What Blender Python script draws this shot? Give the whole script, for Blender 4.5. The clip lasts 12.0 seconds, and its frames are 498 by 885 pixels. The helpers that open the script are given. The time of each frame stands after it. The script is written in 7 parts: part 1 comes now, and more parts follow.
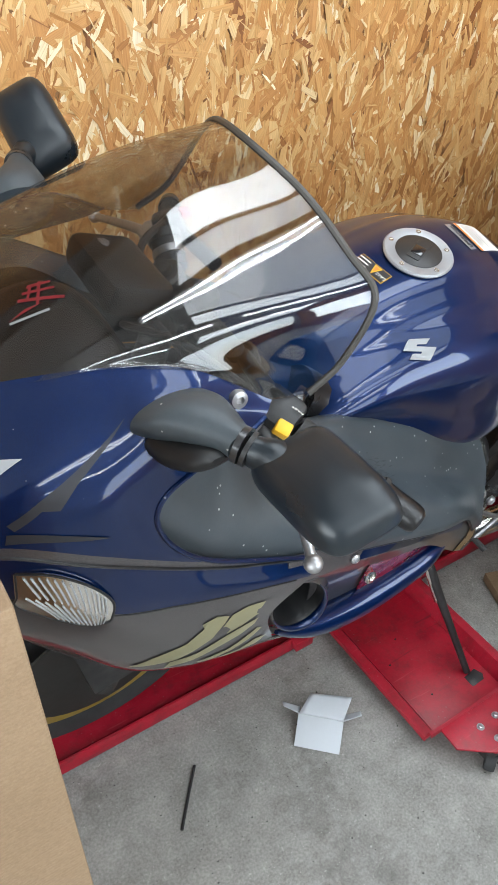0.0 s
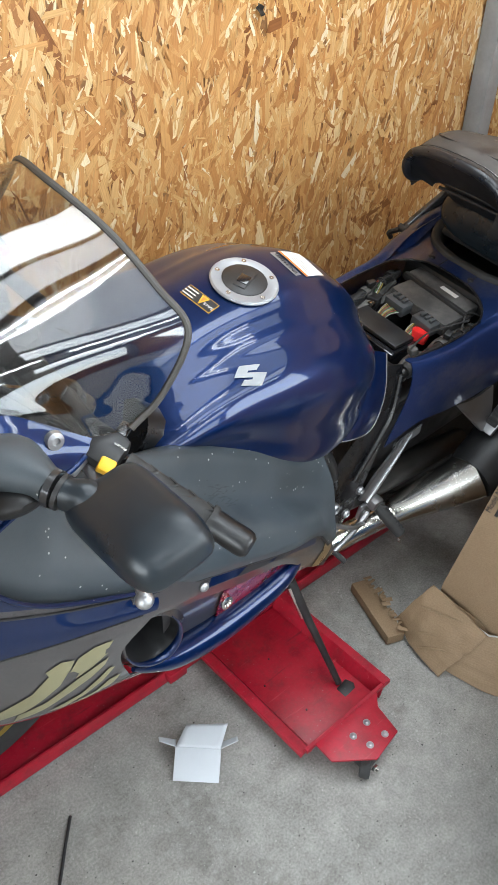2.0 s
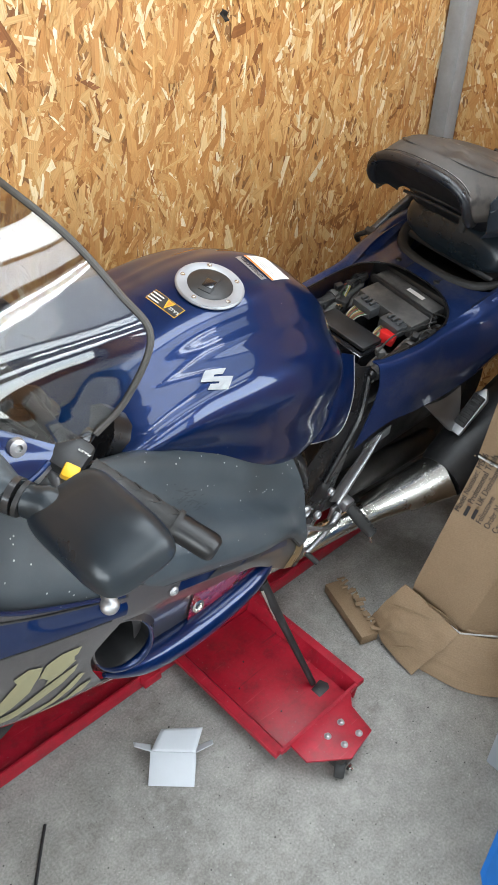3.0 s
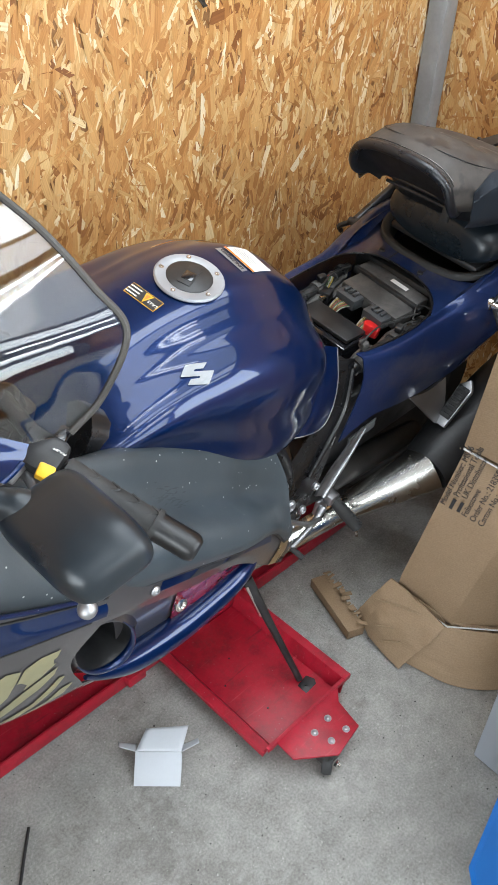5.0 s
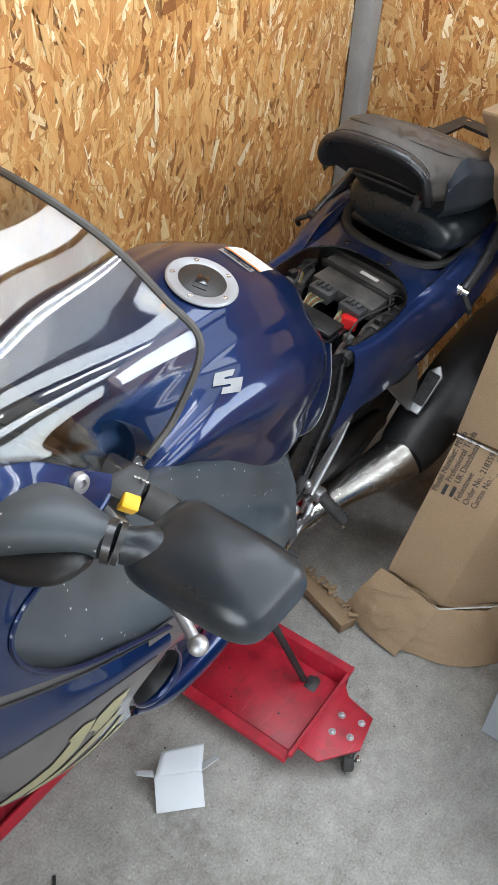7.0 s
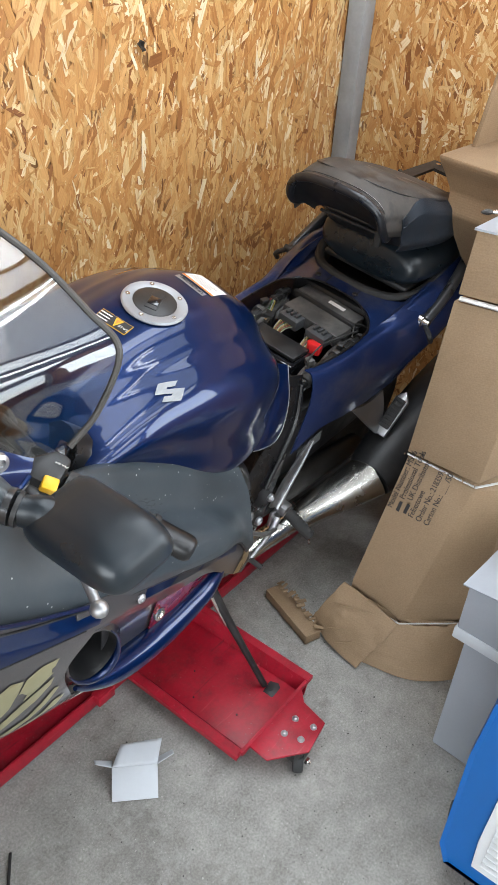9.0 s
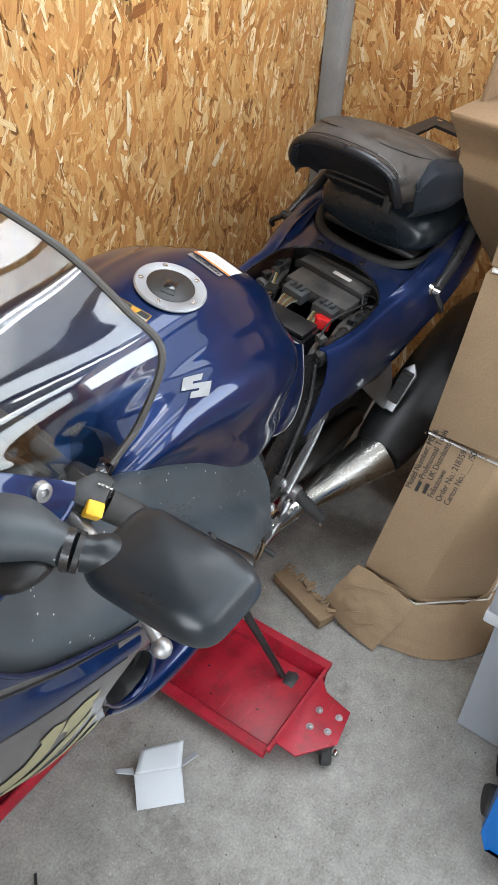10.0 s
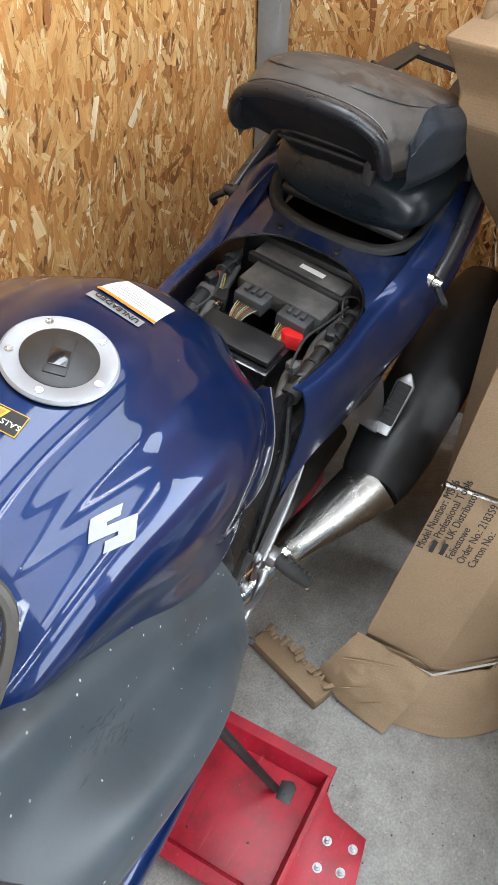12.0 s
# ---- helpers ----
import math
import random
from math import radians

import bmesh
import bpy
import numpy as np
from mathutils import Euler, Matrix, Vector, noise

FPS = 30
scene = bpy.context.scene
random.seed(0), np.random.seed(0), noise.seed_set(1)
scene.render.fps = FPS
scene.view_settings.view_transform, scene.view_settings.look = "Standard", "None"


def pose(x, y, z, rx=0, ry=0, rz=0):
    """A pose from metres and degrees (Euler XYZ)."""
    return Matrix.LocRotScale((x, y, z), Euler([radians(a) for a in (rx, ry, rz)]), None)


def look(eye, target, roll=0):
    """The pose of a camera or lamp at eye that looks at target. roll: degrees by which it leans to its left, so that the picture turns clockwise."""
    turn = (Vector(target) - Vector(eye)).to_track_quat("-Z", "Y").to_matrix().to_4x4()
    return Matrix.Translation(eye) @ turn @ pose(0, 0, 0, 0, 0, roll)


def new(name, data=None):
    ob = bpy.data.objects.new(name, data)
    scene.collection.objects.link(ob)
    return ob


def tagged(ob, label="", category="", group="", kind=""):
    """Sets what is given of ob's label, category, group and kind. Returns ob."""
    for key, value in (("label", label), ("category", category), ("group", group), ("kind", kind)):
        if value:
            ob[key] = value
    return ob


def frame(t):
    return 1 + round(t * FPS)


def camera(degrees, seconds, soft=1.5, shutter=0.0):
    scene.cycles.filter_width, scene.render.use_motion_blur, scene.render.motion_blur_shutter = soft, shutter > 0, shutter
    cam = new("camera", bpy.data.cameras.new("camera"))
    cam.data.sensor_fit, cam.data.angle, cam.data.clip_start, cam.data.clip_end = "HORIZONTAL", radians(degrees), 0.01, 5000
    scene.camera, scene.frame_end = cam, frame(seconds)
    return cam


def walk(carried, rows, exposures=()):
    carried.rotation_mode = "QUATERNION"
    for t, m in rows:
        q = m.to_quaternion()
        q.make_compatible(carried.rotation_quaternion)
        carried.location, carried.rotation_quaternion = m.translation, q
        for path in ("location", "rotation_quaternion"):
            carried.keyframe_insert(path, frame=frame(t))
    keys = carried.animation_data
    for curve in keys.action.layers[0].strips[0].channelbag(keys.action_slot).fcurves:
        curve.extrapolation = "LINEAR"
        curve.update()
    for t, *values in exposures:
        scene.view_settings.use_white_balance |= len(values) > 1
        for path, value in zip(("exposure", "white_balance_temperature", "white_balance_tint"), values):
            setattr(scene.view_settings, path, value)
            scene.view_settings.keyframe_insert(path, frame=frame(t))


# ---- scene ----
cam = camera(36.9, 12.0)
PATH = [
    (0, (-0.199, 0.353, 1.534), (0.653, 1.673, 0.297), 0.6),
    (0.5, (-0.161, 0.332, 1.541), (0.785, 1.605, 0.322), 1.1),
    (1, (-0.138, 0.323, 1.543), (0.877, 1.556, 0.339), 1.6),
    (1.5, (-0.131, 0.316, 1.546), (0.94, 1.515, 0.355), 2.0),
    (2, (-0.134, 0.309, 1.546), (0.975, 1.483, 0.366), 2.4),
    (2.5, (-0.133, 0.302, 1.55), (1.002, 1.457, 0.376), 2.6),
    (3, (-0.124, 0.294, 1.551), (1.03, 1.432, 0.379), 2.7),
    (5, (-0.103, 0.306, 1.542), (1.069, 1.408, 0.354), 2.9),
    (5.5, (-0.107, 0.308, 1.541), (1.077, 1.394, 0.35), 3.2),
    (6, (-0.109, 0.32, 1.539), (1.098, 1.376, 0.345), 3.6),
    (6.5, (-0.135, 0.411, 1.518), (1.111, 1.411, 0.315), 4.1),
    (7, (-0.213, 0.507, 1.524), (1.143, 1.375, 0.336), 4.4),
    (7.2, (-0.237, 0.503, 1.55), (1.168, 1.335, 0.396), 4.6),
    (8.8, (-0.227, 0.295, 1.568), (1.128, 1.27, 0.466), 4.3),
    (9, (-0.222, 0.313, 1.562), (1.124, 1.286, 0.447), 4.2),
    (9.5, (-0.202, 0.385, 1.545), (1.144, 1.322, 0.4), 3.8),
    (10, (-0.202, 0.479, 1.547), (1.163, 1.317, 0.349), 4.3),
    (10.5, (-0.151, 0.535, 1.494), (1.231, 1.301, 0.267), 4.5),
    (11, (0.025, 0.581, 1.465), (1.406, 1.284, 0.202), 4.4),
    (11.5, (0.137, 0.644, 1.462), (1.498, 1.321, 0.162), 3.7),
    (12, (0.204, 0.722, 1.457), (1.539, 1.419, 0.141), 2.0),
]
walk(cam, [(t, look(eye, target, roll)) for t, eye, target, roll in PATH], exposures=[(0.0, 0.08, 6250, 7), (2.0, 0.22, 6250, 7), (5.5, 0.25, 6250, 8), (9.0, 0.14, 6300, 9), (10.5, 0.24, 6300, 9), (12.0, 0.48, 6250, 9)])

# ---- light: an open doorway and strip lamps, plus unseen added fill openings ----
world = bpy.data.worlds.new("sky")
scene.world = world
world.use_nodes = True
wn = world.node_tree
sky = wn.nodes.new("ShaderNodeTexSky")
sky.sky_type, sky.sun_disc = "NISHITA", False
sky.sun_elevation, sky.sun_rotation = radians(40), radians(200)
wn.links.new(sky.outputs[0], wn.nodes["Background"].inputs[0])
wn.nodes["Background"].inputs[1].default_value = 0.12


def area(name, m, sx, sy, watts, colour):
    d = bpy.data.lights.new(name, "AREA")
    d.shape, d.size, d.size_y, d.energy, d.color = "RECTANGLE", sx, sy, watts, colour
    ob = new(name, d)
    ob.matrix_world = m
    return ob


SOUTH_Y, FILL_X0, FILL_X1, FILL_Z0, FILL_Z1 = -3.2, -0.4, 2.0, 0.9, 2.3
RL_X0, RL_X1, SLOTS = 0.1, 2.05, ((-2.75, -1.75), (-0.62, -0.2), (-0.12, 0.36), (0.46, 0.82), (0.89, 1.28))
EAST_X, EW_Y0, EW_Y1, EW_Z0, EW_Z1 = 2.14, -2.6, -0.7, 0.95, 2.3
# Unseen south opening, added as fill light.
area("added_south_fill", look(((FILL_X0 + FILL_X1) / 2, SOUTH_Y + 0.03, (FILL_Z0 + FILL_Z1) / 2), ((FILL_X0 + FILL_X1) / 2, 0, 1.2)), FILL_X1 - FILL_X0 - 0.06, FILL_Z1 - FILL_Z0 - 0.06, 48, (0.9, 0.965, 1.0))
DOOR_Y0, DOOR_Y1, DOOR_Z1, WEST_X = -2.4, 0.9, 2.2, -3.2
area("daylight_in_the_doorway", look((WEST_X - 0.04, (DOOR_Y0 + DOOR_Y1) / 2, DOOR_Z1 / 2 + 0.05), (0, (DOOR_Y0 + DOOR_Y1) / 2, DOOR_Z1 / 2 + 0.05)), DOOR_Y1 - DOOR_Y0 - 0.06, DOOR_Z1 - 0.14, 145, (0.93, 0.975, 1.0))
# Unseen opening in the end wall, added to brighten the tail and right side.
area("added_end_fill", look((EAST_X - 0.01, (EW_Y0 + EW_Y1) / 2, (EW_Z0 + EW_Z1) / 2), (0, (EW_Y0 + EW_Y1) / 2, (EW_Z0 + EW_Z1) / 2)), EW_Y1 - EW_Y0 - 0.06, EW_Z1 - EW_Z0 - 0.06, 62, (0.9, 0.965, 1.0))
# Unseen roof panels, added and spread out as overhead fill.
for (y0, y1), watts in zip(SLOTS, (36, 14, 6, 7, 17)):
    area("added_roof_fill", pose((RL_X0 + RL_X1) / 2, (y0 + y1) / 2, 2.725), RL_X1 - RL_X0, y1 - y0, watts, (0.92, 0.97, 1.0))
sun_data = bpy.data.lights.new("sun", "SUN")
sun_data.energy, sun_data.angle, sun_data.color = 0.6, radians(50), (1.0, 0.97, 0.93)
new("sun", sun_data).matrix_world = look((0, -6, 6), (0, -4.5, 0))

# ---- materials ----


def material(name):
    m = bpy.data.materials.new(name)
    m.use_nodes = True
    return m, m.node_tree.nodes, m.node_tree.links, m.node_tree.nodes["Principled BSDF"]


def noise_tex(n, l, scale, detail=4, rough=0.55, vec=None):
    t = n.new("ShaderNodeTexNoise")
    t.inputs["Scale"].default_value, t.inputs["Detail"].default_value, t.inputs["Roughness"].default_value = scale, detail, rough
    if vec:
        l.new(vec, t.inputs["Vector"])
    return t


def ramp(n, l, fac, stops):
    r = n.new("ShaderNodeValToRGB")
    e = r.color_ramp.elements
    while len(e) < len(stops):
        e.new(0.5)
    for el, (p, c) in zip(e, stops):
        el.position, el.color = p, (*c, 1) if len(c) == 3 else c
    l.new(fac, r.inputs[0])
    return r


def grey(v):
    return (v, v, v)


def mix(n, l, fac, a, b, kind="MIX"):
    m = n.new("ShaderNodeMix")
    m.data_type, m.blend_type = "RGBA", kind
    for sock, val in ((m.inputs[0], fac), (m.inputs[6], a), (m.inputs[7], b)):
        if isinstance(val, bpy.types.NodeSocket):
            l.new(val, sock)
        elif isinstance(val, tuple):
            sock.default_value = (*val, 1)
        else:
            sock.default_value = val
    return m.outputs[2]


def bump(n, l, height, strength, dist, bsdf):
    b = n.new("ShaderNodeBump")
    b.inputs["Strength"].default_value, b.inputs["Distance"].default_value = strength, dist
    l.new(height, b.inputs["Height"])
    l.new(b.outputs[0], bsdf.inputs["Normal"])


def coords(n):
    return n.new("ShaderNodeTexCoord").outputs["Object"]


def surface(name, base, rough=0.5, metal=0.0, var=0.25, scale=18.0, fine=220.0, bumps=0.08, dust=0.0, dust_colour=(0.35, 0.33, 0.3), coat=0.0, specks=0.0, dist=0.002):
    """A plain coloured surface with stains at two scales, dust and fine relief."""
    m, n, l, p = material(name)
    c = coords(n)
    big, small = noise_tex(n, l, scale, 5, 0.6, c), noise_tex(n, l, fine, 3, 0.6, c)
    dark, light = tuple(x * (1 - var) for x in base), tuple(min(1, x * (1 + var)) for x in base)
    col = ramp(n, l, big.outputs[0], [(0.3, dark), (0.7, light)]).outputs[0]
    col = mix(n, l, 0.25, col, ramp(n, l, small.outputs[0], [(0.3, dark), (0.7, light)]).outputs[0])
    if dust:
        d = noise_tex(n, l, scale * 0.6, 6, 0.7, c)
        f = ramp(n, l, d.outputs[0], [(0.42, grey(0.0)), (0.75, grey(dust))]).outputs[0]
        col = mix(n, l, f, col, dust_colour)
    if specks:
        v = n.new("ShaderNodeTexVoronoi")
        v.inputs["Scale"].default_value = 55
        l.new(c, v.inputs["Vector"])
        near = ramp(n, l, v.outputs["Distance"], [(0.06, grey(1)), (0.1, grey(0))]).outputs[0]
        some = noise_tex(n, l, 9, 3, 0.6, c)
        pick = ramp(n, l, some.outputs[0], [(0.4, grey(0)), (0.48, grey(specks))]).outputs[0]
        col = mix(n, l, mix(n, l, 1.0, near, pick, "MULTIPLY"), col, (0.6, 0.6, 0.58))
    l.new(col, p.inputs["Base Color"])
    r = ramp(n, l, big.outputs[0], [(0.3, grey(max(0.02, rough - 0.08))), (0.7, grey(min(1, rough + 0.1)))])
    l.new(r.outputs[0], p.inputs["Roughness"])
    p.inputs["Metallic"].default_value = metal
    p.inputs["Coat Weight"].default_value = coat
    p.inputs["Coat Roughness"].default_value = 0.04
    if bumps:
        bump(n, l, small.outputs[0], bumps, dist, p)
    return m


def car_paint(name, base, flake, rough=0.28, metal=0.55, dust=0.15):
    m, n, l, p = material(name)
    c = coords(n)
    v = n.new("ShaderNodeTexVoronoi")
    v.inputs["Scale"].default_value = 2600
    l.new(c, v.inputs["Vector"])
    sparkle = ramp(n, l, v.outputs["Color"], [(0.2, base), (0.9, flake)]).outputs[0]
    big = noise_tex(n, l, 7, 6, 0.7, c)
    film = ramp(n, l, big.outputs[0], [(0.5, grey(0)), (0.8, grey(dust))]).outputs[0]
    col = mix(n, l, film, sparkle, (0.16, 0.15, 0.15))
    v2 = n.new("ShaderNodeTexVoronoi")
    v2.inputs["Scale"].default_value = 42
    l.new(c, v2.inputs["Vector"])
    near = ramp(n, l, v2.outputs["Distance"], [(0.025, grey(1)), (0.045, grey(0))]).outputs[0]
    pick = ramp(n, l, noise_tex(n, l, 6, 3, 0.6, c).outputs[0], [(0.52, grey(0)), (0.6, grey(0.7))]).outputs[0]
    l.new(mix(n, l, mix(n, l, 1.0, near, pick, "MULTIPLY"), col, (0.45, 0.45, 0.45)), p.inputs["Base Color"])
    p.inputs["Metallic"].default_value, p.inputs["Roughness"].default_value = metal, rough
    p.inputs["Coat Weight"].default_value = 1.0
    p.inputs["Coat IOR"].default_value = 1.42
    p.inputs["Specular IOR Level"].default_value = 0.2
    l.new(ramp(n, l, big.outputs[0], [(0.4, grey(0.015)), (0.8, grey(0.07))]).outputs[0], p.inputs["Coat Roughness"])
    return m


BLUE = car_paint("dark_blue_metallic_paint", (0.0006, 0.0098, 0.052), (0.001, 0.016, 0.085), 0.3, 0.5, 0.05)
# Tail paint: real dust, plus a paler base standing in for broad reflections.
DUSTY_LIGHTENED_BLUE = car_paint("dusty_reflection_lightened_blue_paint", (0.008, 0.018, 0.07), (0.02, 0.045, 0.16), 0.36, 0.45, 0.6)
GREY_PAINT = car_paint("brown_grey_metallic_paint", (0.06, 0.056, 0.06), (0.14, 0.13, 0.135), 0.35, 0.6, 0.25)
PLASTIC = surface("dark_grey_plastic", (0.038, 0.048, 0.056), 0.4, var=0.2, scale=6, fine=500, bumps=0.15, dust=0.4, dust_colour=(0.1, 0.105, 0.11), specks=0.8, dist=0.0004)
SCUFF = surface("rubbed_grey_plastic", (0.027, 0.034, 0.04), 0.5, var=0.3, scale=40, bumps=0)
MIRROR_SHELL = surface("satin_black_shell", (0.009, 0.014, 0.019), 0.3, var=0.1, scale=8, fine=900, bumps=0.08, dust=0.1, dust_colour=(0.06, 0.06, 0.06), dist=0.0002)
BLACK = surface("black_plastic", (0.014, 0.014, 0.015), 0.45, var=0.3, scale=25, fine=400, bumps=0.1, dust=0.25, dust_colour=(0.08, 0.075, 0.07), dist=0.0005)
GLOSS_BLACK = surface("gloss_black", (0.008, 0.008, 0.01), 0.12, var=0.2, bumps=0, coat=0.8, dust=0.12, dust_colour=(0.1, 0.1, 0.1))
RUBBER = surface("black_rubber", (0.02, 0.02, 0.02), 0.7, var=0.25, scale=20, fine=300, bumps=0.25, dust=0.3, dust_colour=(0.09, 0.085, 0.08), dist=0.0008)
SILVER = surface("brushed_aluminium", (0.42, 0.42, 0.43), 0.46, 1.0, 0.12, scale=20, fine=500, bumps=0.05, dust=0.2, dust_colour=(0.4, 0.38, 0.36), dist=0.0005)
STEEL = surface("polished_steel", (0.76, 0.74, 0.7), 0.23, 1.0, 0.06, scale=9, fine=300, bumps=0.05, dist=0.0004)
GALV = surface("galvanised_steel", (0.27, 0.28, 0.29), 0.5, 0.25, 0.18, scale=16, fine=90, bumps=0.05, dust=0.3, dust_colour=(0.4, 0.4, 0.38))
RAIL = surface("dark_grey_tube", (0.05, 0.05, 0.052), 0.3, 0.5, 0.1, bumps=0, coat=0.3)
SATIN_BLACK = surface("satin_black_paint", (0.007, 0.007, 0.008), 0.28, var=0.2, scale=14, fine=300, bumps=0.05, dust=0.15, dust_colour=(0.035, 0.033, 0.03), dist=0.0004)
SHROUD = surface("smooth_dark_shroud", (0.016, 0.0135, 0.012), 0.4, var=0.15, scale=9, bumps=0, dust=0.2, dust_colour=(0.06, 0.05, 0.045))
DISC = surface("dull_brake_steel", (0.07, 0.068, 0.065), 0.45, 0.9, 0.2, scale=20, fine=200, bumps=0.05)
# Red for the tray's reflection, put into the colour of the side opening.
RED_GLOSS = surface("painted_red_reflection", (0.2, 0.006, 0.02), 0.25, var=0.2, scale=14, fine=200, bumps=0.05, coat=0.5, dust=0.3, dust_colour=(0.12, 0.04, 0.045))
PLUG = surface("grey_plug_plastic", (0.055, 0.058, 0.062), 0.45, var=0.2, scale=30, bumps=0.05, dust=0.3, dust_colour=(0.12, 0.115, 0.11))
DEEP = surface("deep_black_plastic", (0.006, 0.006, 0.0065), 0.5, var=0.3, bumps=0.1, dust=0.15, dust_colour=(0.03, 0.03, 0.03), dist=0.0005)
RING = surface("satin_alloy", (0.31, 0.32, 0.34), 0.42, 0.35, 0.06, scale=20, fine=500, bumps=0.03, dust=0.2, dust_colour=(0.45, 0.44, 0.42), dist=0.0004)
DUSTY = surface("dusty_dark_tube", (0.05, 0.049, 0.048), 0.6, var=0.3, scale=25, fine=300, bumps=0.2, dust=0.8, dust_colour=(0.16, 0.15, 0.14), dist=0.0008)
EDGE_VINYL = surface("shiny_black_vinyl_edge", (0.012, 0.013, 0.016), 0.3, var=0.2, scale=30, fine=300, bumps=0.2, dust=0.1, dust_colour=(0.07, 0.07, 0.07), dist=0.0006)
SKIRT = surface("blue_black_grained_vinyl", (0.014, 0.021, 0.031), 0.42, var=0.3, scale=30, fine=240, bumps=0.5, dust=0.3, dust_colour=(0.06, 0.055, 0.05), dist=0.001)
EDGING = surface("brown_grey_rubber", (0.055, 0.05, 0.044), 0.55, var=0.2, scale=30, fine=400, bumps=0.1, dist=0.0004)
RED_CAP = surface("red_rubber_cap", (0.7, 0.02, 0.02), 0.4, var=0.1, bumps=0)
RED_DECAL = surface("red_decal", (0.13, 0.006, 0.01), 0.45, var=0.15, bumps=0)
WHITE = surface("white_card", (0.5, 0.525, 0.555), 0.55, var=0.04, scale=14, fine=300, bumps=0.03)
WHITE_PLASTIC = surface("white_plastic", (0.7, 0.71, 0.72), 0.4, var=0.05, bumps=0)
PAPER = surface("paper_label", (0.72, 0.71, 0.68), 0.5, var=0.05, bumps=0)
INK = surface("black_ink", (0.02, 0.018, 0.018), 0.7, var=0.2, bumps=0)
YELLOW = surface("yellow_switch", (0.75, 0.42, 0.01), 0.4, var=0.05, bumps=0)
ORANGE = surface("orange_print", (0.7, 0.2, 0.02), 0.5, var=0.05, bumps=0)
GOLD = surface("gold_decal", (0.3, 0.28, 0.16), 0.4, 0.2, var=0.08, bumps=0)
GOLD_RIM = surface("gold_wheel_paint", (0.34, 0.24, 0.05), 0.38, 0.5, var=0.15, dust=0.3)
GREY_DECAL = surface("grey_decal", (0.028, 0.029, 0.034), 0.4, 0.3, var=0.1, bumps=0)
SILVER_DECAL = surface("silver_decal", (0.27, 0.28, 0.29), 0.35, 0.3, var=0.05, bumps=0)
BROWN_TAPE = surface("brown_tape", (0.2, 0.13, 0.055), 0.3, var=0.15, bumps=0)
GREY_BOX = surface("grey_coated_card", (0.3, 0.32, 0.35), 0.5, var=0.06, scale=7, fine=200, bumps=0.03)
BAG = surface("white_plastic_sheet", (0.62, 0.64, 0.67), 0.35, var=0.06, bumps=0.05)
BLUE_PLASTIC = surface("bright_blue_plastic", (0.0002, 0.095, 0.34), 0.42, var=0.06, scale=6, fine=300, bumps=0.05)
STRAP = surface("white_strapping", (0.5, 0.49, 0.47), 0.4, var=0.08, bumps=0)
DARK_METAL = surface("dark_engine_metal", (0.05, 0.048, 0.046), 0.45, 0.6, 0.3, scale=22, fine=200, bumps=0.2, dust=0.3, dust_colour=(0.12, 0.11, 0.1))


def worn_red():
    """Red powder coat with grime, pale scuffs along the sheet and small chips."""
    m, n, l, p = material("red_powder_coat")
    c = coords(n)
    big, fine = noise_tex(n, l, 16, 7, 0.72, c), noise_tex(n, l, 140, 4, 0.7, c)
    col = ramp(n, l, big.outputs[0], [(0.3, (0.22, 0.002, 0.014)), (0.5, (0.36, 0.004, 0.02)), (0.72, (0.43, 0.008, 0.03))]).outputs[0]
    grime = ramp(n, l, noise_tex(n, l, 23, 8, 0.75, c).outputs[0], [(0.5, grey(0)), (0.68, grey(0.55))]).outputs[0]
    col = mix(n, l, grime, col, (0.13, 0.022, 0.024))
    col = mix(n, l, ramp(n, l, fine.outputs[0], [(0.52, grey(0)), (0.75, grey(0.3))]).outputs[0], col, (0.3, 0.07, 0.07))
    for turn, tone, amount in ((25, (0.5, 0.09, 0.1), 0.55), (-50, (0.1, 0.012, 0.016), 0.5)):
        mp = n.new("ShaderNodeMapping")
        mp.inputs["Rotation"].default_value = (0, 0, radians(turn))
        mp.inputs["Scale"].default_value = (7, 110, 40)
        l.new(c, mp.inputs["Vector"])
        scratch = ramp(n, l, noise_tex(n, l, 1.0, 2, 0.5, mp.outputs[0]).outputs[0], [(0.66, grey(0)), (0.74, grey(amount))]).outputs[0]
        col = mix(n, l, scratch, col, tone)
    v = n.new("ShaderNodeTexVoronoi")
    v.inputs["Scale"].default_value = 60
    l.new(c, v.inputs["Vector"])
    chip = ramp(n, l, v.outputs["Distance"], [(0.06, grey(1)), (0.11, grey(0))]).outputs[0]
    pick = ramp(n, l, noise_tex(n, l, 10, 3, 0.6, c).outputs[0], [(0.46, grey(0)), (0.54, grey(0.5))]).outputs[0]
    col = mix(n, l, mix(n, l, 1.0, chip, pick, "MULTIPLY"), col, (0.3, 0.2, 0.19))
    l.new(col, p.inputs["Base Color"])
    l.new(ramp(n, l, big.outputs[0], [(0.3, grey(0.34)), (0.7, grey(0.56))]).outputs[0], p.inputs["Roughness"])
    bump(n, l, fine.outputs[0], 0.1, 0.0006, p)
    return m


RED = worn_red()


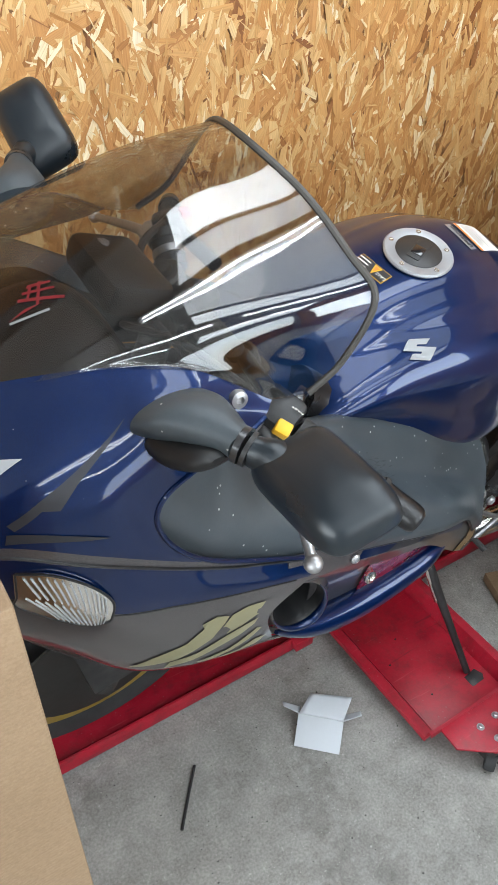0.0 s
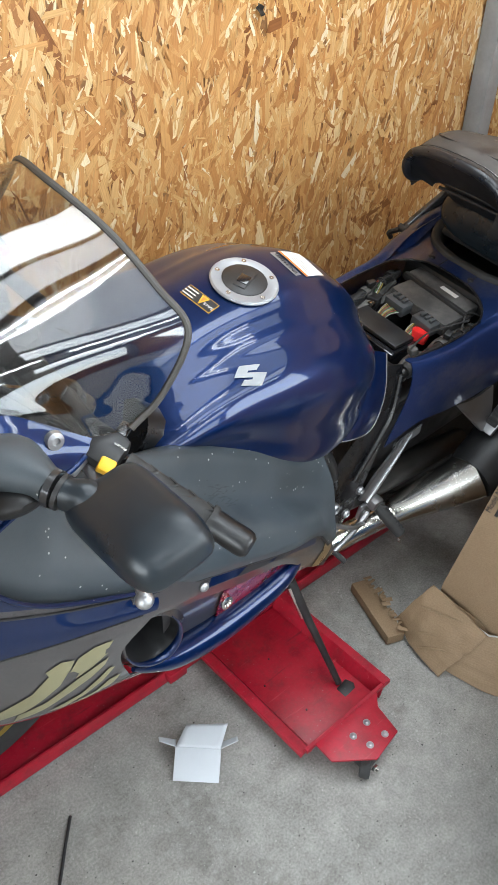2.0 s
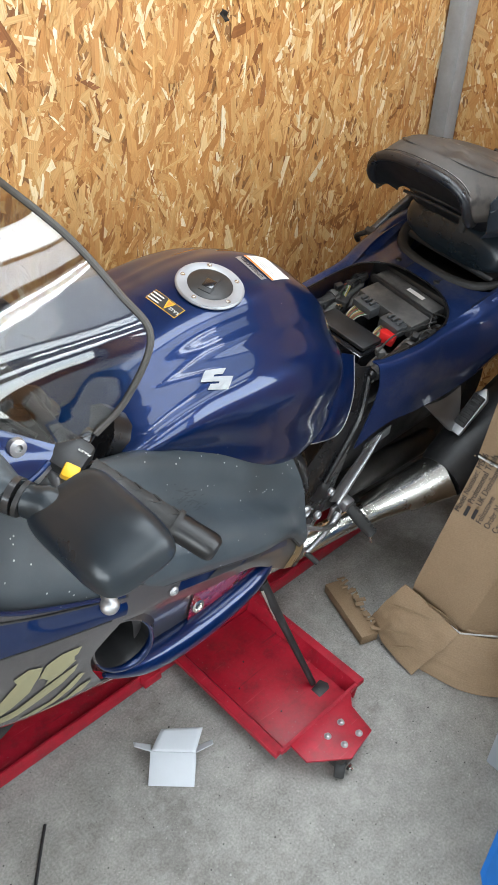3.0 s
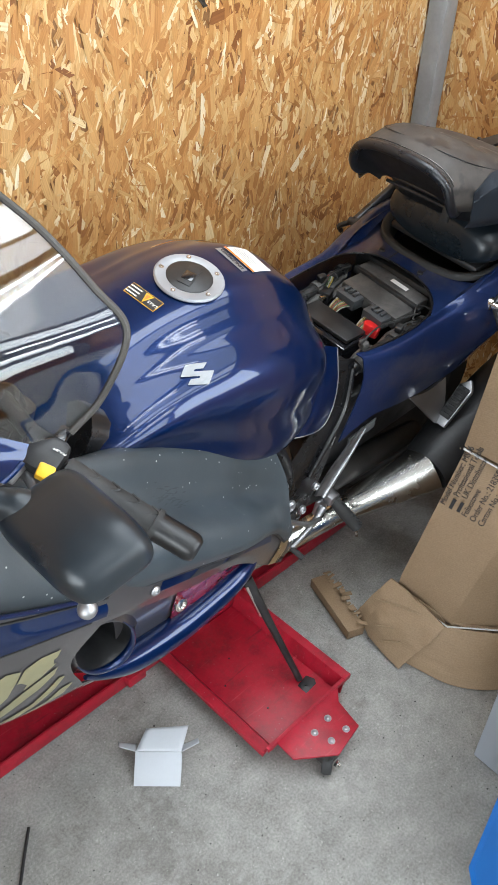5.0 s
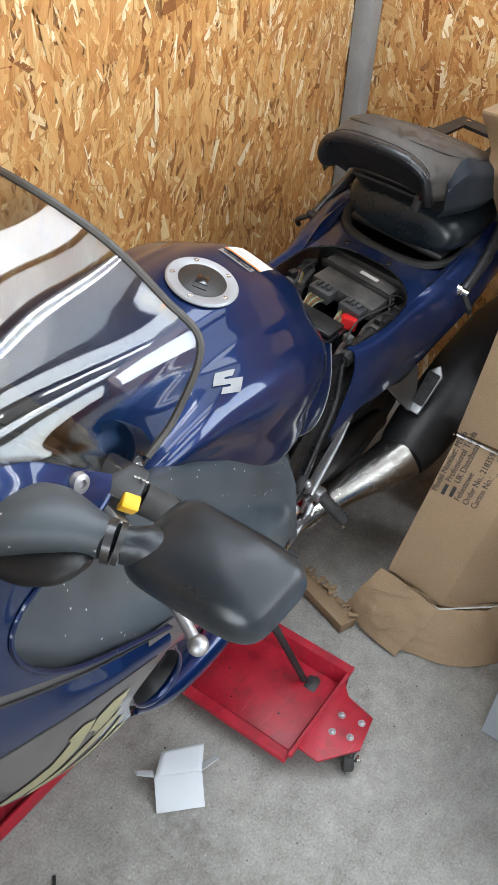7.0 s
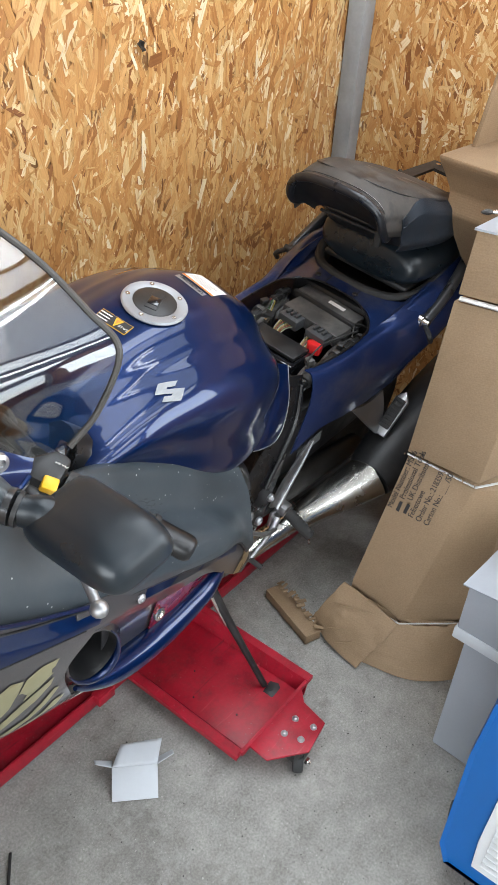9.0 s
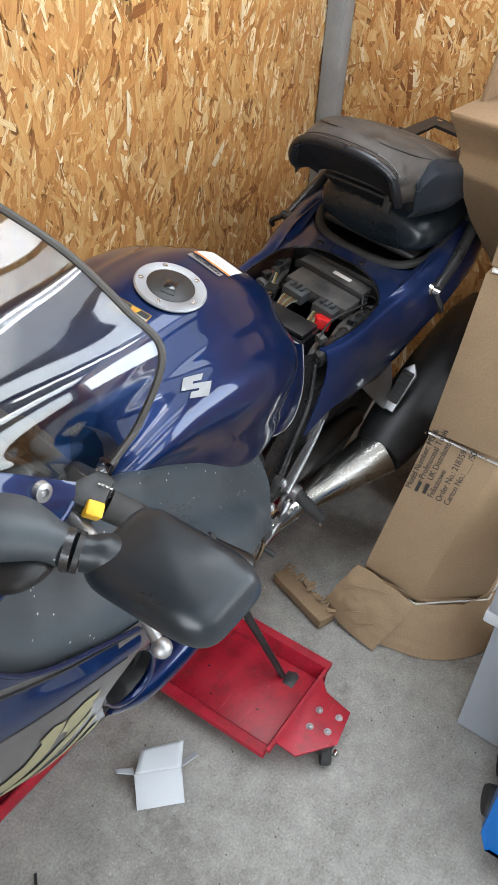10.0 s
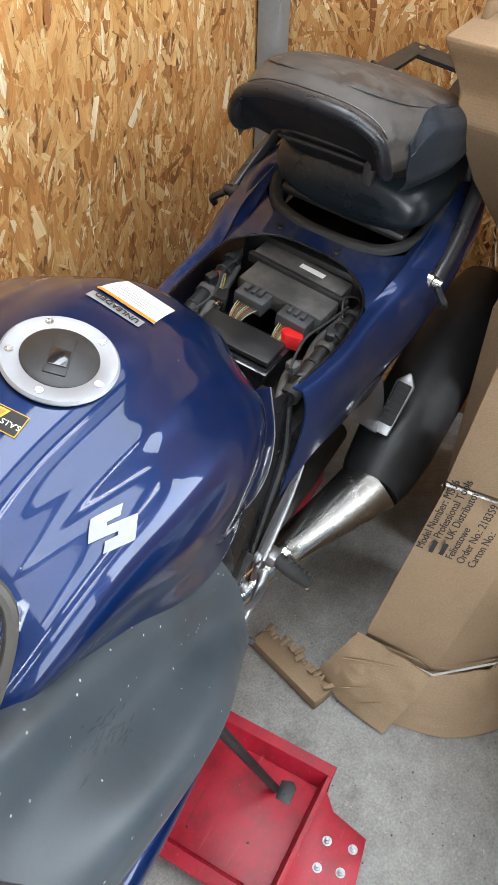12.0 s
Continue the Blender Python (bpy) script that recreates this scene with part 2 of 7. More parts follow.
def seat_vinyl():
    """Black vinyl under brown dust, with darker patches where the dust is rubbed away."""
    m, n, l, p = material("dusty_black_vinyl")
    c = coords(n)
    d, f = noise_tex(n, l, 9, 7, 0.65, c), noise_tex(n, l, 420, 3, 0.6, c)
    col = ramp(n, l, d.outputs[0], [(0.34, (0.035, 0.032, 0.03)), (0.6, (0.075, 0.067, 0.06))]).outputs[0]
    rub = ramp(n, l, noise_tex(n, l, 17, 5, 0.55, c).outputs[0], [(0.54, grey(0)), (0.6, grey(0.75))]).outputs[0]
    col = mix(n, l, rub, col, (0.02, 0.02, 0.022))
    v = n.new("ShaderNodeTexVoronoi")
    v.inputs["Scale"].default_value = 40
    l.new(c, v.inputs["Vector"])
    near = ramp(n, l, v.outputs["Distance"], [(0.03, grey(1)), (0.06, grey(0))]).outputs[0]
    pick = ramp(n, l, noise_tex(n, l, 8, 3, 0.6, c).outputs[0], [(0.52, grey(0)), (0.58, grey(0.7))]).outputs[0]
    col = mix(n, l, mix(n, l, 1.0, near, pick, "MULTIPLY"), col, (0.5, 0.48, 0.44))
    l.new(col, p.inputs["Base Color"])
    l.new(ramp(n, l, rub, [(0.0, grey(0.58)), (0.75, grey(0.36))]).outputs[0], p.inputs["Roughness"])
    bump(n, l, f.outputs[0], 0.35, 0.0006, p)
    return m


VINYL = seat_vinyl()


def cardboard():
    m, n, l, p = material("corrugated_cardboard")
    c = coords(n)
    big, small = noise_tex(n, l, 5, 5, 0.6, c), noise_tex(n, l, 260, 3, 0.7, c)
    col = ramp(n, l, big.outputs[0], [(0.3, (0.225, 0.147, 0.08)), (0.7, (0.3, 0.203, 0.118))]).outputs[0]
    col = mix(n, l, 0.3, col, ramp(n, l, small.outputs[0], [(0.35, (0.18, 0.115, 0.06)), (0.65, (0.325, 0.225, 0.135))]).outputs[0])
    w = n.new("ShaderNodeTexWave")
    w.bands_direction = "Z"
    w.inputs["Scale"].default_value, w.inputs["Distortion"].default_value, w.inputs["Detail Scale"].default_value = 60, 3.0, 3
    l.new(c, w.inputs["Vector"])
    col = mix(n, l, 0.015, col, mix(n, l, 0.5, (0.2, 0.13, 0.07), w.outputs["Color"]))
    dents = noise_tex(n, l, 11, 3, 0.5, c)
    l.new(col, p.inputs["Base Color"])
    p.inputs["Roughness"].default_value = 0.75
    bump(n, l, mix(n, l, 0.88, mix(n, l, 0.5, w.outputs["Color"], small.outputs["Color"]), dents.outputs["Color"]), 0.35, 0.006, p)
    return m


CARD = cardboard()


def concrete():
    m, n, l, p = material("worn_concrete")
    c = coords(n)
    a, b, d = noise_tex(n, l, 2.2, 9, 0.68, c), noise_tex(n, l, 13, 8, 0.75, c), noise_tex(n, l, 190, 4, 0.7, c)
    col = ramp(n, l, a.outputs[0], [(0.3, (0.15, 0.146, 0.14)), (0.5, (0.28, 0.276, 0.27)), (0.7, (0.42, 0.416, 0.408))]).outputs[0]
    col = mix(n, l, 0.55, col, ramp(n, l, b.outputs[0], [(0.3, (0.12, 0.116, 0.11)), (0.5, (0.3, 0.297, 0.29)), (0.7, (0.5, 0.497, 0.49))]).outputs[0])
    col = mix(n, l, 0.26, col, ramp(n, l, d.outputs[0], [(0.36, (0.1, 0.096, 0.09)), (0.64, (0.56, 0.557, 0.55))]).outputs[0])
    w = noise_tex(n, l, 38, 3, 0.5, c)
    wc = mix(n, l, 0.06, c, w.outputs["Color"])
    for scale, lo, hi, cover, tone in ((60, 0.04, 0.2, 0.53, (0.62, 0.615, 0.6)), (24, 0.03, 0.12, 0.55, (0.6, 0.595, 0.58)), (19, 0.02, 0.09, 0.54, (0.07, 0.065, 0.06)), (48, 0.03, 0.12, 0.56, (0.09, 0.085, 0.08))):
        v = n.new("ShaderNodeTexVoronoi")
        v.inputs["Scale"].default_value = scale
        l.new(wc, v.inputs["Vector"])
        chip = ramp(n, l, v.outputs["Distance"], [(lo, grey(1)), (hi, grey(0))]).outputs[0]
        pick = ramp(n, l, noise_tex(n, l, scale * 0.17, 4, 0.7, c).outputs[0], [(cover, grey(0)), (cover + 0.08, grey(0.7))]).outputs[0]
        col = mix(n, l, mix(n, l, 1.0, chip, pick, "MULTIPLY"), col, tone)
    stain = ramp(n, l, noise_tex(n, l, 4.3, 7, 0.7, wc).outputs[0], [(0.52, grey(0)), (0.7, grey(0.65))]).outputs[0]
    col = mix(n, l, stain, col, (0.09, 0.082, 0.075))
    pale = ramp(n, l, noise_tex(n, l, 7.7, 6, 0.75, wc).outputs[0], [(0.58, grey(0)), (0.7, grey(0.45))]).outputs[0]
    col = mix(n, l, pale, col, (0.47, 0.465, 0.46))
    l.new(mix(n, l, 1.0, col, (1.0, 0.975, 0.925), "MULTIPLY"), p.inputs["Base Color"])
    p.inputs["Roughness"].default_value = 0.8
    bump(n, l, mix(n, l, 0.5, b.outputs["Color"], d.outputs["Color"]), 0.3, 0.003, p)
    return m


CONCRETE = concrete()


def strand_wood():
    """Wood strands: each island its own tone, with grain along the strand's own length."""
    m, n, l, p = material("osb_strands")
    geo = n.new("ShaderNodeNewGeometry")
    uv = n.new("ShaderNodeUVMap")
    rnd = geo.outputs["Random Per Island"]
    col = ramp(n, l, rnd, [(0.0, (0.2, 0.07, 0.02)), (0.05, (0.38, 0.165, 0.048)), (0.25, (0.51, 0.245, 0.076)), (0.55, (0.59, 0.325, 0.115)), (0.82, (0.66, 0.415, 0.175)), (0.92, (0.74, 0.54, 0.28)), (1.0, (0.88, 0.77, 0.55))]).outputs[0]
    mp = n.new("ShaderNodeMapping")
    mp.inputs["Scale"].default_value = (10, 420, 1)
    l.new(uv.outputs[0], mp.inputs["Vector"])
    g = noise_tex(n, l, 1.0, 3, 0.6, mp.outputs[0])
    col = mix(n, l, 0.4, col, ramp(n, l, g.outputs[0], [(0.3, (0.3, 0.24, 0.18)), (0.6, (1, 1, 1))]).outputs[0], "MULTIPLY")
    c = coords(n)
    blot = noise_tex(n, l, 3.0, 4, 0.6, c)
    col = mix(n, l, ramp(n, l, blot.outputs[0], [(0.4, grey(0)), (0.75, grey(0.3))]).outputs[0], col, (0.3, 0.13, 0.04))
    l.new(col, p.inputs["Base Color"])
    p.inputs["Roughness"].default_value = 0.5
    p.inputs["Specular IOR Level"].default_value = 0.35
    bump(n, l, g.outputs[0], 0.25, 0.001, p)
    return m


STRAND = strand_wood()
OSB_BASE = surface("osb_base", (0.26, 0.12, 0.04), 0.6, var=0.4, scale=30, fine=200, bumps=0.3)
ROOF = surface("grey_roof_sheet", (0.34, 0.34, 0.335), 0.6, var=0.15)
LENS = surface("clear_lens", (0.34, 0.35, 0.36), 0.08, var=0.03, bumps=0, coat=1)


def smoked_screen():
    m, n, l, p = material("smoked_acrylic")
    out = n["Material Output"]
    tr, gl, mx, lw = n.new("ShaderNodeBsdfTransparent"), n.new("ShaderNodeBsdfGlossy"), n.new("ShaderNodeMixShader"), n.new("ShaderNodeLayerWeight")
    c = coords(n)
    s = noise_tex(n, l, 12, 5, 0.7, c)
    l.new(ramp(n, l, s.outputs[0], [(0.3, (0.72, 0.72, 0.72)), (0.75, (0.79, 0.785, 0.78))]).outputs[0], tr.inputs[0])
    gl.inputs["Roughness"].default_value = 0.025
    lw.inputs["Blend"].default_value = 0.5
    pw, ma = n.new("ShaderNodeMath"), n.new("ShaderNodeMath")
    pw.operation, ma.operation = "POWER", "MULTIPLY_ADD"
    pw.inputs[1].default_value, ma.inputs[1].default_value, ma.inputs[2].default_value = 4.5, 0.45, 0.085
    l.new(lw.outputs["Facing"], pw.inputs[0]), l.new(pw.outputs[0], ma.inputs[0]), l.new(ma.outputs[0], mx.inputs[0])
    l.new(tr.outputs[0], mx.inputs[1]), l.new(gl.outputs[0], mx.inputs[2])
    l.new(mx.outputs[0], out.inputs["Surface"])
    return m


SMOKED = smoked_screen()


def glow(name, colour, strength):
    m, n, l, p = material(name)
    p.inputs["Emission Color"].default_value, p.inputs["Emission Strength"].default_value = (*colour, 1), strength
    return m


TUBE_LIGHT = glow("lamp_tube", (0.93, 0.97, 1.0), 16.0)

# ---- mesh helpers ----


def mesh_of(bm, name, mat, smooth=True):
    bmesh.ops.recalc_face_normals(bm, faces=bm.faces)
    me = bpy.data.meshes.new(name)
    bm.to_mesh(me)
    bm.free()
    me.materials.append(mat)
    if smooth:
        me.polygons.foreach_set("use_smooth", [True] * len(me.polygons))
        me.set_sharp_from_angle(angle=radians(38))
    return me


def part(name, bm, mat, parent, label="", smooth=True):
    ob = new(name, mesh_of(bm, name, mat, smooth))
    ob.parent = parent
    if label:
        ob["label"] = label
    return ob


def thing(name, label, category, m=None, group="", kind=""):
    ob = new(name)
    if m is not None:
        ob.matrix_world = m
    return tagged(ob, label, category, group, kind)


def solid(name, bm, mat, label, category, m=None, group="", kind="", smooth=True):
    ob = new(name, mesh_of(bm, name, mat, smooth))
    if m is not None:
        ob.matrix_world = m
    return tagged(ob, label, category, group, kind)


def spline(pts, t):
    """Catmull-Rom through a list of vectors, t from 0 to 1."""
    k = len(pts) - 1
    x = min(max(t, 0), 1) * k
    i = min(int(x), k - 1)
    f = x - i
    a, b = pts[i], pts[i + 1]
    p = pts[i - 1] if i else a * 2 - b
    q = pts[i + 2] if i + 2 <= k else b * 2 - a
    return 0.5 * (2 * a + (b - p) * f + (2 * p - 5 * a + 4 * b - q) * f * f + (3 * a - p - 3 * b + q) * f ** 3)


def net_point(net, s, t):
    return spline([spline(row, s) for row in net], t)


def vecs(net, flip=1):
    return [[Vector((u, v * flip, w)) for u, v, w in row] for row in net]


def patch(net, nu=36, nv=24, thick=0.003, flip=1, s0=0.0, s1=1.0, t0=0.0, t1=1.0, lift=0.0):
    """A smooth sheet through a small net of shaping points, thickened inwards."""
    net = vecs(net, flip)
    bm = bmesh.new()
    grid = [[bm.verts.new(net_point(net, s0 + (s1 - s0) * i / nu, t0 + (t1 - t0) * j / nv)) for i in range(nu + 1)] for j in range(nv + 1)]
    for j in range(nv):
        for i in range(nu):
            bm.faces.new((grid[j][i], grid[j][i + 1], grid[j + 1][i + 1], grid[j + 1][i]))
    bm.normal_update()
    normals = {v: v.normal.copy() for v in bm.verts}
    mid = normals[grid[nv // 2][nu // 2]]
    sign = 1 if mid.y * flip < 0 else -1
    if abs(mid.y) < 0.25:
        sign = 1 if mid.z > 0 else -1
    if lift:
        for v in bm.verts:
            v.co += normals[v] * sign * lift
    if thick:
        back = {v: bm.verts.new(v.co - normals[v] * sign * thick) for row in grid for v in row}
        for f in list(bm.faces):
            bm.faces.new([back[v] for v in reversed(f.verts)])
        ring = [grid[0][i] for i in range(nu + 1)] + [grid[j][nu] for j in range(1, nv + 1)] + [grid[nv][i] for i in range(nu - 1, -1, -1)] + [grid[j][0] for j in range(nv - 1, 0, -1)]
        for a, b in zip(ring, ring[1:] + ring[:1]):
            bm.faces.new((a, b, back[b], back[a]))
    return bm


def decal(net, outline, flip=1, lift=0.0012, n=6):
    """A flat cut-out shape laid on a net, its outline given in the net's own 0..1 coordinates."""
    net = vecs(net, flip)
    bm = bmesh.new()
    pts = []
    for (a, b), (c, d) in zip(outline, outline[1:] + outline[:1]):
        for k in range(n):
            pts.append((a + (c - a) * k / n, b + (d - b) * k / n))
    verts = [bm.verts.new((x, y, 0)) for x, y in pts]
    bm.faces.new(verts)
    bmesh.ops.triangulate(bm, faces=bm.faces)
    bmesh.ops.subdivide_edges(bm, edges=bm.edges, cuts=2, use_grid_fill=True)
    e = 0.004
    for v in bm.verts:
        s, t = v.co.x, v.co.y
        p = net_point(net, s, t)
        nrm = (net_point(net, s + e, t) - net_point(net, s - e, t)).cross(net_point(net, s, t + e) - net_point(net, s, t - e)).normalized()
        if nrm.y * flip > 0 and abs(nrm.y) > 0.2 or abs(nrm.y) <= 0.2 and nrm.z < 0:
            nrm = -nrm
        v.co = p + nrm * lift
    return bm


def tube(points, radius, sides=12, bm=None, caps=True, flat=1.0):
    """A round bar along a smooth line; radius may be a number or one for each point."""
    bm = bm or bmesh.new()
    pts = [Vector(p) for p in points]
    n = max(2, (len(pts) - 1) * 8) if len(pts) > 2 else 1
    rad = radius if isinstance(radius, (list, tuple)) else [radius] * len(pts)
    rv = [Vector((r, 0, 0)) for r in rad]
    line = [spline(pts, k / n) for k in range(n + 1)]
    rr = [max(1e-4, spline(rv, k / n).x) for k in range(n + 1)]
    up = Vector((0, 0, 1)) if abs((line[-1] - line[0]).normalized().z) < 0.9 else Vector((1, 0, 0))
    rings = []
    for k, p in enumerate(line):
        d = (line[min(k + 1, n)] - line[max(k - 1, 0)]).normalized()
        x = d.cross(up).normalized()
        y = x.cross(d)
        up = y
        rings.append([bm.verts.new(p + (x * math.cos(a) + y * math.sin(a) * flat) * rr[k]) for a in (2 * math.pi * i / sides for i in range(sides))])
    for a, b in zip(rings, rings[1:]):
        for i in range(sides):
            bm.faces.new((a[i], a[(i + 1) % sides], b[(i + 1) % sides], b[i]))
    if caps:
        bm.faces.new(rings[0][::-1])
        bm.faces.new(rings[-1])
    return bm


def block(sx, sy, sz, bevel=0.004, m=None, bm=None, seg=2):
    """A bevelled block, its base at z = 0 of m."""
    own = bmesh.new()
    bmesh.ops.create_cube(own, size=1)
    for v in own.verts:
        v.co = Vector((v.co.x * sx, v.co.y * sy, (v.co.z + 0.5) * sz))
    if bevel:
        bmesh.ops.bevel(own, geom=own.edges[:], offset=bevel, segments=seg, affect="EDGES", profile=0.5)
    if m is not None:
        bmesh.ops.transform(own, matrix=m, verts=own.verts)
    if bm is None:
        return own
    tmp = bpy.data.meshes.new("tmp")
    own.to_mesh(tmp)
    own.free()
    bm.from_mesh(tmp)
    bpy.data.meshes.remove(tmp)
    return bm


def spin(profile, m=None, sides=32, bm=None):
    """A turned body about z from (radius, height) pairs."""
    bm = bm or bmesh.new()
    m = m or Matrix.Identity(4)
    rings = []
    for r, z in profile:
        rings.append([bm.verts.new(m @ Vector((max(r, 1e-4) * math.cos(a), max(r, 1e-4) * math.sin(a), z))) for a in (2 * math.pi * i / sides for i in range(sides))])
    for a, b in zip(rings, rings[1:]):
        for i in range(sides):
            bm.faces.new((a[i], a[(i + 1) % sides], b[(i + 1) % sides], b[i]))
    bm.faces.new(rings[0][::-1])
    bm.faces.new(rings[-1])
    return bm


def prism(outline, height, m=None, bevel=0.0):
    """A flat outline (x, y) raised along z."""
    bm = bmesh.new()
    low = [bm.verts.new((x, y, 0)) for x, y in outline]
    f = bm.faces.new(low)
    ext = bmesh.ops.extrude_face_region(bm, geom=[f])
    for v in ext["geom"]:
        if isinstance(v, bmesh.types.BMVert):
            v.co.z += height
    if bevel:
        bmesh.ops.bevel(bm, geom=bm.edges[:], offset=bevel, segments=2, affect="EDGES", profile=0.5)
    if m is not None:
        bmesh.ops.transform(bm, matrix=m, verts=bm.verts)
    return bm


def loft(sections, closed=True, caps=True, smooth_n=6):
    """A skin over closed sections of equal count, smoothed between them."""
    bm = bmesh.new()
    cols = list(zip(*[[Vector(p) for p in s] for s in sections]))
    n = (len(sections) - 1) * smooth_n
    rings = [[bm.verts.new(spline(list(c), k / n)) for c in cols] for k in range(n + 1)]
    m = len(cols)
    for a, b in zip(rings, rings[1:]):
        for i in range(m if closed else m - 1):
            bm.faces.new((a[i], a[(i + 1) % m], b[(i + 1) % m], b[i]))
    if caps and closed:
        bm.faces.new(rings[0][::-1])
        bm.faces.new(rings[-1])
    return bm


def rounded(cx, hy, hz, cz, power=2.6, count=28, cy=0.0):
    """A rounded section in a plane of constant x."""
    out = []
    for i in range(count):
        a = 2 * math.pi * i / count
        c, s = math.cos(a), math.sin(a)
        out.append((cx, cy + hy * math.copysign(abs(c) ** (2 / power), c), cz + hz * math.copysign(abs(s) ** (2 / power), s)))
    return out


def lettering(name, text, size, m, mat, parent=None, depth=0.0004, align="LEFT", label=""):
    cu = bpy.data.curves.new(name, "FONT")
    cu.body, cu.size, cu.extrude, cu.align_x = text, size, depth, align
    tmp = bpy.data.objects.new("tmp", cu)
    me = bpy.data.meshes.new_from_object(tmp)
    bpy.data.objects.remove(tmp)
    me.materials.append(mat)
    ob = new(name, me)
    ob.parent = parent
    ob.matrix_local = m
    if label:
        ob["label"] = label
    return ob


def frame_at(origin, xdir, ydir):
    x = Vector(xdir).normalized()
    z = x.cross(Vector(ydir)).normalized()
    y = z.cross(x)
    m = Matrix((x, y, z)).transposed().to_4x4()
    m.translation = Vector(origin)
    return m


# ---- the garage ----
WALL_Y, WALL_X = 1.722, 2.14
X0, Y0, ROOF_Z = WEST_X, SOUTH_Y, 2.7
bm = bmesh.new()
cells = 60
for i in range(cells + 1):
    for j in range(cells + 1):
        bm.verts.new((X0 - 0.2 + (WALL_X + 0.2 - X0 + 0.2) * i / cells, -9 + (WALL_Y + 9.2) * j / cells, 0))
bm.verts.ensure_lookup_table()
for i in range(cells):
    for j in range(cells):
        a = i * (cells + 1) + j
        bm.faces.new((bm.verts[a], bm.verts[a + cells + 1], bm.verts[a + cells + 2], bm.verts[a + 1]))
solid("floor", bm, CONCRETE, "worn grey concrete garage floor with grit and stains", "floor", kind="structure")


def slab(name, lo, hi, mat, label, category):
    m = pose((lo[0] + hi[0]) / 2, (lo[1] + hi[1]) / 2, lo[2])
    return solid(name, block(hi[0] - lo[0], hi[1] - lo[1], hi[2] - lo[2], 0), mat, label, category, m, kind="structure", smooth=False)


wall_n = slab("wall_north", (X0, WALL_Y + 0.004, 0), (WALL_X + 0.15, WALL_Y + 0.022, ROOF_Z), OSB_BASE, "golden strand board lining on the long garage wall", "wall")
wall_e = slab("wall_east", (WALL_X + 0.004, EW_Y1, 0), (WALL_X + 0.022, WALL_Y + 0.003, ROOF_Z), OSB_BASE, "golden strand board lining on the end wall", "wall")
# This stretch of end wall is out of view, cut for the added fill.
slab("wall_east_south", (WALL_X + 0.004, Y0, 0), (WALL_X + 0.022, EW_Y0, ROOF_Z), OSB_BASE, "unseen board lined end wall beside the added fill opening", "wall")
slab("wall_east_under_fill", (WALL_X + 0.004, EW_Y0, 0), (WALL_X + 0.022, EW_Y1, EW_Z0), OSB_BASE, "unseen board lined end wall below the added fill opening", "wall")
slab("wall_east_over_fill", (WALL_X + 0.004, EW_Y0, EW_Z1), (WALL_X + 0.022, EW_Y1, ROOF_Z), OSB_BASE, "unseen board lined end wall above the added fill opening", "wall")
slab("wall_west_over_door", (X0 - 0.1, Y0, DOOR_Z1), (X0 - 0.002, WALL_Y, ROOF_Z), ROOF, "plain painted wall above the open doorway", "wall")
slab("wall_west_south", (X0 - 0.1, Y0, 0), (X0 - 0.002, DOOR_Y0, DOOR_Z1), ROOF, "plain painted wall beside the open doorway", "wall")
slab("wall_west_north", (X0 - 0.1, DOOR_Y1, 0), (X0 - 0.002, WALL_Y, DOOR_Z1), ROOF, "plain painted wall beside the open doorway", "wall")
# South wall is out of view, built round the added fill opening.
slab("wall_south_east", (FILL_X1, Y0 - 0.1, 0), (WALL_X, Y0, ROOF_Z), ROOF, "unseen painted wall beside the added fill opening", "wall")
slab("wall_south_west", (X0, Y0 - 0.1, 0), (FILL_X0, Y0, ROOF_Z), ROOF, "unseen painted wall beside the added fill opening", "wall")
slab("wall_over_south_fill", (FILL_X0, Y0 - 0.1, FILL_Z1), (FILL_X1, Y0, ROOF_Z), ROOF, "unseen painted wall above the added fill opening", "wall")
slab("wall_under_south_fill", (FILL_X0, Y0 - 0.1, 0), (FILL_X1, Y0, FILL_Z0), OSB_BASE, "unseen board lined wall below the added fill opening", "wall")
# Roof out of view, added with slots for the overhead fill.
ceil_bm = bmesh.new()
edges = [Y0] + [q for slot in SLOTS for q in slot] + [WALL_Y]
for lo, hi in [((X0, Y0), (RL_X0, WALL_Y)), ((RL_X1, Y0), (WALL_X, WALL_Y))] + [((RL_X0, a), (RL_X1, b)) for a, b in zip(edges[::2], edges[1::2])]:
    block(hi[0] - lo[0], hi[1] - lo[1], 0.03, 0, pose((lo[0] + hi[0]) / 2, (lo[1] + hi[1]) / 2, ROOF_Z + 0.002), ceil_bm)
# Joists added along x so reflected panels break into streaks along the tank.
for y in (-2.9, -1.62, -0.75, 0.35, 1.4):
    block(WALL_X - X0 - 0.02, 0.05, 0.08, 0.004, pose((WALL_X + X0) / 2, y, ROOF_Z - 0.08), ceil_bm)
solid("ceiling", ceil_bm, ROOF, "unseen grey roof lining with added joists and fill openings", "ceiling", kind="structure", smooth=False)


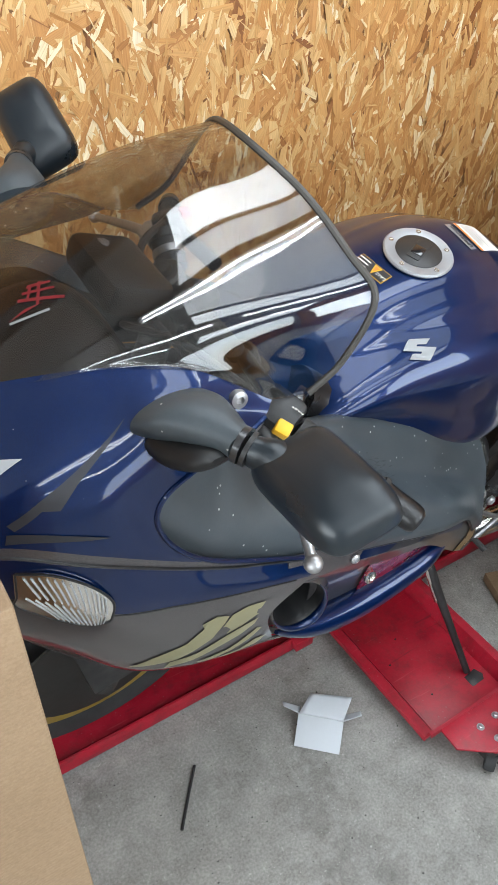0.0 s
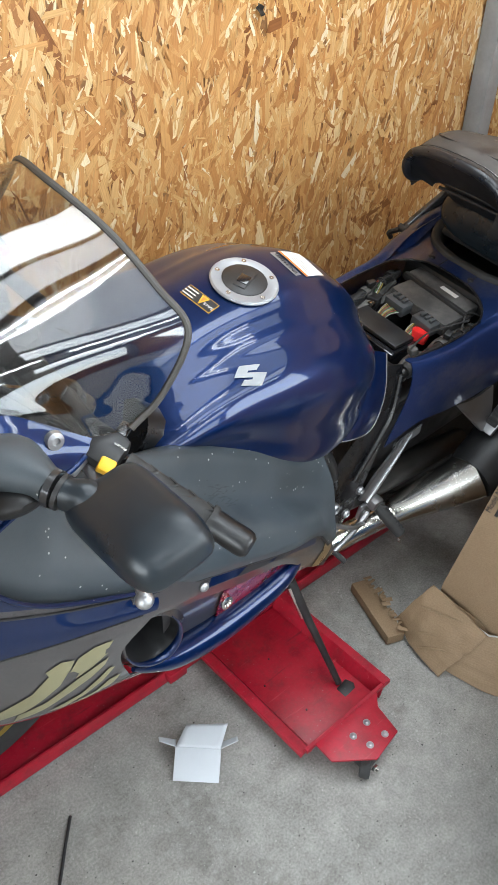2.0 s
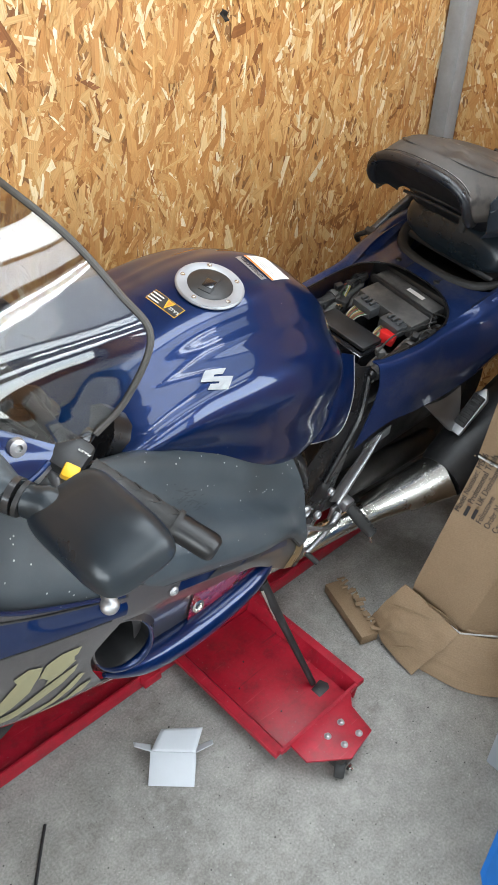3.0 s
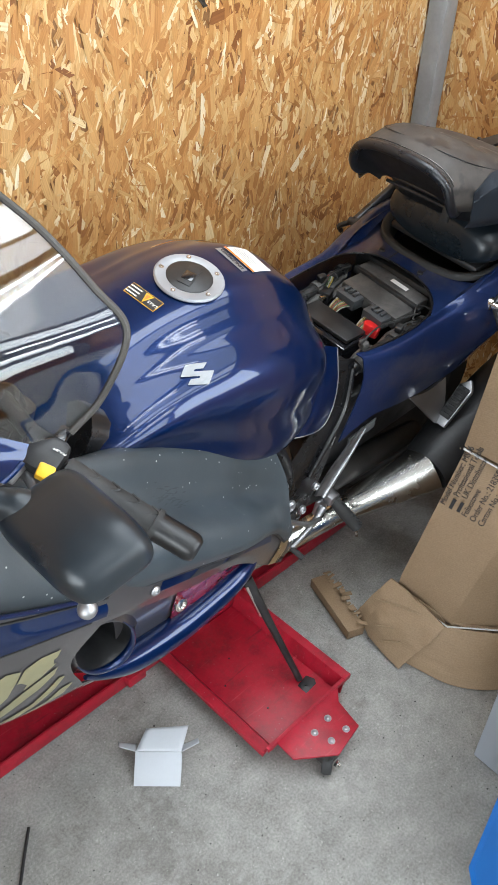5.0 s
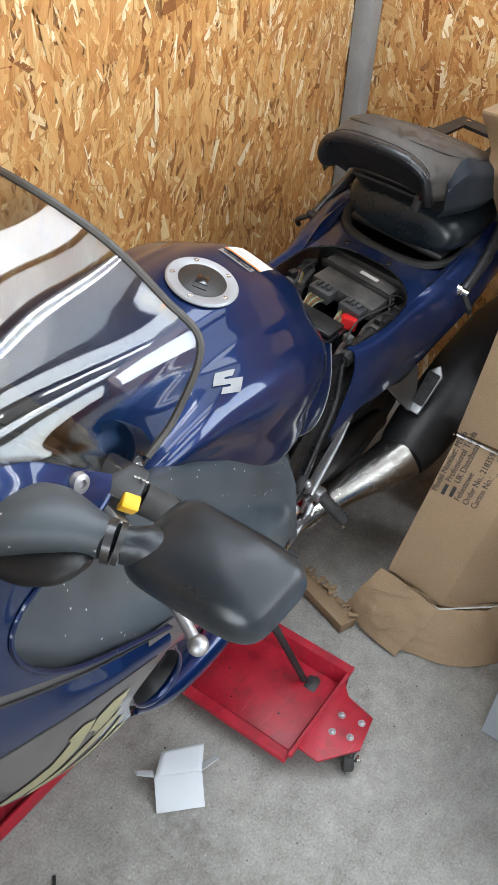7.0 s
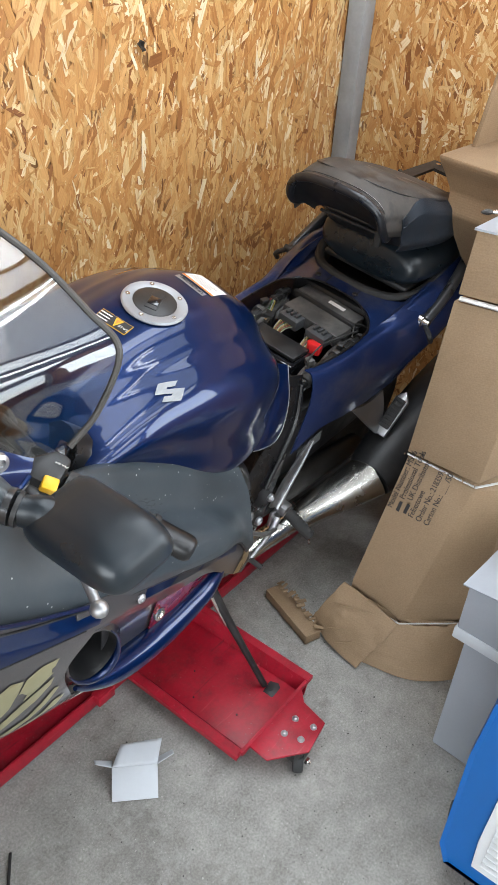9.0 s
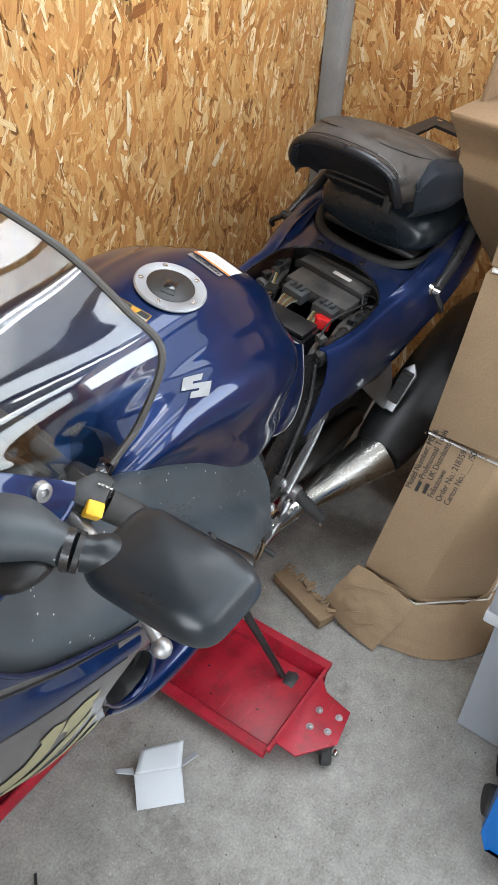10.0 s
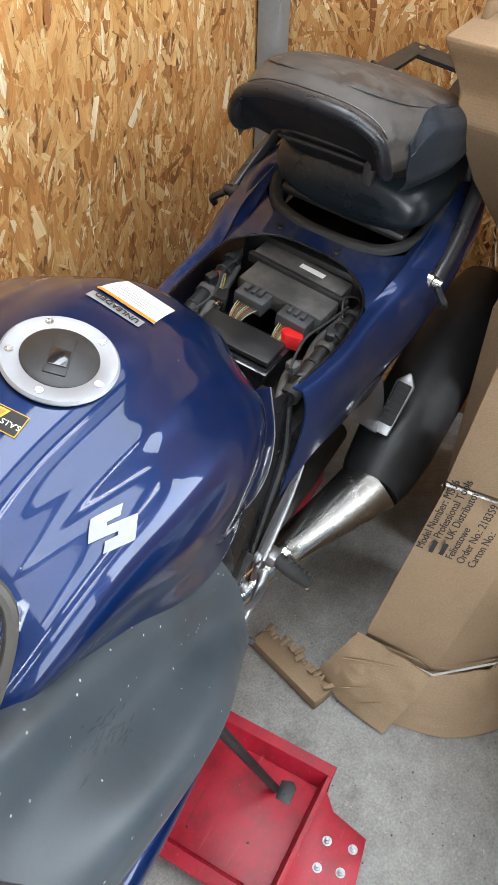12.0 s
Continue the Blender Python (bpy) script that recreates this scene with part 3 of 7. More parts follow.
def strands(name, axis, a0, a1, z0, z1, count, seed, lean):
    """Wood strands pressed into the board: thin torn flakes of many sizes, each with its own direction."""
    rng = random.Random(seed)
    verts, faces, uvs = [], [], []
    for k in range(count):
        kind = rng.random()
        if kind < 0.36:
            ln, wd = rng.uniform(0.012, 0.045), rng.uniform(0.002, 0.006)
        elif kind < 0.78:
            ln, wd = rng.uniform(0.035, 0.09), rng.uniform(0.005, 0.015)
        else:
            ln, wd = rng.uniform(0.05, 0.13), rng.uniform(0.011, 0.028)
        ang = rng.gauss(lean, 0.42) if rng.random() < 0.8 else rng.uniform(-1.57, 1.57)
        c, s = math.cos(ang), math.sin(ang)
        x, z = rng.uniform(a0 + 0.06, a1 - 0.06), rng.uniform(z0 + 0.06, z1 - 0.06)
        d, tilt, tilt2 = rng.uniform(0.0005, 0.003), rng.uniform(-0.0014, 0.0014), rng.uniform(-0.001, 0.001)
        e0, e1, b0, b1 = (rng.uniform(0.0, 0.22) * ln for _ in range(4))
        t0, t1 = rng.uniform(-0.5, 0.5) * wd, rng.uniform(-0.5, 0.5) * wd
        flake = [(-ln / 2 + e0, -wd / 2), (ln / 2 - e1, -wd / 2 * rng.uniform(0.5, 1)), (ln / 2, t1), (ln / 2 - b1, wd / 2 * rng.uniform(0.6, 1)), (-ln / 2 + b0, wd / 2), (-ln / 2, t0)]
        base = len(verts)
        for p, q in flake:
            a, b = x + p * s + q * c, z + p * c - q * s
            h = max(0.0001, d + tilt * (p / ln * 2) + tilt2 * (q / wd * 2))
            verts.append((a, -h, b) if axis == "x" else (-h, a, b))
            uvs.append((p + k * 0.37, q + k * 0.11))
        faces.append(tuple(range(base, base + 6)))
    me = bpy.data.meshes.new(name)
    me.from_pydata(verts, [], faces)
    layer = me.uv_layers.new(name="UVMap")
    for loop in me.loops:
        layer.data[loop.index].uv = uvs[loop.vertex_index]
    me.materials.append(STRAND)
    return me


ob = new("wood_strands", strands("wood_strands", "x", -0.9, WALL_X, 0.0, 2.1, 40000, 3, 0.12))
ob.location = (0, WALL_Y + 0.003, 0)
ob.parent = wall_n
ob.matrix_parent_inverse = wall_n.matrix_world.inverted()
tagged(ob, "pressed golden wood strands", kind="stuff")
ob = new("wood_strands", strands("wood_strands", "y", 0.2, WALL_Y, 0.0, 2.1, 19000, 5, 0.1))
ob.location = (WALL_X + 0.003, 0, 0)
ob.parent = wall_e
ob.matrix_parent_inverse = wall_e.matrix_world.inverted()
tagged(ob, "pressed golden wood strands", kind="stuff")

post = prism([(-0.03, -0.03), (0.03, -0.03), (0.03, -0.024), (-0.024, -0.024), (-0.024, 0.03), (-0.03, 0.03)], ROOF_Z - 0.01, None, 0.001)
solid("corner_post", post, GALV, "galvanised steel angle post in the board corner", "post", pose(2.105, 1.686, 0.002), kind="structure")

for x, y in ((-0.9, -1.62), (1.1, -1.62), (-0.5, -0.75), (1.25, -0.75), (0.6, 0.35)):
    lamp = thing("strip_lamp", "white batten lamp with two bright tubes under the roof", "lamp", pose(x, y, ROOF_Z - 0.17), "strip lamps")
    part("batten", block(1.5, 0.12, 0.05, 0.006, pose(0, 0, 0.04)), WHITE_PLASTIC, lamp)
    for q in (-0.04, 0.04):
        part("lamp_tube", tube([(-0.72, q, 0.02), (0.72, q, 0.02)], 0.013), TUBE_LIGHT, lamp)
# ---- the motorcycle: x to the rear, y to its right, z up, leaning on its stand ----
BIKE = Matrix.Translation((0, 1.352, 0.03)) @ pose(0, 0, 0, 10, 0, 0)
bike = thing("motorcycle", "dark blue and grey sports motorcycle with its rider seat lifted off", "motorcycle", BIKE)


def group_part(name, label=""):
    ob = new(name)
    ob.parent = bike
    if label:
        ob["label"] = label
    return ob


def locate(net, point, flip=1):
    """The net's own coordinates nearest to a point."""
    net, p = vecs(net, flip), Vector(point)
    best = min(((net_point(net, i / 24, j / 24) - p).length, i / 24, j / 24) for i in range(25) for j in range(25))
    step = 1 / 48
    _, s, t = best
    for _ in range(7):
        _, s, t = min(((net_point(net, s + a * step, t + b * step) - p).length, s + a * step, t + b * step) for a in (-1, 0, 1) for b in (-1, 0, 1))
        step /= 2
    return s, t


def sticker(net, centre, along, outline, mat, parent, name, label="", lift=0.0012, cuts=3):
    """A thin shape in metres laid on a net round a point, its x axis turned towards along."""
    s, t = locate(net, centre)
    vn, e = vecs(net), 0.01
    ds = (net_point(vn, s + e, t) - net_point(vn, s - e, t)) / (2 * e)
    dt = (net_point(vn, s, t + e) - net_point(vn, s, t - e)) / (2 * e)
    nrm = ds.cross(dt).normalized()
    if nrm.y > 0 and abs(nrm.y) > 0.2 or abs(nrm.y) <= 0.2 and nrm.z < 0:
        nrm = -nrm
    x = Vector(along)
    x = (x - nrm * x.dot(nrm)).normalized()
    y = nrm.cross(x)
    grm = Matrix(((ds.dot(ds), ds.dot(dt)), (ds.dot(dt), dt.dot(dt)))).inverted()
    out = []
    for a, b in outline:
        w = x * a + y * b
        q = grm @ Vector((w.dot(ds), w.dot(dt)))
        out.append((s + q.x, t + q.y))
    return part(name, decal(net, out, 1, lift, cuts), mat, parent, label)


# fairing
UPPER = [
    [(-0.24, -0.03, 1.02), (-0.15, -0.09, 1.09), (-0.07, -0.135, 1.118), (0.03, -0.17, 1.128), (0.12, -0.205, 1.12), (0.215, -0.235, 1.06)],
    [(-0.25, -0.05, 0.98), (-0.16, -0.14, 1.05), (-0.08, -0.19, 1.078), (0.01, -0.225, 1.085), (0.09, -0.245, 1.085), (0.185, -0.25, 1.045)],
    [(-0.255, -0.06, 0.94), (-0.17, -0.18, 1.01), (-0.1, -0.23, 1.04), (-0.02, -0.262, 1.04), (0.02, -0.272, 1.025), (0.045, -0.277, 1.005)],
    [(-0.25, -0.06, 0.9), (-0.175, -0.2, 0.985), (-0.11, -0.245, 1.01), (-0.03, -0.28, 0.99), (0.035, -0.291, 0.945), (0.09, -0.298, 0.9)],
    [(-0.24, -0.06, 0.86), (-0.18, -0.21, 0.965), (-0.12, -0.25, 0.985), (-0.03, -0.287, 0.955), (0.12, -0.302, 0.865), (0.28, -0.308, 0.785)],
]
LOWER = [
    [(-0.18, -0.203, 0.96), (-0.12, -0.243, 0.98), (-0.04, -0.279, 0.953), (0.05, -0.293, 0.9), (0.14, -0.299, 0.85), (0.28, -0.304, 0.778)],
    [(-0.18, -0.2, 0.89), (-0.12, -0.245, 0.89), (-0.03, -0.296, 0.86), (0.06, -0.31, 0.83), (0.15, -0.314, 0.795), (0.275, -0.314, 0.745)],
    [(-0.17, -0.19, 0.8), (-0.11, -0.235, 0.78), (-0.02, -0.285, 0.755), (0.07, -0.305, 0.73), (0.15, -0.31, 0.705), (0.222, -0.307, 0.672)],
    [(-0.13, -0.17, 0.7), (-0.07, -0.21, 0.66), (0.01, -0.255, 0.61), (0.09, -0.278, 0.585), (0.16, -0.287, 0.57), (0.255, -0.29, 0.545)],
    [(-0.1, -0.15, 0.63), (-0.04, -0.18, 0.56), (0.04, -0.205, 0.5), (0.12, -0.218, 0.455), (0.2, -0.226, 0.425), (0.3, -0.23, 0.395)],
]
BAND = [
    [(0.235, -0.306, 0.81), (0.35, -0.302, 0.765), (0.47, -0.292, 0.71), (0.6, -0.275, 0.642), (0.72, -0.258, 0.565), (0.82, -0.236, 0.462)],
    [(0.235, -0.311, 0.75), (0.35, -0.31, 0.718), (0.47, -0.3, 0.67), (0.6, -0.283, 0.6), (0.72, -0.268, 0.51), (0.845, -0.238, 0.385)],
    [(0.225, -0.306, 0.738), (0.33, -0.309, 0.705), (0.46, -0.3, 0.64), (0.6, -0.284, 0.572), (0.72, -0.268, 0.455), (0.84, -0.232, 0.33)],
]
SILL = [
    [(0.25, -0.288, 0.545), (0.33, -0.282, 0.495), (0.42, -0.272, 0.455), (0.52, -0.262, 0.43), (0.62, -0.258, 0.42)],
    [(0.27, -0.262, 0.47), (0.35, -0.257, 0.43), (0.43, -0.25, 0.4), (0.53, -0.244, 0.385), (0.63, -0.24, 0.385)],
    [(0.3, -0.23, 0.395), (0.38, -0.228, 0.355), (0.46, -0.226, 0.325), (0.55, -0.222, 0.31), (0.65, -0.215, 0.315)],
]
PANEL_HIGH = [
    [(0.02, -0.2, 1.02), (0.08, -0.2, 1.01), (0.17, -0.165, 0.955), (0.31, -0.145, 0.895), (0.44, -0.14, 0.87), (0.57, -0.15, 0.825), (0.69, -0.155, 0.745), (0.76, -0.15, 0.715)],
    [(-0.01, -0.2, 1.06), (0.06, -0.235, 1.045), (0.16, -0.204, 1.0), (0.3, -0.194, 0.945), (0.43, -0.192, 0.885), (0.56, -0.197, 0.805), (0.69, -0.2, 0.72), (0.765, -0.185, 0.7)],
    [(-0.03, -0.235, 1.0), (0.04, -0.258, 1.01), (0.15, -0.228, 0.965), (0.29, -0.226, 0.895), (0.43, -0.229, 0.82), (0.56, -0.229, 0.735), (0.69, -0.222, 0.66), (0.785, -0.222, 0.63)],
]
PANEL_LOW = [
    [(-0.02, -0.25, 0.94), (0.05, -0.272, 0.965), (0.15, -0.277, 0.9), (0.28, -0.285, 0.838), (0.43, -0.293, 0.79), (0.57, -0.286, 0.722), (0.7, -0.258, 0.632), (0.8, -0.24, 0.545)],
    [(0.02, -0.26, 0.86), (0.1, -0.283, 0.872), (0.18, -0.292, 0.83), (0.28, -0.3, 0.79), (0.43, -0.312, 0.75), (0.58, -0.308, 0.682), (0.71, -0.277, 0.597), (0.805, -0.257, 0.485)],
    [(0.02, -0.262, 0.81), (0.1, -0.276, 0.825), (0.18, -0.286, 0.79), (0.28, -0.297, 0.76), (0.43, -0.313, 0.725), (0.58, -0.308, 0.657), (0.71, -0.275, 0.572), (0.8, -0.252, 0.455)],
]
PANEL = PANEL_HIGH + PANEL_LOW
fairing = group_part("fairing")
fairing.location = (0, 0.008, -0.005)
for flip in (1, -1):
    part("upper_fairing", patch(UPPER, 44, 32, flip=flip, t1=0.89), BLUE, fairing, "glossy dark blue upper fairing")
    part("fairing_stripe", patch(UPPER, 44, 6, flip=flip, t0=0.89), GREY_PAINT, fairing, "brown-grey metallic stripe")
    part("fairing_seam", tube([Vector((u, (v - 0.001) * flip, w - 0.001)) for u, v, w in UPPER[-1][1:]], 0.0022, 6), BLACK, fairing)
    part("fairing_seam", tube([net_point(vecs(LOWER, flip), 0.08 * k, 0.245) + Vector((0, -0.0004 * flip, 0)) for k in range(13)], 0.0012, 6), BLACK, fairing)
    part("lower_fairing", patch(LOWER, 44, 28, flip=flip, t0=0.24), GREY_PAINT, fairing, "brown-grey metallic lower fairing")
    part("fairing_flank", patch(LOWER, 44, 10, flip=flip, t1=0.24), BLUE, fairing, "glossy dark blue band")
    part("side_strip", patch(BAND, 40, 12, flip=flip), GREY_PAINT, fairing, "brown-grey metallic strip")
    part("belly_panel", patch(SILL, 28, 12, flip=flip), GREY_PAINT, fairing, "brown-grey belly panel")
    part("knee_panel", patch(PANEL, 60, 32, flip=flip), PLASTIC, fairing, "dull dark grey plastic panel with white specks")
    bar = [(0.255, -0.297, 0.575), (0.29, -0.292, 0.54), (0.36, -0.284, 0.502), (0.46, -0.278, 0.482), (0.57, -0.272, 0.485), (0.64, -0.268, 0.498), (0.7, -0.258, 0.512)]
    part("side_bar", tube([(u, v * flip, w) for u, v, w in bar], [0.004, 0.011, 0.026, 0.031, 0.029, 0.022, 0.006], 18), BLUE, fairing, "glossy dark blue bar below the side opening")
    mouth = [Vector((0.287 + 0.078 * 0.45 * math.cos(a) + 0.046 * 0.89 * math.sin(a), 0, 0.637 - 0.078 * 0.89 * math.cos(a) + 0.046 * 0.45 * math.sin(a))) for a in (2 * math.pi * k / 28 for k in range(28))]
    mid = sum(mouth, Vector()) / 28
    for nm, steps, mat, text in (("scoop_surround", ((1.5, -0.28), (1.25, -0.29), (1.03, -0.301), (0.97, -0.296)), GREY_PAINT, "brown-grey rim round the air scoop"), ("air_scoop", ((0.99, -0.3), (0.93, -0.285), (0.86, -0.24), (0.7, -0.17), (0.05, -0.15)), DEEP, "deep oval black air scoop")):
        part(nm, loft([[(mid + (q - mid) * k + Vector((0, v * flip, 0))) for q in mouth] for k, v in steps], caps=False, smooth_n=4), mat, fairing, text)
    part("scoop_lip", tube([mid + (mouth[(k + 19) % 28] - mid) * 1.04 + Vector((0, -0.301 * flip, 0)) for k in range(1, 18, 2)], [0.001, 0.003, 0.005, 0.007, 0.008, 0.007, 0.005, 0.003, 0.001], 12), BLUE, fairing, "rolled blue lip of the air scoop")
    part("fairing_lip", tube([net_point(vecs(UPPER, flip), 1, 0.2 + 0.066 * k) + Vector((0.001, 0, 0)) for k in range(13)], 0.0035, 8), BLUE, fairing)
    cover = [
        [(0.3, -0.296, 0.71), (0.46, -0.29, 0.65), (0.63, -0.268, 0.575), (0.74, -0.25, 0.52)],
        [(0.33, -0.276, 0.58), (0.5, -0.27, 0.54), (0.64, -0.252, 0.505), (0.74, -0.24, 0.48)],
        [(0.34, -0.262, 0.47), (0.5, -0.255, 0.45), (0.62, -0.24, 0.445), (0.74, -0.23, 0.45)],
    ]
    part("inner_cover", patch(cover, 18, 12, 0.002, flip), GREY_PAINT, fairing, "dusty grey panel inside the side opening")
    rim_m = frame_at((0.166, -0.231 * flip, 1.08), (1, 0, 0), (0, 0.35 * flip, 1))
    if flip < 0:
        rim_m = rim_m @ pose(0, 0, 0, 180)
    part("fairing_bolt", spin([(0, -0.004), (0.009, -0.004), (0.012, 0.002), (0.0105, 0.008), (0.005, 0.0095), (0.0045, 0.006), (0, 0.006)], rim_m, 18), SILVER, fairing, "silver socket-head bolt")
    lamp_net = [
        [(-0.115, -0.247, 0.95), (-0.08, -0.268, 0.95), (-0.045, -0.285, 0.926), (-0.024, -0.294, 0.892)],
        [(-0.118, -0.248, 0.91), (-0.08, -0.278, 0.905), (-0.05, -0.294, 0.886), (-0.027, -0.3, 0.87)],
        [(-0.12, -0.247, 0.888), (-0.085, -0.275, 0.872), (-0.055, -0.292, 0.86), (-0.034, -0.299, 0.86)],
    ]
    lamp = part("indicator_lens", patch(lamp_net, 18, 14, 0.004, flip, lift=0.004), STEEL, fairing, "clear ribbed indicator lens over a bright reflector")
    for t0, t1, fan, count in ((0.06, 0.44, 0.12, 13), (0.5, 0.94, 0.3, 12)):
        for k in range(count):
            s = 0.06 + 0.88 * k / count
            pts = [net_point(vecs(lamp_net, flip), min(0.99, s + fan * q * (1 - s)), t0 + (t1 - t0) * q) + Vector((0, -0.0055 * flip, 0)) for q in (0, 0.33, 0.66, 1)]
            part("lens_rib", tube(pts, 0.0012, 6), LENS, lamp)
    edge = [net_point(vecs(lamp_net, flip), s, t) + Vector((0, -0.004 * flip, 0)) for s, t in ((0, 0), (0.33, 0), (0.66, 0), (1, 0), (1, 0.5), (1, 1), (0.66, 1), (0.33, 1), (0, 1), (0, 0.5), (0, 0))]
    part("lens_seal", tube(edge, 0.0018, 6), BLACK, lamp)

# red tray's reflection painted as a strip in the side opening, and the drain bolt
RED_NET = [
    [(0.44, -0.296, 0.66), (0.56, -0.284, 0.61), (0.68, -0.266, 0.55)],
    [(0.45, -0.281, 0.575), (0.56, -0.273, 0.55), (0.68, -0.26, 0.52)],
    [(0.46, -0.27, 0.5), (0.56, -0.266, 0.485), (0.67, -0.255, 0.48)],
]
part("red_reflection", patch(RED_NET, 14, 12, 0.002), RED_GLOSS, fairing, "red tray reflection painted as a strip inside the side opening")
part("drain_bolt", spin([(0, 0), (0.013, 0), (0.013, 0.004), (0.008, 0.005), (0.006, 0.002), (0, 0.002)], frame_at((0.462, -0.284, 0.57), (1, 0, 0), (0, 0.3, 1)), 16), STEEL, fairing)

for s, t, a in ((0.5, 0.3, 0.05), (0.62, 0.45, 0.06), (0.75, 0.35, 0.05), (0.55, 0.65, 0.05)):
    part("red_patch_mark", decal(RED_NET, [(s, t), (s + a, t - 0.05), (s + a * 1.2, t + 0.02), (s + 0.02, t + 0.06)], 1, 0.0012, 2), BLACK, fairing)

# printed marks on the fairing
for outline in (
        [(0.671, 0.416), (0.727, 0.38), (0.774, 0.401), (0.761, 0.453), (0.717, 0.549), (0.65, 0.601), (0.573, 0.653), (0.403, 0.684), (0.498, 0.607), (0.616, 0.542), (0.68, 0.453)],
        [(0.787, 0.399), (0.839, 0.359), (0.901, 0.356), (0.901, 0.403), (0.858, 0.431), (0.912, 0.446), (0.853, 0.507), (0.779, 0.547), (0.808, 0.486), (0.757, 0.483)],
        [(0.552, 0.665), (0.664, 0.629), (0.781, 0.56), (0.929, 0.483), (0.918, 0.527), (0.852, 0.581), (0.755, 0.631), (0.643, 0.684), (0.53, 0.72)],
        [(0.659, 0.722), (0.804, 0.683), (0.939, 0.57), (0.964, 0.578), (0.9, 0.645), (0.82, 0.708), (0.733, 0.745)],
        [(0.755, 0.755), (0.863, 0.726), (0.925, 0.665), (0.977, 0.658), (0.928, 0.72), (0.83, 0.76)]):
    part("brush_mark", decal(LOWER, outline, 1, 0.0014, 4), GOLD, fairing, "pale gold brush-stroke mark")
sticker(SILL, (0.315, -0.276, 0.5), (1, 0, -0.45), [(-0.05, -0.014), (0.03, -0.014), (0.055, 0.012), (-0.03, 0.012)], SILVER_DECAL, fairing, "silver_mark", "pale silver stripe", 0.0014)
sticker(UPPER, (-0.045, -0.248, 1.05), (1, 0, 0.4), [(-0.08, -0.004), (-0.03, 0.006), (0.085, 0.02), (0.012, 0.0), (-0.02, -0.014), (-0.006, 0.0), (-0.035, -0.005), (-0.08, -0.018)], GREY_DECAL, fairing, "grey_flash", "grey pointed flash", 0.0014)
sticker(UPPER, (-0.092, -0.2, 1.068), (1, 0, 0), [(-0.02, -0.012), (0.018, -0.002), (-0.02, 0.012)], LENS, fairing, "headlamp_corner", "clear corner of the headlamp", 0.002)
sticker(UPPER, (-0.06, -0.262, 1.0), (1, 0, -0.3), [(-0.06, 0.008), (0.06, 0.0), (-0.06, -0.008)], GREY_DECAL, fairing, "grey_flash", "", 0.0014)
sticker(BAND, (0.785, -0.255, 0.43), (1, 0, -0.8), [(-0.045, -0.03), (0.035, -0.034), (0.045, 0.026), (-0.03, 0.03)], BROWN_TAPE, fairing, "tape_patch", "brown parcel tape patch", 0.0015)

part("panel_edge", tube([Vector(q) + Vector((0, 0.004, -0.003)) for q in PANEL_LOW[-1][1:]], 0.0035, 8), BLACK, fairing, "dark seam along the panel")
UNDER = [
    [(0.2, -0.29, 0.79), (0.33, -0.301, 0.748), (0.46, -0.302, 0.705), (0.6, -0.29, 0.638), (0.72, -0.263, 0.555)],
    [(0.2, -0.296, 0.765), (0.33, -0.307, 0.725), (0.46, -0.307, 0.68), (0.6, -0.292, 0.612), (0.72, -0.266, 0.53)],
]
part("blue_flank", patch(UNDER, 30, 6, 0.002), BLUE, fairing, "dusty dark blue strip below the panel")
for a, b in ((0.55, 0.68), (0.72, 0.8)):
    part("grey_flash", decal(UNDER, [(a, 0.0), (b, 0.0), (b - 0.06, 1.0), (a - 0.08, 1.0)], 1, 0.0012, 3), GREY_DECAL, fairing)
part("fairing_bolt", spin([(0, 0), (0.008, 0), (0.0085, 0.003), (0.006, 0.006), (0.004, 0.0065), (0.0035, 0.004), (0, 0.004)], frame_at((0.37, -0.309, 0.722), (1, 0, 0), (0, 0.25, 1)), 18), SILVER, fairing)

rng = random.Random(21)
for k in range(34):
    s, t, ln, sl = 0.6 + rng.gauss(0, 0.022), 0.4 + rng.gauss(0, 0.03), rng.uniform(0.003, 0.012), rng.uniform(-1.4, 0.2)
    part("scuff_mark", decal(PANEL, [(s - ln, t - ln * sl), (s, t - 0.004), (s + ln, t + ln * sl), (s, t + 0.003)], 1, 0.0005, 1), SCUFF, fairing, "dark scuff on the plastic")

# screen
SCREEN_HALF = [
    [(-0.085, 0.0, 1.135), (0.08, 0.0, 1.205), (0.19, 0.0, 1.246), (0.295, 0.0, 1.262)],
    [(-0.08, -0.07, 1.13), (0.08, -0.08, 1.192), (0.2, -0.09, 1.226), (0.32, -0.1, 1.236)],
    [(-0.06, -0.14, 1.118), (0.085, -0.15, 1.165), (0.21, -0.165, 1.186), (0.345, -0.172, 1.19)],
    [(0.03, -0.173, 1.128), (0.12, -0.195, 1.138), (0.23, -0.21, 1.15), (0.36, -0.218, 1.15)],
    [(0.12, -0.208, 1.123), (0.18, -0.222, 1.105), (0.25, -0.226, 1.09), (0.32, -0.23, 1.08)],
    [(0.2, -0.232, 1.065), (0.22, -0.233, 1.058), (0.245, -0.234, 1.052), (0.27, -0.235, 1.048)],
]
SCREEN = [[(u, -v, w) for u, v, w in row] for row in SCREEN_HALF[:0:-1]] + SCREEN_HALF
screen = part("windscreen", patch(SCREEN, 30, 60, 0.003), SMOKED, fairing, "smoked acrylic windscreen with bright reflections")
part("screen_edging", tube([Vector(row[-1]) for row in SCREEN], 0.0046, 8), EDGING, screen, "dull brown-grey rubber edging")
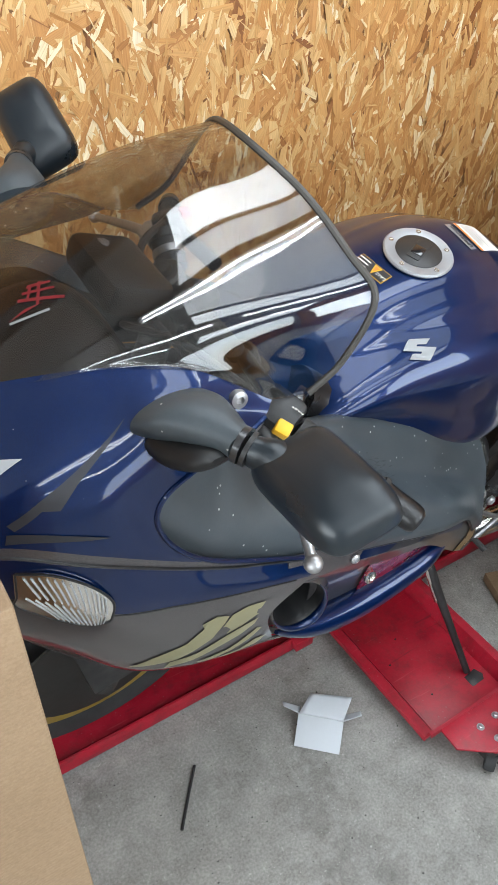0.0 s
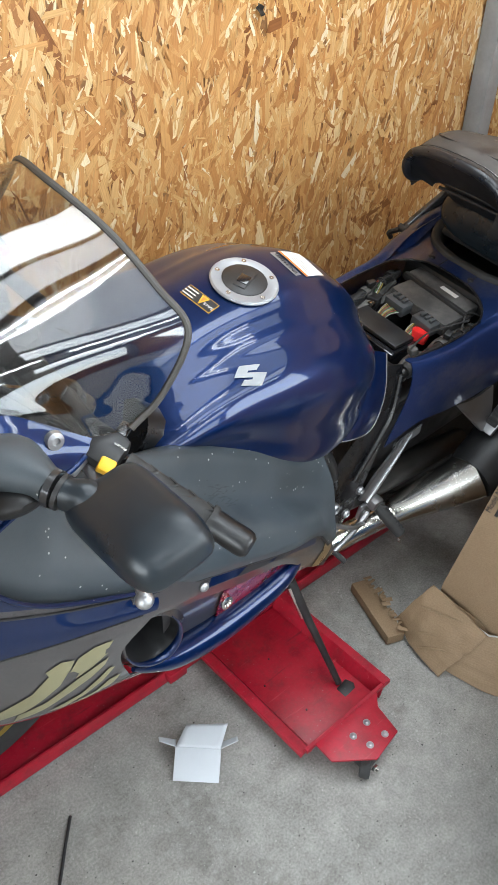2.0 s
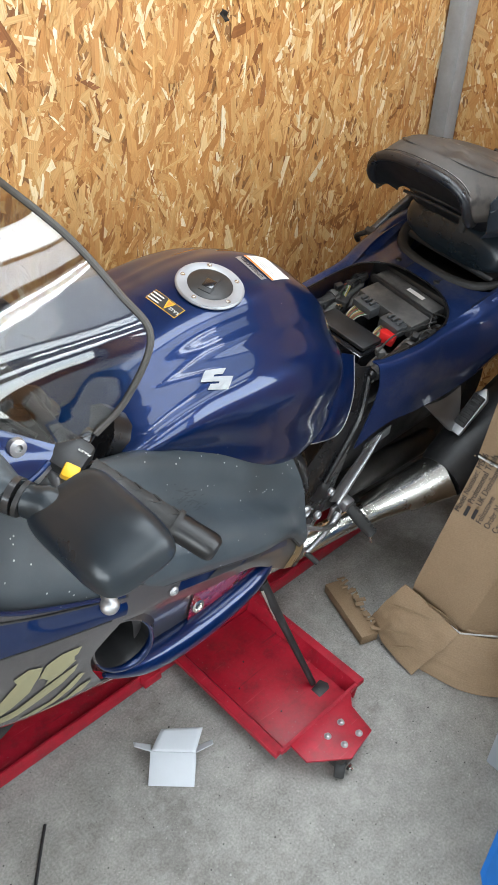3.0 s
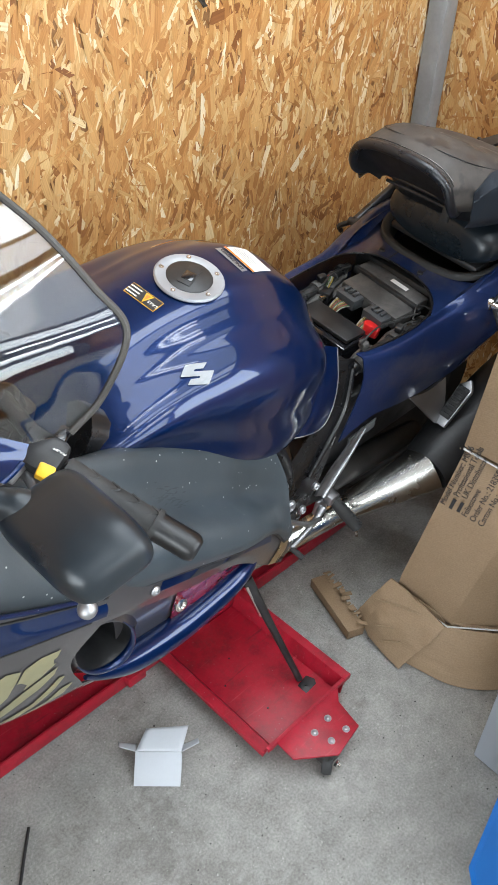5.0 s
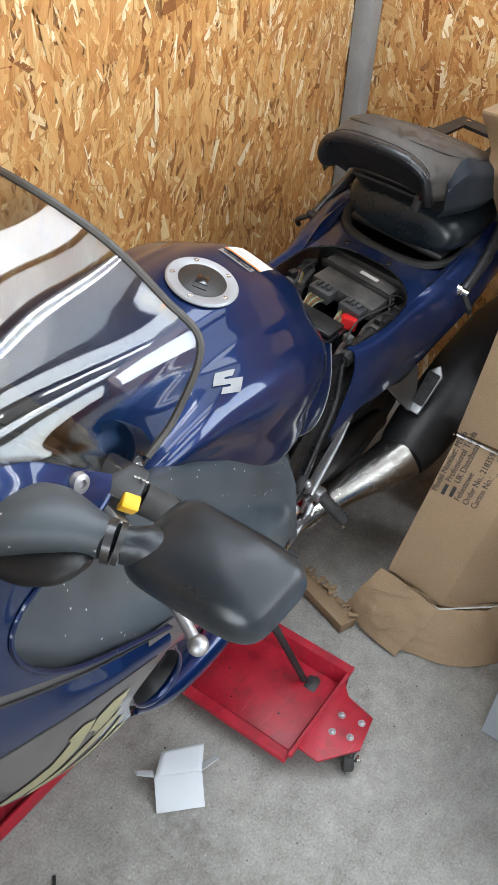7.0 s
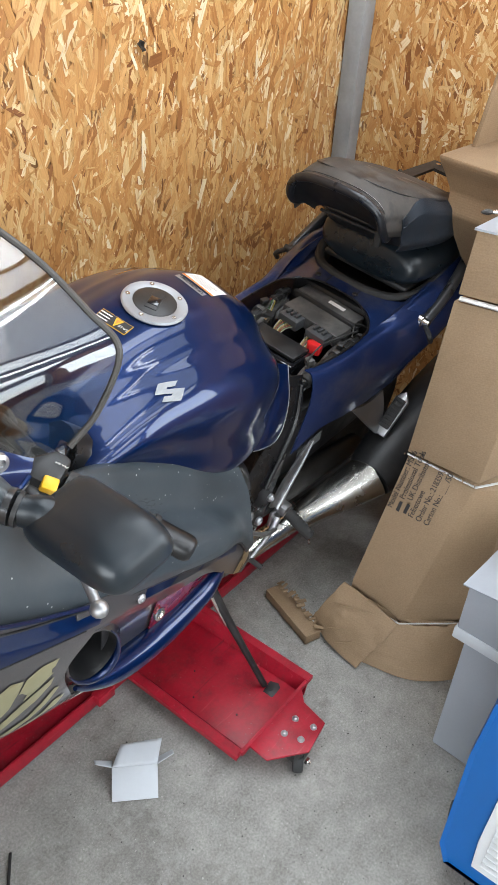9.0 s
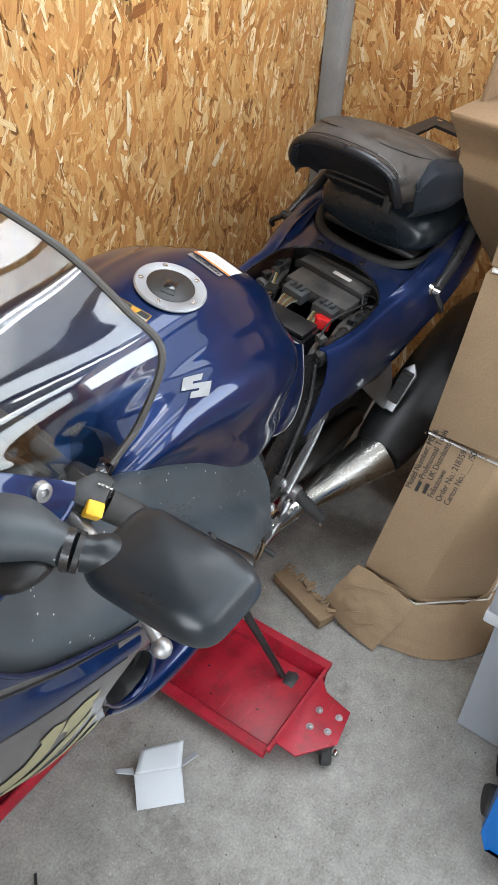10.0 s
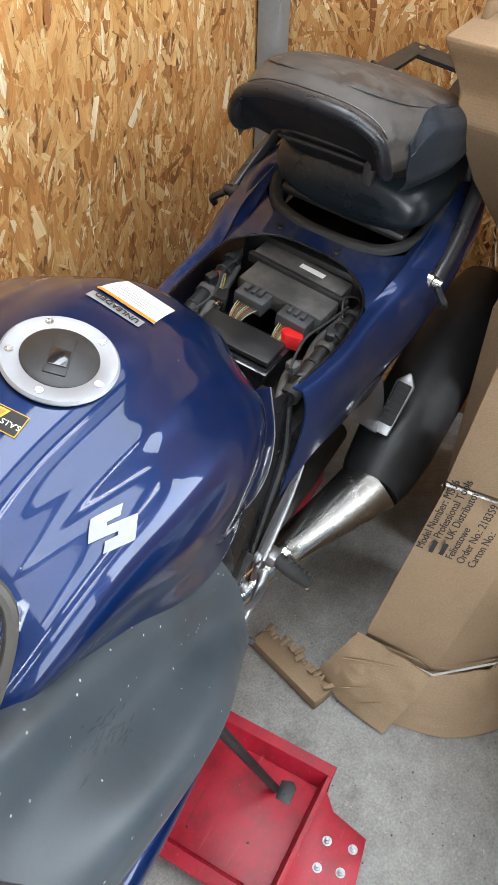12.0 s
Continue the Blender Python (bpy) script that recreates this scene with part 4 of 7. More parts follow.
for outline in ([(-0.05, -0.032), (-0.02, -0.014), (0.012, -0.008), (-0.018, -0.019)], [(-0.03, 0.0), (0.05, -0.008), (0.05, -0.003), (-0.03, 0.006)], [(-0.022, 0.012), (0.034, 0.012), (0.034, 0.016), (-0.022, 0.017)],
                [(0.0, -0.01), (0.005, -0.01), (0.012, 0.03), (0.006, 0.03)], [(-0.016, 0.0), (-0.012, 0.0), (-0.004, 0.026), (-0.01, 0.026)], [(-0.015, 0.022), (0.028, 0.024), (0.028, 0.028), (-0.012, 0.028)]):
    sticker(SCREEN, (0.0, -0.075, 1.16), (1, -0.4, 0.2), [(x * 0.65, y * 0.7) for x, y in outline], RED_DECAL, screen, "brush_mark", "dark red brush-stroke mark", 0.0016)
sticker(SCREEN, (-0.01, -0.09, 1.15), (1, -0.1, 0), [(-0.025, -0.001), (0.02, -0.002), (0.02, 0.001), (-0.025, 0.002)], SILVER_DECAL, screen, "silver_mark", "", 0.002)

# cockpit behind the screen
cockpit = group_part("cockpit", "black instrument shroud and fork clamps")
cockpit.location = (0, 0.008, -0.008)
dash = [[(-0.05, v, 1.03 - 2.2 * v * v), (0.03, v, 1.07 - 2.0 * v * v), (0.1, v, 1.06 - 2.0 * v * v), (0.14, v, 0.98 - v * v)] for v in (-0.17, -0.12, -0.06, 0, 0.06, 0.12, 0.17)]
part("instrument_shroud", patch(dash, 20, 30, 0.004), SHROUD, cockpit)
part("top_clamp", block(0.05, 0.25, 0.022, 0.01, Matrix.Translation((0.26, 0, 0.985)) @ pose(0, 0, 0, 0, -22)), DARK_METAL, cockpit)
for v in (-0.105, 0.105):
    part("fork_cap", spin([(0, 0), (0.029, 0), (0.029, 0.02), (0.024, 0.024), (0.014, 0.024), (0.014, 0.036), (0.01, 0.038), (0, 0.038)], Matrix.Translation((0.258, v, 0.998)) @ pose(0, 0, 0, 0, -22), 24), DARK_METAL, cockpit)
part("reservoir_band", spin([(0.02, 0), (0.0255, 0), (0.0255, 0.012), (0.02, 0.012)], Matrix.Translation((0.28, 0.13, 1.0)) @ pose(0, 0, 0, -60, 20, 0) @ pose(0, 0, 0.02), 20), SILVER, cockpit)
part("steering_nut", spin([(0, 0), (0.02, 0), (0.02, 0.014), (0.012, 0.018), (0, 0.018)], Matrix.Translation((0.265, 0, 1.03)) @ pose(0, 0, 0, 0, -22), 6), DARK_METAL, cockpit)
part("instrument_housing", block(0.1, 0.15, 0.05, 0.016, Matrix.Translation((0.15, 0.06, 1.045)) @ pose(0, 0, 0, 0, 18)), SHROUD, cockpit, "dark instrument housing")
part("housing_screw", spin([(0, 0), (0.012, 0), (0.012, 0.006), (0.008, 0.008), (0, 0.008)], Matrix.Translation((0.15, 0.1, 1.09)), 16), SILVER, cockpit)
part("key_barrel", spin([(0, 0), (0.017, 0), (0.017, 0.03), (0.012, 0.032), (0, 0.03)], Matrix.Translation((0.225, 0.0, 1.02)) @ pose(0, 0, 0, 0, -22), 20), BLACK, cockpit)
part("fluid_reservoir", spin([(0, 0), (0.024, 0), (0.024, 0.045), (0.027, 0.046), (0.027, 0.06), (0, 0.061)], Matrix.Translation((0.28, 0.13, 1.0)) @ pose(0, 0, 0, -60, 20, 0), 20), BLACK, cockpit)
part("stop_switch", block(0.02, 0.016, 0.014, 0.004, Matrix.Translation((0.352, 0.228, 1.022))), RED_CAP, cockpit, "red stop switch")
part("cable", tube([(0.3, 0.2, 1.04), (0.22, 0.12, 1.06), (0.17, 0.02, 1.05), (0.2, -0.06, 1.0)], 0.006, 8), BLACK, cockpit)
part("cable", tube([(0.21, -0.2, 1.05), (0.16, -0.12, 1.08), (0.12, -0.03, 1.06), (0.2, 0.03, 0.98)], 0.005, 8), BLACK, cockpit)

# tank
TANK_STATIONS = [
    (0.3, 0.87, 0.13, 0.865, 0.85),
    (0.35, 0.912, 0.16, 0.9, 0.86),
    (0.41, 0.951, 0.178, 0.938, 0.868),
    (0.48, 0.98, 0.187, 0.965, 0.845),
    (0.56, 0.998, 0.192, 0.977, 0.8),
    (0.65, 1.01, 0.202, 0.987, 0.74),
    (0.74, 1.01, 0.203, 0.984, 0.7),
    (0.82, 0.991, 0.19, 0.962, 0.685),
    (0.89, 0.953, 0.166, 0.917, 0.68),
    (0.945, 0.9, 0.138, 0.86, 0.67),
    (0.985, 0.83, 0.11, 0.79, 0.66),
    (1.0, 0.76, 0.085, 0.725, 0.64),
]


def tank_row(u, top, half, crease, low):
    h = crease - low
    return [(u, 0.0, top), (u, -0.28 * half, top - 0.1 * (top - crease)), (u, -0.47 * half, crease + 0.28 * (top - crease)), (u, -0.55 * half, crease), (u, -0.63 * half, crease - 0.04 * h), (u, -0.84 * half, crease - 0.13 * h), (u, -0.945 * half, crease - 0.29 * h), (u, -0.955 * half, crease - 0.47 * h), (u, -0.93 * half, crease - 0.68 * h), (u, -0.935 * half, low + 0.12 * h), (u, -0.89 * half, low)]


TANK = [[(u, v, w + 0.14 * v) for u, v, w in [(u, -v, w) for u, v, w in tank_row(*s)[:0:-1]] + tank_row(*s)] for s in TANK_STATIONS]
tank = part("fuel_tank", patch(TANK, 110, 72, 0.002), BLUE, bike, "glossy dark blue metallic fuel tank")
cap_m = Matrix.Translation((0.657, -0.002, 1.0085)) @ pose(0, 0, 0, 8, -2, 0) @ Matrix.Scale(0.87, 4)
part("cap_ring", spin([(0.042, 0), (0.068, 0), (0.069, 0.003), (0.066, 0.006), (0.047, 0.006), (0.044, 0.004)], cap_m, 56), RING, tank, "brushed silver ring")
part("filler_cap", spin([(0, 0.001), (0.0455, 0.001), (0.0455, 0.006), (0.042, 0.008), (0.0, 0.0085)], cap_m, 44), BLACK, tank, "black filler cap")
turn_m = cap_m @ pose(0, 0, 0, 0, 0, 25)
part("cap_flap", prism([(-0.03, -0.013), (0.03, -0.013), (0.034, 0.0), (0.03, 0.013), (-0.03, 0.013)], 0.0025, turn_m @ pose(0, 0, 0.0075), 0.0008), BLACK, tank)
part("key_cover", block(0.026, 0.022, 0.002, 0.0008, turn_m @ pose(-0.005, 0, 0.0098)), GLOSS_BLACK, tank)
for k in range(5):
    a = 2 * math.pi * (k + 0.72) / 5
    part("cap_bolt", spin([(0, 0.0055), (0.0052, 0.0055), (0.0048, 0.0075), (0.0028, 0.0075), (0.0024, 0.0062), (0, 0.0062)], cap_m @ pose(0.0565 * math.cos(a), 0.0565 * math.sin(a), 0), 12), STEEL, tank)
EMB = (0.561, -0.139, 0.941)
sticker(TANK, EMB, (0.9, -0.25, -0.35), [(x * 0.92, y * 0.68) for x, y in ((-0.018, 0.026), (0.022, 0.028), (0.014, 0.013), (-0.002, 0.011), (-0.004, 0.006), (0.032, 0.008), (0.019, -0.026), (-0.021, -0.028), (-0.013, -0.013), (0.003, -0.011), (0.005, -0.006), (-0.031, -0.008))], SILVER_DECAL, tank, "emblem", "silver angular emblem", 0.0025, 2)
LAB, LAB_X = (0.567, 0.004, 0.997), (0.14, -1, 0)
for half, high, mat, lift, text in ((0.032, 0.0128, YELLOW, 0.001, "black and yellow warning label"), (0.031, 0.0118, INK, 0.0015, "")):
    sticker(TANK, LAB, LAB_X, [(-half, -high), (half, -high), (half, high), (-half, high)], mat, tank, "warning_label", text, lift)
sticker(TANK, LAB, LAB_X, [(-0.002, 0.01), (0.014, 0.01), (0.006, -0.011)], YELLOW, tank, "warning_triangle", "orange warning triangle", 0.002)
sticker(TANK, LAB, LAB_X, [(0.001, 0.008), (0.011, 0.008), (0.006, -0.006)], ORANGE, tank, "warning_triangle", "", 0.0024)
for k in range(3):
    sticker(TANK, LAB, LAB_X, [(-0.031, -0.009 + 0.007 * k), (-0.008, -0.009 + 0.007 * k), (-0.008, -0.0065 + 0.007 * k), (-0.031, -0.0065 + 0.007 * k)], PAPER, tank, "printed_line", "", 0.002, 1)


def on_net(net, point, xdir, ydir, lift):
    """A frame lying on a net, above the place nearest to a point."""
    s, t = locate(net, point)
    vn, e = vecs(net), 0.006
    nrm = (net_point(vn, s + e, t) - net_point(vn, s - e, t)).cross(net_point(vn, s, t + e) - net_point(vn, s, t - e)).normalized()
    if nrm.z < 0:
        nrm = -nrm
    x, y = Vector(xdir), Vector(ydir)
    x, y = x - nrm * x.dot(nrm), y - nrm * y.dot(nrm)
    return frame_at(net_point(vn, s, t) + nrm * lift, x, y)


lettering("lettering", "S.A.I.S", 0.008, on_net(TANK, (0.5715, -0.0275, 0.995), (-0.14, 1, 0), (-1, -0.14, 0), 0.0022), PAPER, tank)
PAP, ACROSS = (0.807, 0.008, 1.0), (0.05, -1, 0)
sticker(TANK, PAP, ACROSS, [(-0.038, -0.028), (0.038, -0.028), (0.036, 0.034), (-0.036, 0.034)], PAPER, tank, "paper_label", "white paper label", 0.0012)
sticker(TANK, PAP, ACROSS, [(-0.038, -0.028), (0.038, -0.028), (0.038, -0.0225), (-0.038, -0.0225)], ORANGE, tank, "label_stripe", "orange printed stripe", 0.002)
for k in range(5):
    sticker(TANK, PAP, ACROSS, [(-0.031, -0.014 + 0.006 * k), (0.03 - 0.006 * (k % 3), -0.014 + 0.006 * k), (0.03 - 0.006 * (k % 3), -0.0125 + 0.006 * k), (-0.031, -0.0125 + 0.006 * k)], SILVER_DECAL, tank, "printed_line", "", 0.002, 1)
sticker(TANK, (0.764, 0.009, 1.008), ACROSS, [(-0.035, -0.0075), (0.035, -0.0075), (0.035, 0.0075), (-0.035, 0.0075)], SILVER_DECAL, tank, "fuel_label", "silver fuel label", 0.0012)
lettering("lettering", "UNLEADED", 0.0115, on_net(TANK, (0.768, -0.022, 1.006), (0, 1, 0), (-1, 0, 0), 0.0022), INK, tank)

# ---- wheels and running gear ----


def wheel(name, u, radius, width, rim_mat):
    m = Matrix.Translation((u, 0, radius)) @ pose(0, 0, 0, 90, 0, 0)
    hub = group_part(name)
    r, h = radius, width / 2
    part("tyre", spin([(r - 0.085, -h * 0.72), (r - 0.06, -h * 0.95), (r - 0.03, -h), (r - 0.008, -h * 0.6), (r, 0), (r - 0.008, h * 0.6), (r - 0.03, h), (r - 0.06, h * 0.95), (r - 0.085, h * 0.72)], m, 64), RUBBER, hub, "black road tyre")
    bm = spin([(r - 0.1, -h * 0.7), (r - 0.078, -h * 0.8), (r - 0.068, -h * 0.82), (r - 0.085, -h * 0.5), (r - 0.085, h * 0.5), (r - 0.068, h * 0.82), (r - 0.078, h * 0.8), (r - 0.1, h * 0.7)], m, 64)
    spin([(0.0, -0.06), (0.05, -0.06), (0.055, 0), (0.05, 0.06), (0, 0.06)], m, 24, bm)
    for k in range(3):
        a = 2 * math.pi * k / 3 + 0.4
        tube([m @ Vector((q * math.cos(a), q * math.sin(a), 0)) for q in (0.04, 0.12, r - 0.09)], [0.03, 0.022, 0.028], 10, bm)
    part("rim", bm, rim_mat, hub, "gold painted cast rim" if rim_mat == GOLD_RIM else "dusty dark cast rim")
    return hub, m


fw, fm = wheel("front_wheel", 0.02, 0.3, 0.12, GOLD_RIM)
for side in (-1, 1):
    part("brake_disc", spin([(0.1, -0.0025), (0.155, -0.0025), (0.155, 0.0025), (0.1, 0.0025)], fm @ pose(0, 0, side * 0.07), 40), DISC, fw)
    part("disc_carrier", spin([(0.03, -0.003), (0.102, -0.003), (0.102, 0.003), (0.03, 0.003)], fm @ pose(0, 0, side * 0.066), 28), GOLD_RIM, fw)
rw, rm = wheel("rear_wheel", 1.505, 0.315, 0.19, DARK_METAL)
for side in (-1, 1):
    part("fork_leg", tube([(0.02, side * 0.105, 0.3), (0.1, side * 0.105, 0.52), (0.27, side * 0.105, 1.0)], [0.03, 0.028, 0.027], 14), DARK_METAL, bike)
    part("brake_caliper", block(0.1, 0.05, 0.06, 0.01, Matrix.Translation((0.13, side * 0.1, 0.34)) @ pose(0, 0, 0, 0, -60, 0)), DARK_METAL, bike, "dusty dark brake caliper")
    part("frame_spar", tube([(0.36, side * 0.1, 0.9), (0.55, side * 0.13, 0.78), (0.78, side * 0.135, 0.64), (0.9, side * 0.13, 0.45)], [0.045, 0.04, 0.045, 0.04], 12), SATIN_BLACK, bike, "satin black frame spar")
    part("swingarm", tube([(0.9, side * 0.12, 0.38), (1.2, side * 0.13, 0.35), (1.5, side * 0.13, 0.315)], [0.04, 0.038, 0.03], 12), DARK_METAL, bike)
mud = [[(-0.2, -0.06, 0.5), (-0.05, -0.07, 0.63), (0.1, -0.07, 0.62), (0.27, -0.06, 0.47)], [(-0.21, 0, 0.52), (-0.05, 0, 0.66), (0.1, 0, 0.65), (0.29, 0, 0.49)], [(-0.2, 0.06, 0.5), (-0.05, 0.07, 0.63), (0.1, 0.07, 0.62), (0.27, 0.06, 0.47)]]
part("mudguard", patch(mud, 20, 12, 0.003), BLUE, bike)
part("engine", block(0.42, 0.38, 0.4, 0.04, Matrix.Translation((0.55, 0, 0.27))), DARK_METAL, bike, "dark dusty engine block")
# Black sheets added to stand in for the shade inside the lower fairing.
for side in (-1, 1):
    part("inner_panel", block(0.36, 0.006, 0.32, 0.002, Matrix.Translation((0.16, side * 0.17, 0.44)) @ pose(0, 0, 0, 0, -10, 0)), BLACK, bike, "black sheet added to darken the space inside the fairing")
part("radiator", block(0.05, 0.36, 0.28, 0.01, Matrix.Translation((0.29, 0, 0.5)) @ pose(0, 0, 0, 0, -15, 0)), BLACK, bike)
part("brake_hose", tube([(0.13, -0.12, 0.4), (0.2, -0.16, 0.45), (0.24, -0.14, 0.55)], 0.006, 8), RUBBER, bike)
part("hose_clip", block(0.03, 0.02, 0.03, 0.004, Matrix.Translation((0.1, -0.14, 0.42))), STEEL, bike)

# frame side cover and gear linkage under the tank
COVER = [
    [(0.99, -0.112, 0.77), (1.02, -0.12, 0.765), (1.05, -0.127, 0.76)],
    [(0.985, -0.134, 0.66), (1.012, -0.144, 0.655), (1.042, -0.148, 0.65)],
    [(0.915, -0.146, 0.59), (0.975, -0.157, 0.58), (1.03, -0.153, 0.57)],
    [(0.82, -0.162, 0.52), (0.91, -0.172, 0.5), (1.005, -0.163, 0.48)],
    [(0.79, -0.166, 0.42), (0.88, -0.176, 0.4), (0.98, -0.165, 0.37)],
    [(0.8, -0.16, 0.33), (0.88, -0.168, 0.31), (0.96, -0.16, 0.29)],
]
part("frame_cover", patch(COVER, 18, 40, 0.004), SATIN_BLACK, bike, "satin black frame cover")
SIDE_COVER = [
    [(0.9, -0.085, 0.83), (0.95, -0.104, 0.82), (0.99, -0.113, 0.805)],
    [(0.885, -0.118, 0.75), (0.945, -0.135, 0.74), (0.993, -0.137, 0.725)],
    [(0.865, -0.133, 0.685), (0.93, -0.149, 0.675), (0.985, -0.147, 0.66)],
    [(0.85, -0.138, 0.64), (0.91, -0.15, 0.63), (0.965, -0.148, 0.622)],
]
part("side_cover", patch(SIDE_COVER, 20, 28, 0.003), BLUE, bike, "glossy dark blue side cover behind the tank")
part("side_cover_edge", tube([Vector(r[-1]) + Vector((0, -0.001, 0)) for r in SIDE_COVER] + [Vector(q) + Vector((0, -0.001, 0)) for q in SIDE_COVER[-1][1::-1]], 0.0012, 8), SILVER, bike, "thin bright silver edge")
part("frame_rib", tube([(1.045, -0.132, 0.74), (1.03, -0.152, 0.65), (0.99, -0.162, 0.58), (0.93, -0.176, 0.51)], [0.006, 0.008, 0.008, 0.005], 8), SATIN_BLACK, bike)
foot = group_part("footrest", "silver footrest bracket with rubber peg")
part("bracket", patch([[(0.995, -0.172, 0.4), (1.025, -0.176, 0.387), (1.055, -0.172, 0.375)], [(1.025, -0.17, 0.455), (1.055, -0.174, 0.44), (1.085, -0.17, 0.425)], [(1.075, -0.168, 0.512), (1.097, -0.171, 0.498), (1.117, -0.168, 0.487)], [(1.127, -0.165, 0.548), (1.131, -0.165, 0.546), (1.135, -0.165, 0.544)]], 12, 20, 0.006), SILVER, foot, "polished tapering bracket")
part("bracket_rib", tube([(1.022, -0.178, 0.385), (1.053, -0.177, 0.44), (1.095, -0.173, 0.497), (1.131, -0.167, 0.546)], [0.006, 0.005, 0.004, 0.002], 8), SILVER, foot)
part("bracket_plate", block(0.05, 0.012, 0.05, 0.005, Matrix.Translation((1.035, -0.172, 0.32))), SILVER, foot)
part("peg_joint", block(0.034, 0.034, 0.03, 0.006, Matrix.Translation((1.046, -0.182, 0.36))), SILVER, foot)
peg = part("peg_rubber", tube([(1.05, -0.19, 0.37), (1.066, -0.226, 0.34), (1.083, -0.262, 0.309)], [0.014, 0.016, 0.014], 14), RUBBER, foot, "ribbed black rubber peg")
for k in range(8):
    q = Vector((1.053, -0.196, 0.365)).lerp(Vector((1.081, -0.258, 0.312)), k / 7)
    part("peg_rib", tube([q + Vector((-0.012, 0.0, 0.011)), q + Vector((0.004, -0.006, 0.015)), q + Vector((0.013, -0.004, 0.007))], 0.0026, 6), RUBBER, peg)
part("peg_tip", tube([(1.083, -0.262, 0.3), (1.087, -0.268, 0.278)], 0.0035, 8), STEEL, foot)
lever = group_part("gear_lever")
part("lever_arm", tube([(1.025, -0.186, 0.352), (0.975, -0.196, 0.325), (0.91, -0.2, 0.297)], [0.01, 0.007, 0.007], 10), SILVER, lever, "silver gear lever")
part("toe_peg", tube([(0.91, -0.2, 0.297), (0.916, -0.236, 0.29)], 0.007, 10), RUBBER, lever)
for u, w, r in ((0.884, 0.446, 0.016), (0.939, 0.397, 0.012), (0.838, 0.54, 0.01), (0.965, 0.462, 0.011), (0.915, 0.36, 0.012)):
    part("frame_bolt", spin([(0, 0), (r, 0), (r, 0.006), (r * 0.7, 0.01), (r * 0.6, 0.006), (0, 0.006)], frame_at((u, -0.176, w), (1, 0, 0), (0, 0.1, 1)), 18), SILVER, bike)
part("shift_rod", tube([(0.86, -0.2, 0.43), (0.94, -0.205, 0.37), (1.0, -0.2, 0.34)], 0.006, 8), SILVER, bike)

stand = group_part("side_stand", "black steel side stand resting on the red tray")
k_foot, k_top = Vector((0.8, -0.4, 0.072)), Vector((0.735, -0.215, 0.34))
part("stand_leg", tube([k_top, k_top.lerp(k_foot, 0.45), k_top.lerp(k_foot, 0.97)], [0.014, 0.0095, 0.008], 12), BLACK, stand)
part("stand_foot", prism([(-0.022, -0.014), (0.016, -0.018), (0.026, -0.008), (0.022, 0.014), (-0.016, 0.016)], 0.008, Matrix.Translation((0.802, -0.415, 0.071)) @ pose(0, 0, 0, -10, 0, 10), 0.002), BLACK, stand)
part("stand_spring", tube([(0.73, -0.225, 0.33), (0.75, -0.27, 0.25)], 0.007, 10), STEEL, stand)

# ---- tail, seat bay, silencers ----
TAIL = [
    [(1.04, -0.132, 0.782), (1.09, -0.14, 0.779), (1.18, -0.148, 0.782), (1.28, -0.146, 0.795), (1.4, -0.162, 0.84), (1.6, -0.16, 0.885), (1.75, -0.135, 0.915), (1.86, -0.05, 0.93)],
    [(1.04, -0.154, 0.775), (1.1, -0.166, 0.772), (1.18, -0.174, 0.778), (1.28, -0.178, 0.793), (1.4, -0.203, 0.815), (1.6, -0.212, 0.855), (1.76, -0.19, 0.885), (1.88, -0.075, 0.905)],
    [(1.05, -0.165, 0.7), (1.11, -0.178, 0.695), (1.2, -0.194, 0.695), (1.3, -0.208, 0.71), (1.42, -0.228, 0.735), (1.6, -0.232, 0.775), (1.76, -0.208, 0.82), (1.88, -0.085, 0.86)],
    [(1.025, -0.168, 0.56), (1.11, -0.18, 0.605), (1.21, -0.19, 0.606), (1.31, -0.197, 0.612), (1.43, -0.205, 0.635), (1.6, -0.2, 0.685), (1.76, -0.178, 0.745), (1.88, -0.075, 0.81)],
]
tail = group_part("tail_fairing")
for flip in (1, -1):
    side_panel = part("tail_panel", patch(TAIL, 60, 24, 0.003, flip), DUSTY_LIGHTENED_BLUE, tail, "glossy dark blue tail panel")
    sp = [(1.445, -0.216, 0.812), (1.54, -0.212, 0.865), (1.655, -0.19, 0.945), (1.7, -0.15, 0.975)]
    rail = part("grab_rail", tube([(u, v * flip, w) for u, v, w in sp], 0.0145, 14), RAIL, tail, "dark grey tubular grab rail")
    part("rail_mount", spin([(0, 0), (0.016, 0), (0.016, 0.018), (0.01, 0.02), (0.01, 0.036), (0, 0.036)], frame_at((1.437, -0.195 * flip, 0.812), (1, 0, 0.5), (-0.5, 0, 1)) @ pose(0, 0, 0, 0 if flip > 0 else 180), 16), STEEL if flip > 0 else BLACK, rail)
    part("luggage_hook", tube([(1.43, -0.225 * flip, 0.81), (1.425, -0.248 * flip, 0.79), (1.44, -0.25 * flip, 0.772)], 0.007, 8), BLACK, rail)
DECK = []
for v in (-1.0, -0.8, -0.5, 0, 0.5, 0.8, 1.0):
    front, rear = 1.285 + 0.07 * (1 - v ** 4), 1.4 + 0.08 * v ** 4
    DECK.append([(u, v * (0.146 + 0.1 * (u - 1.28)), 0.793 + 0.2 * (u - 1.28) + 0.014 * (1 - v * v)) for u in (front, (front + rear) / 2, rear)])
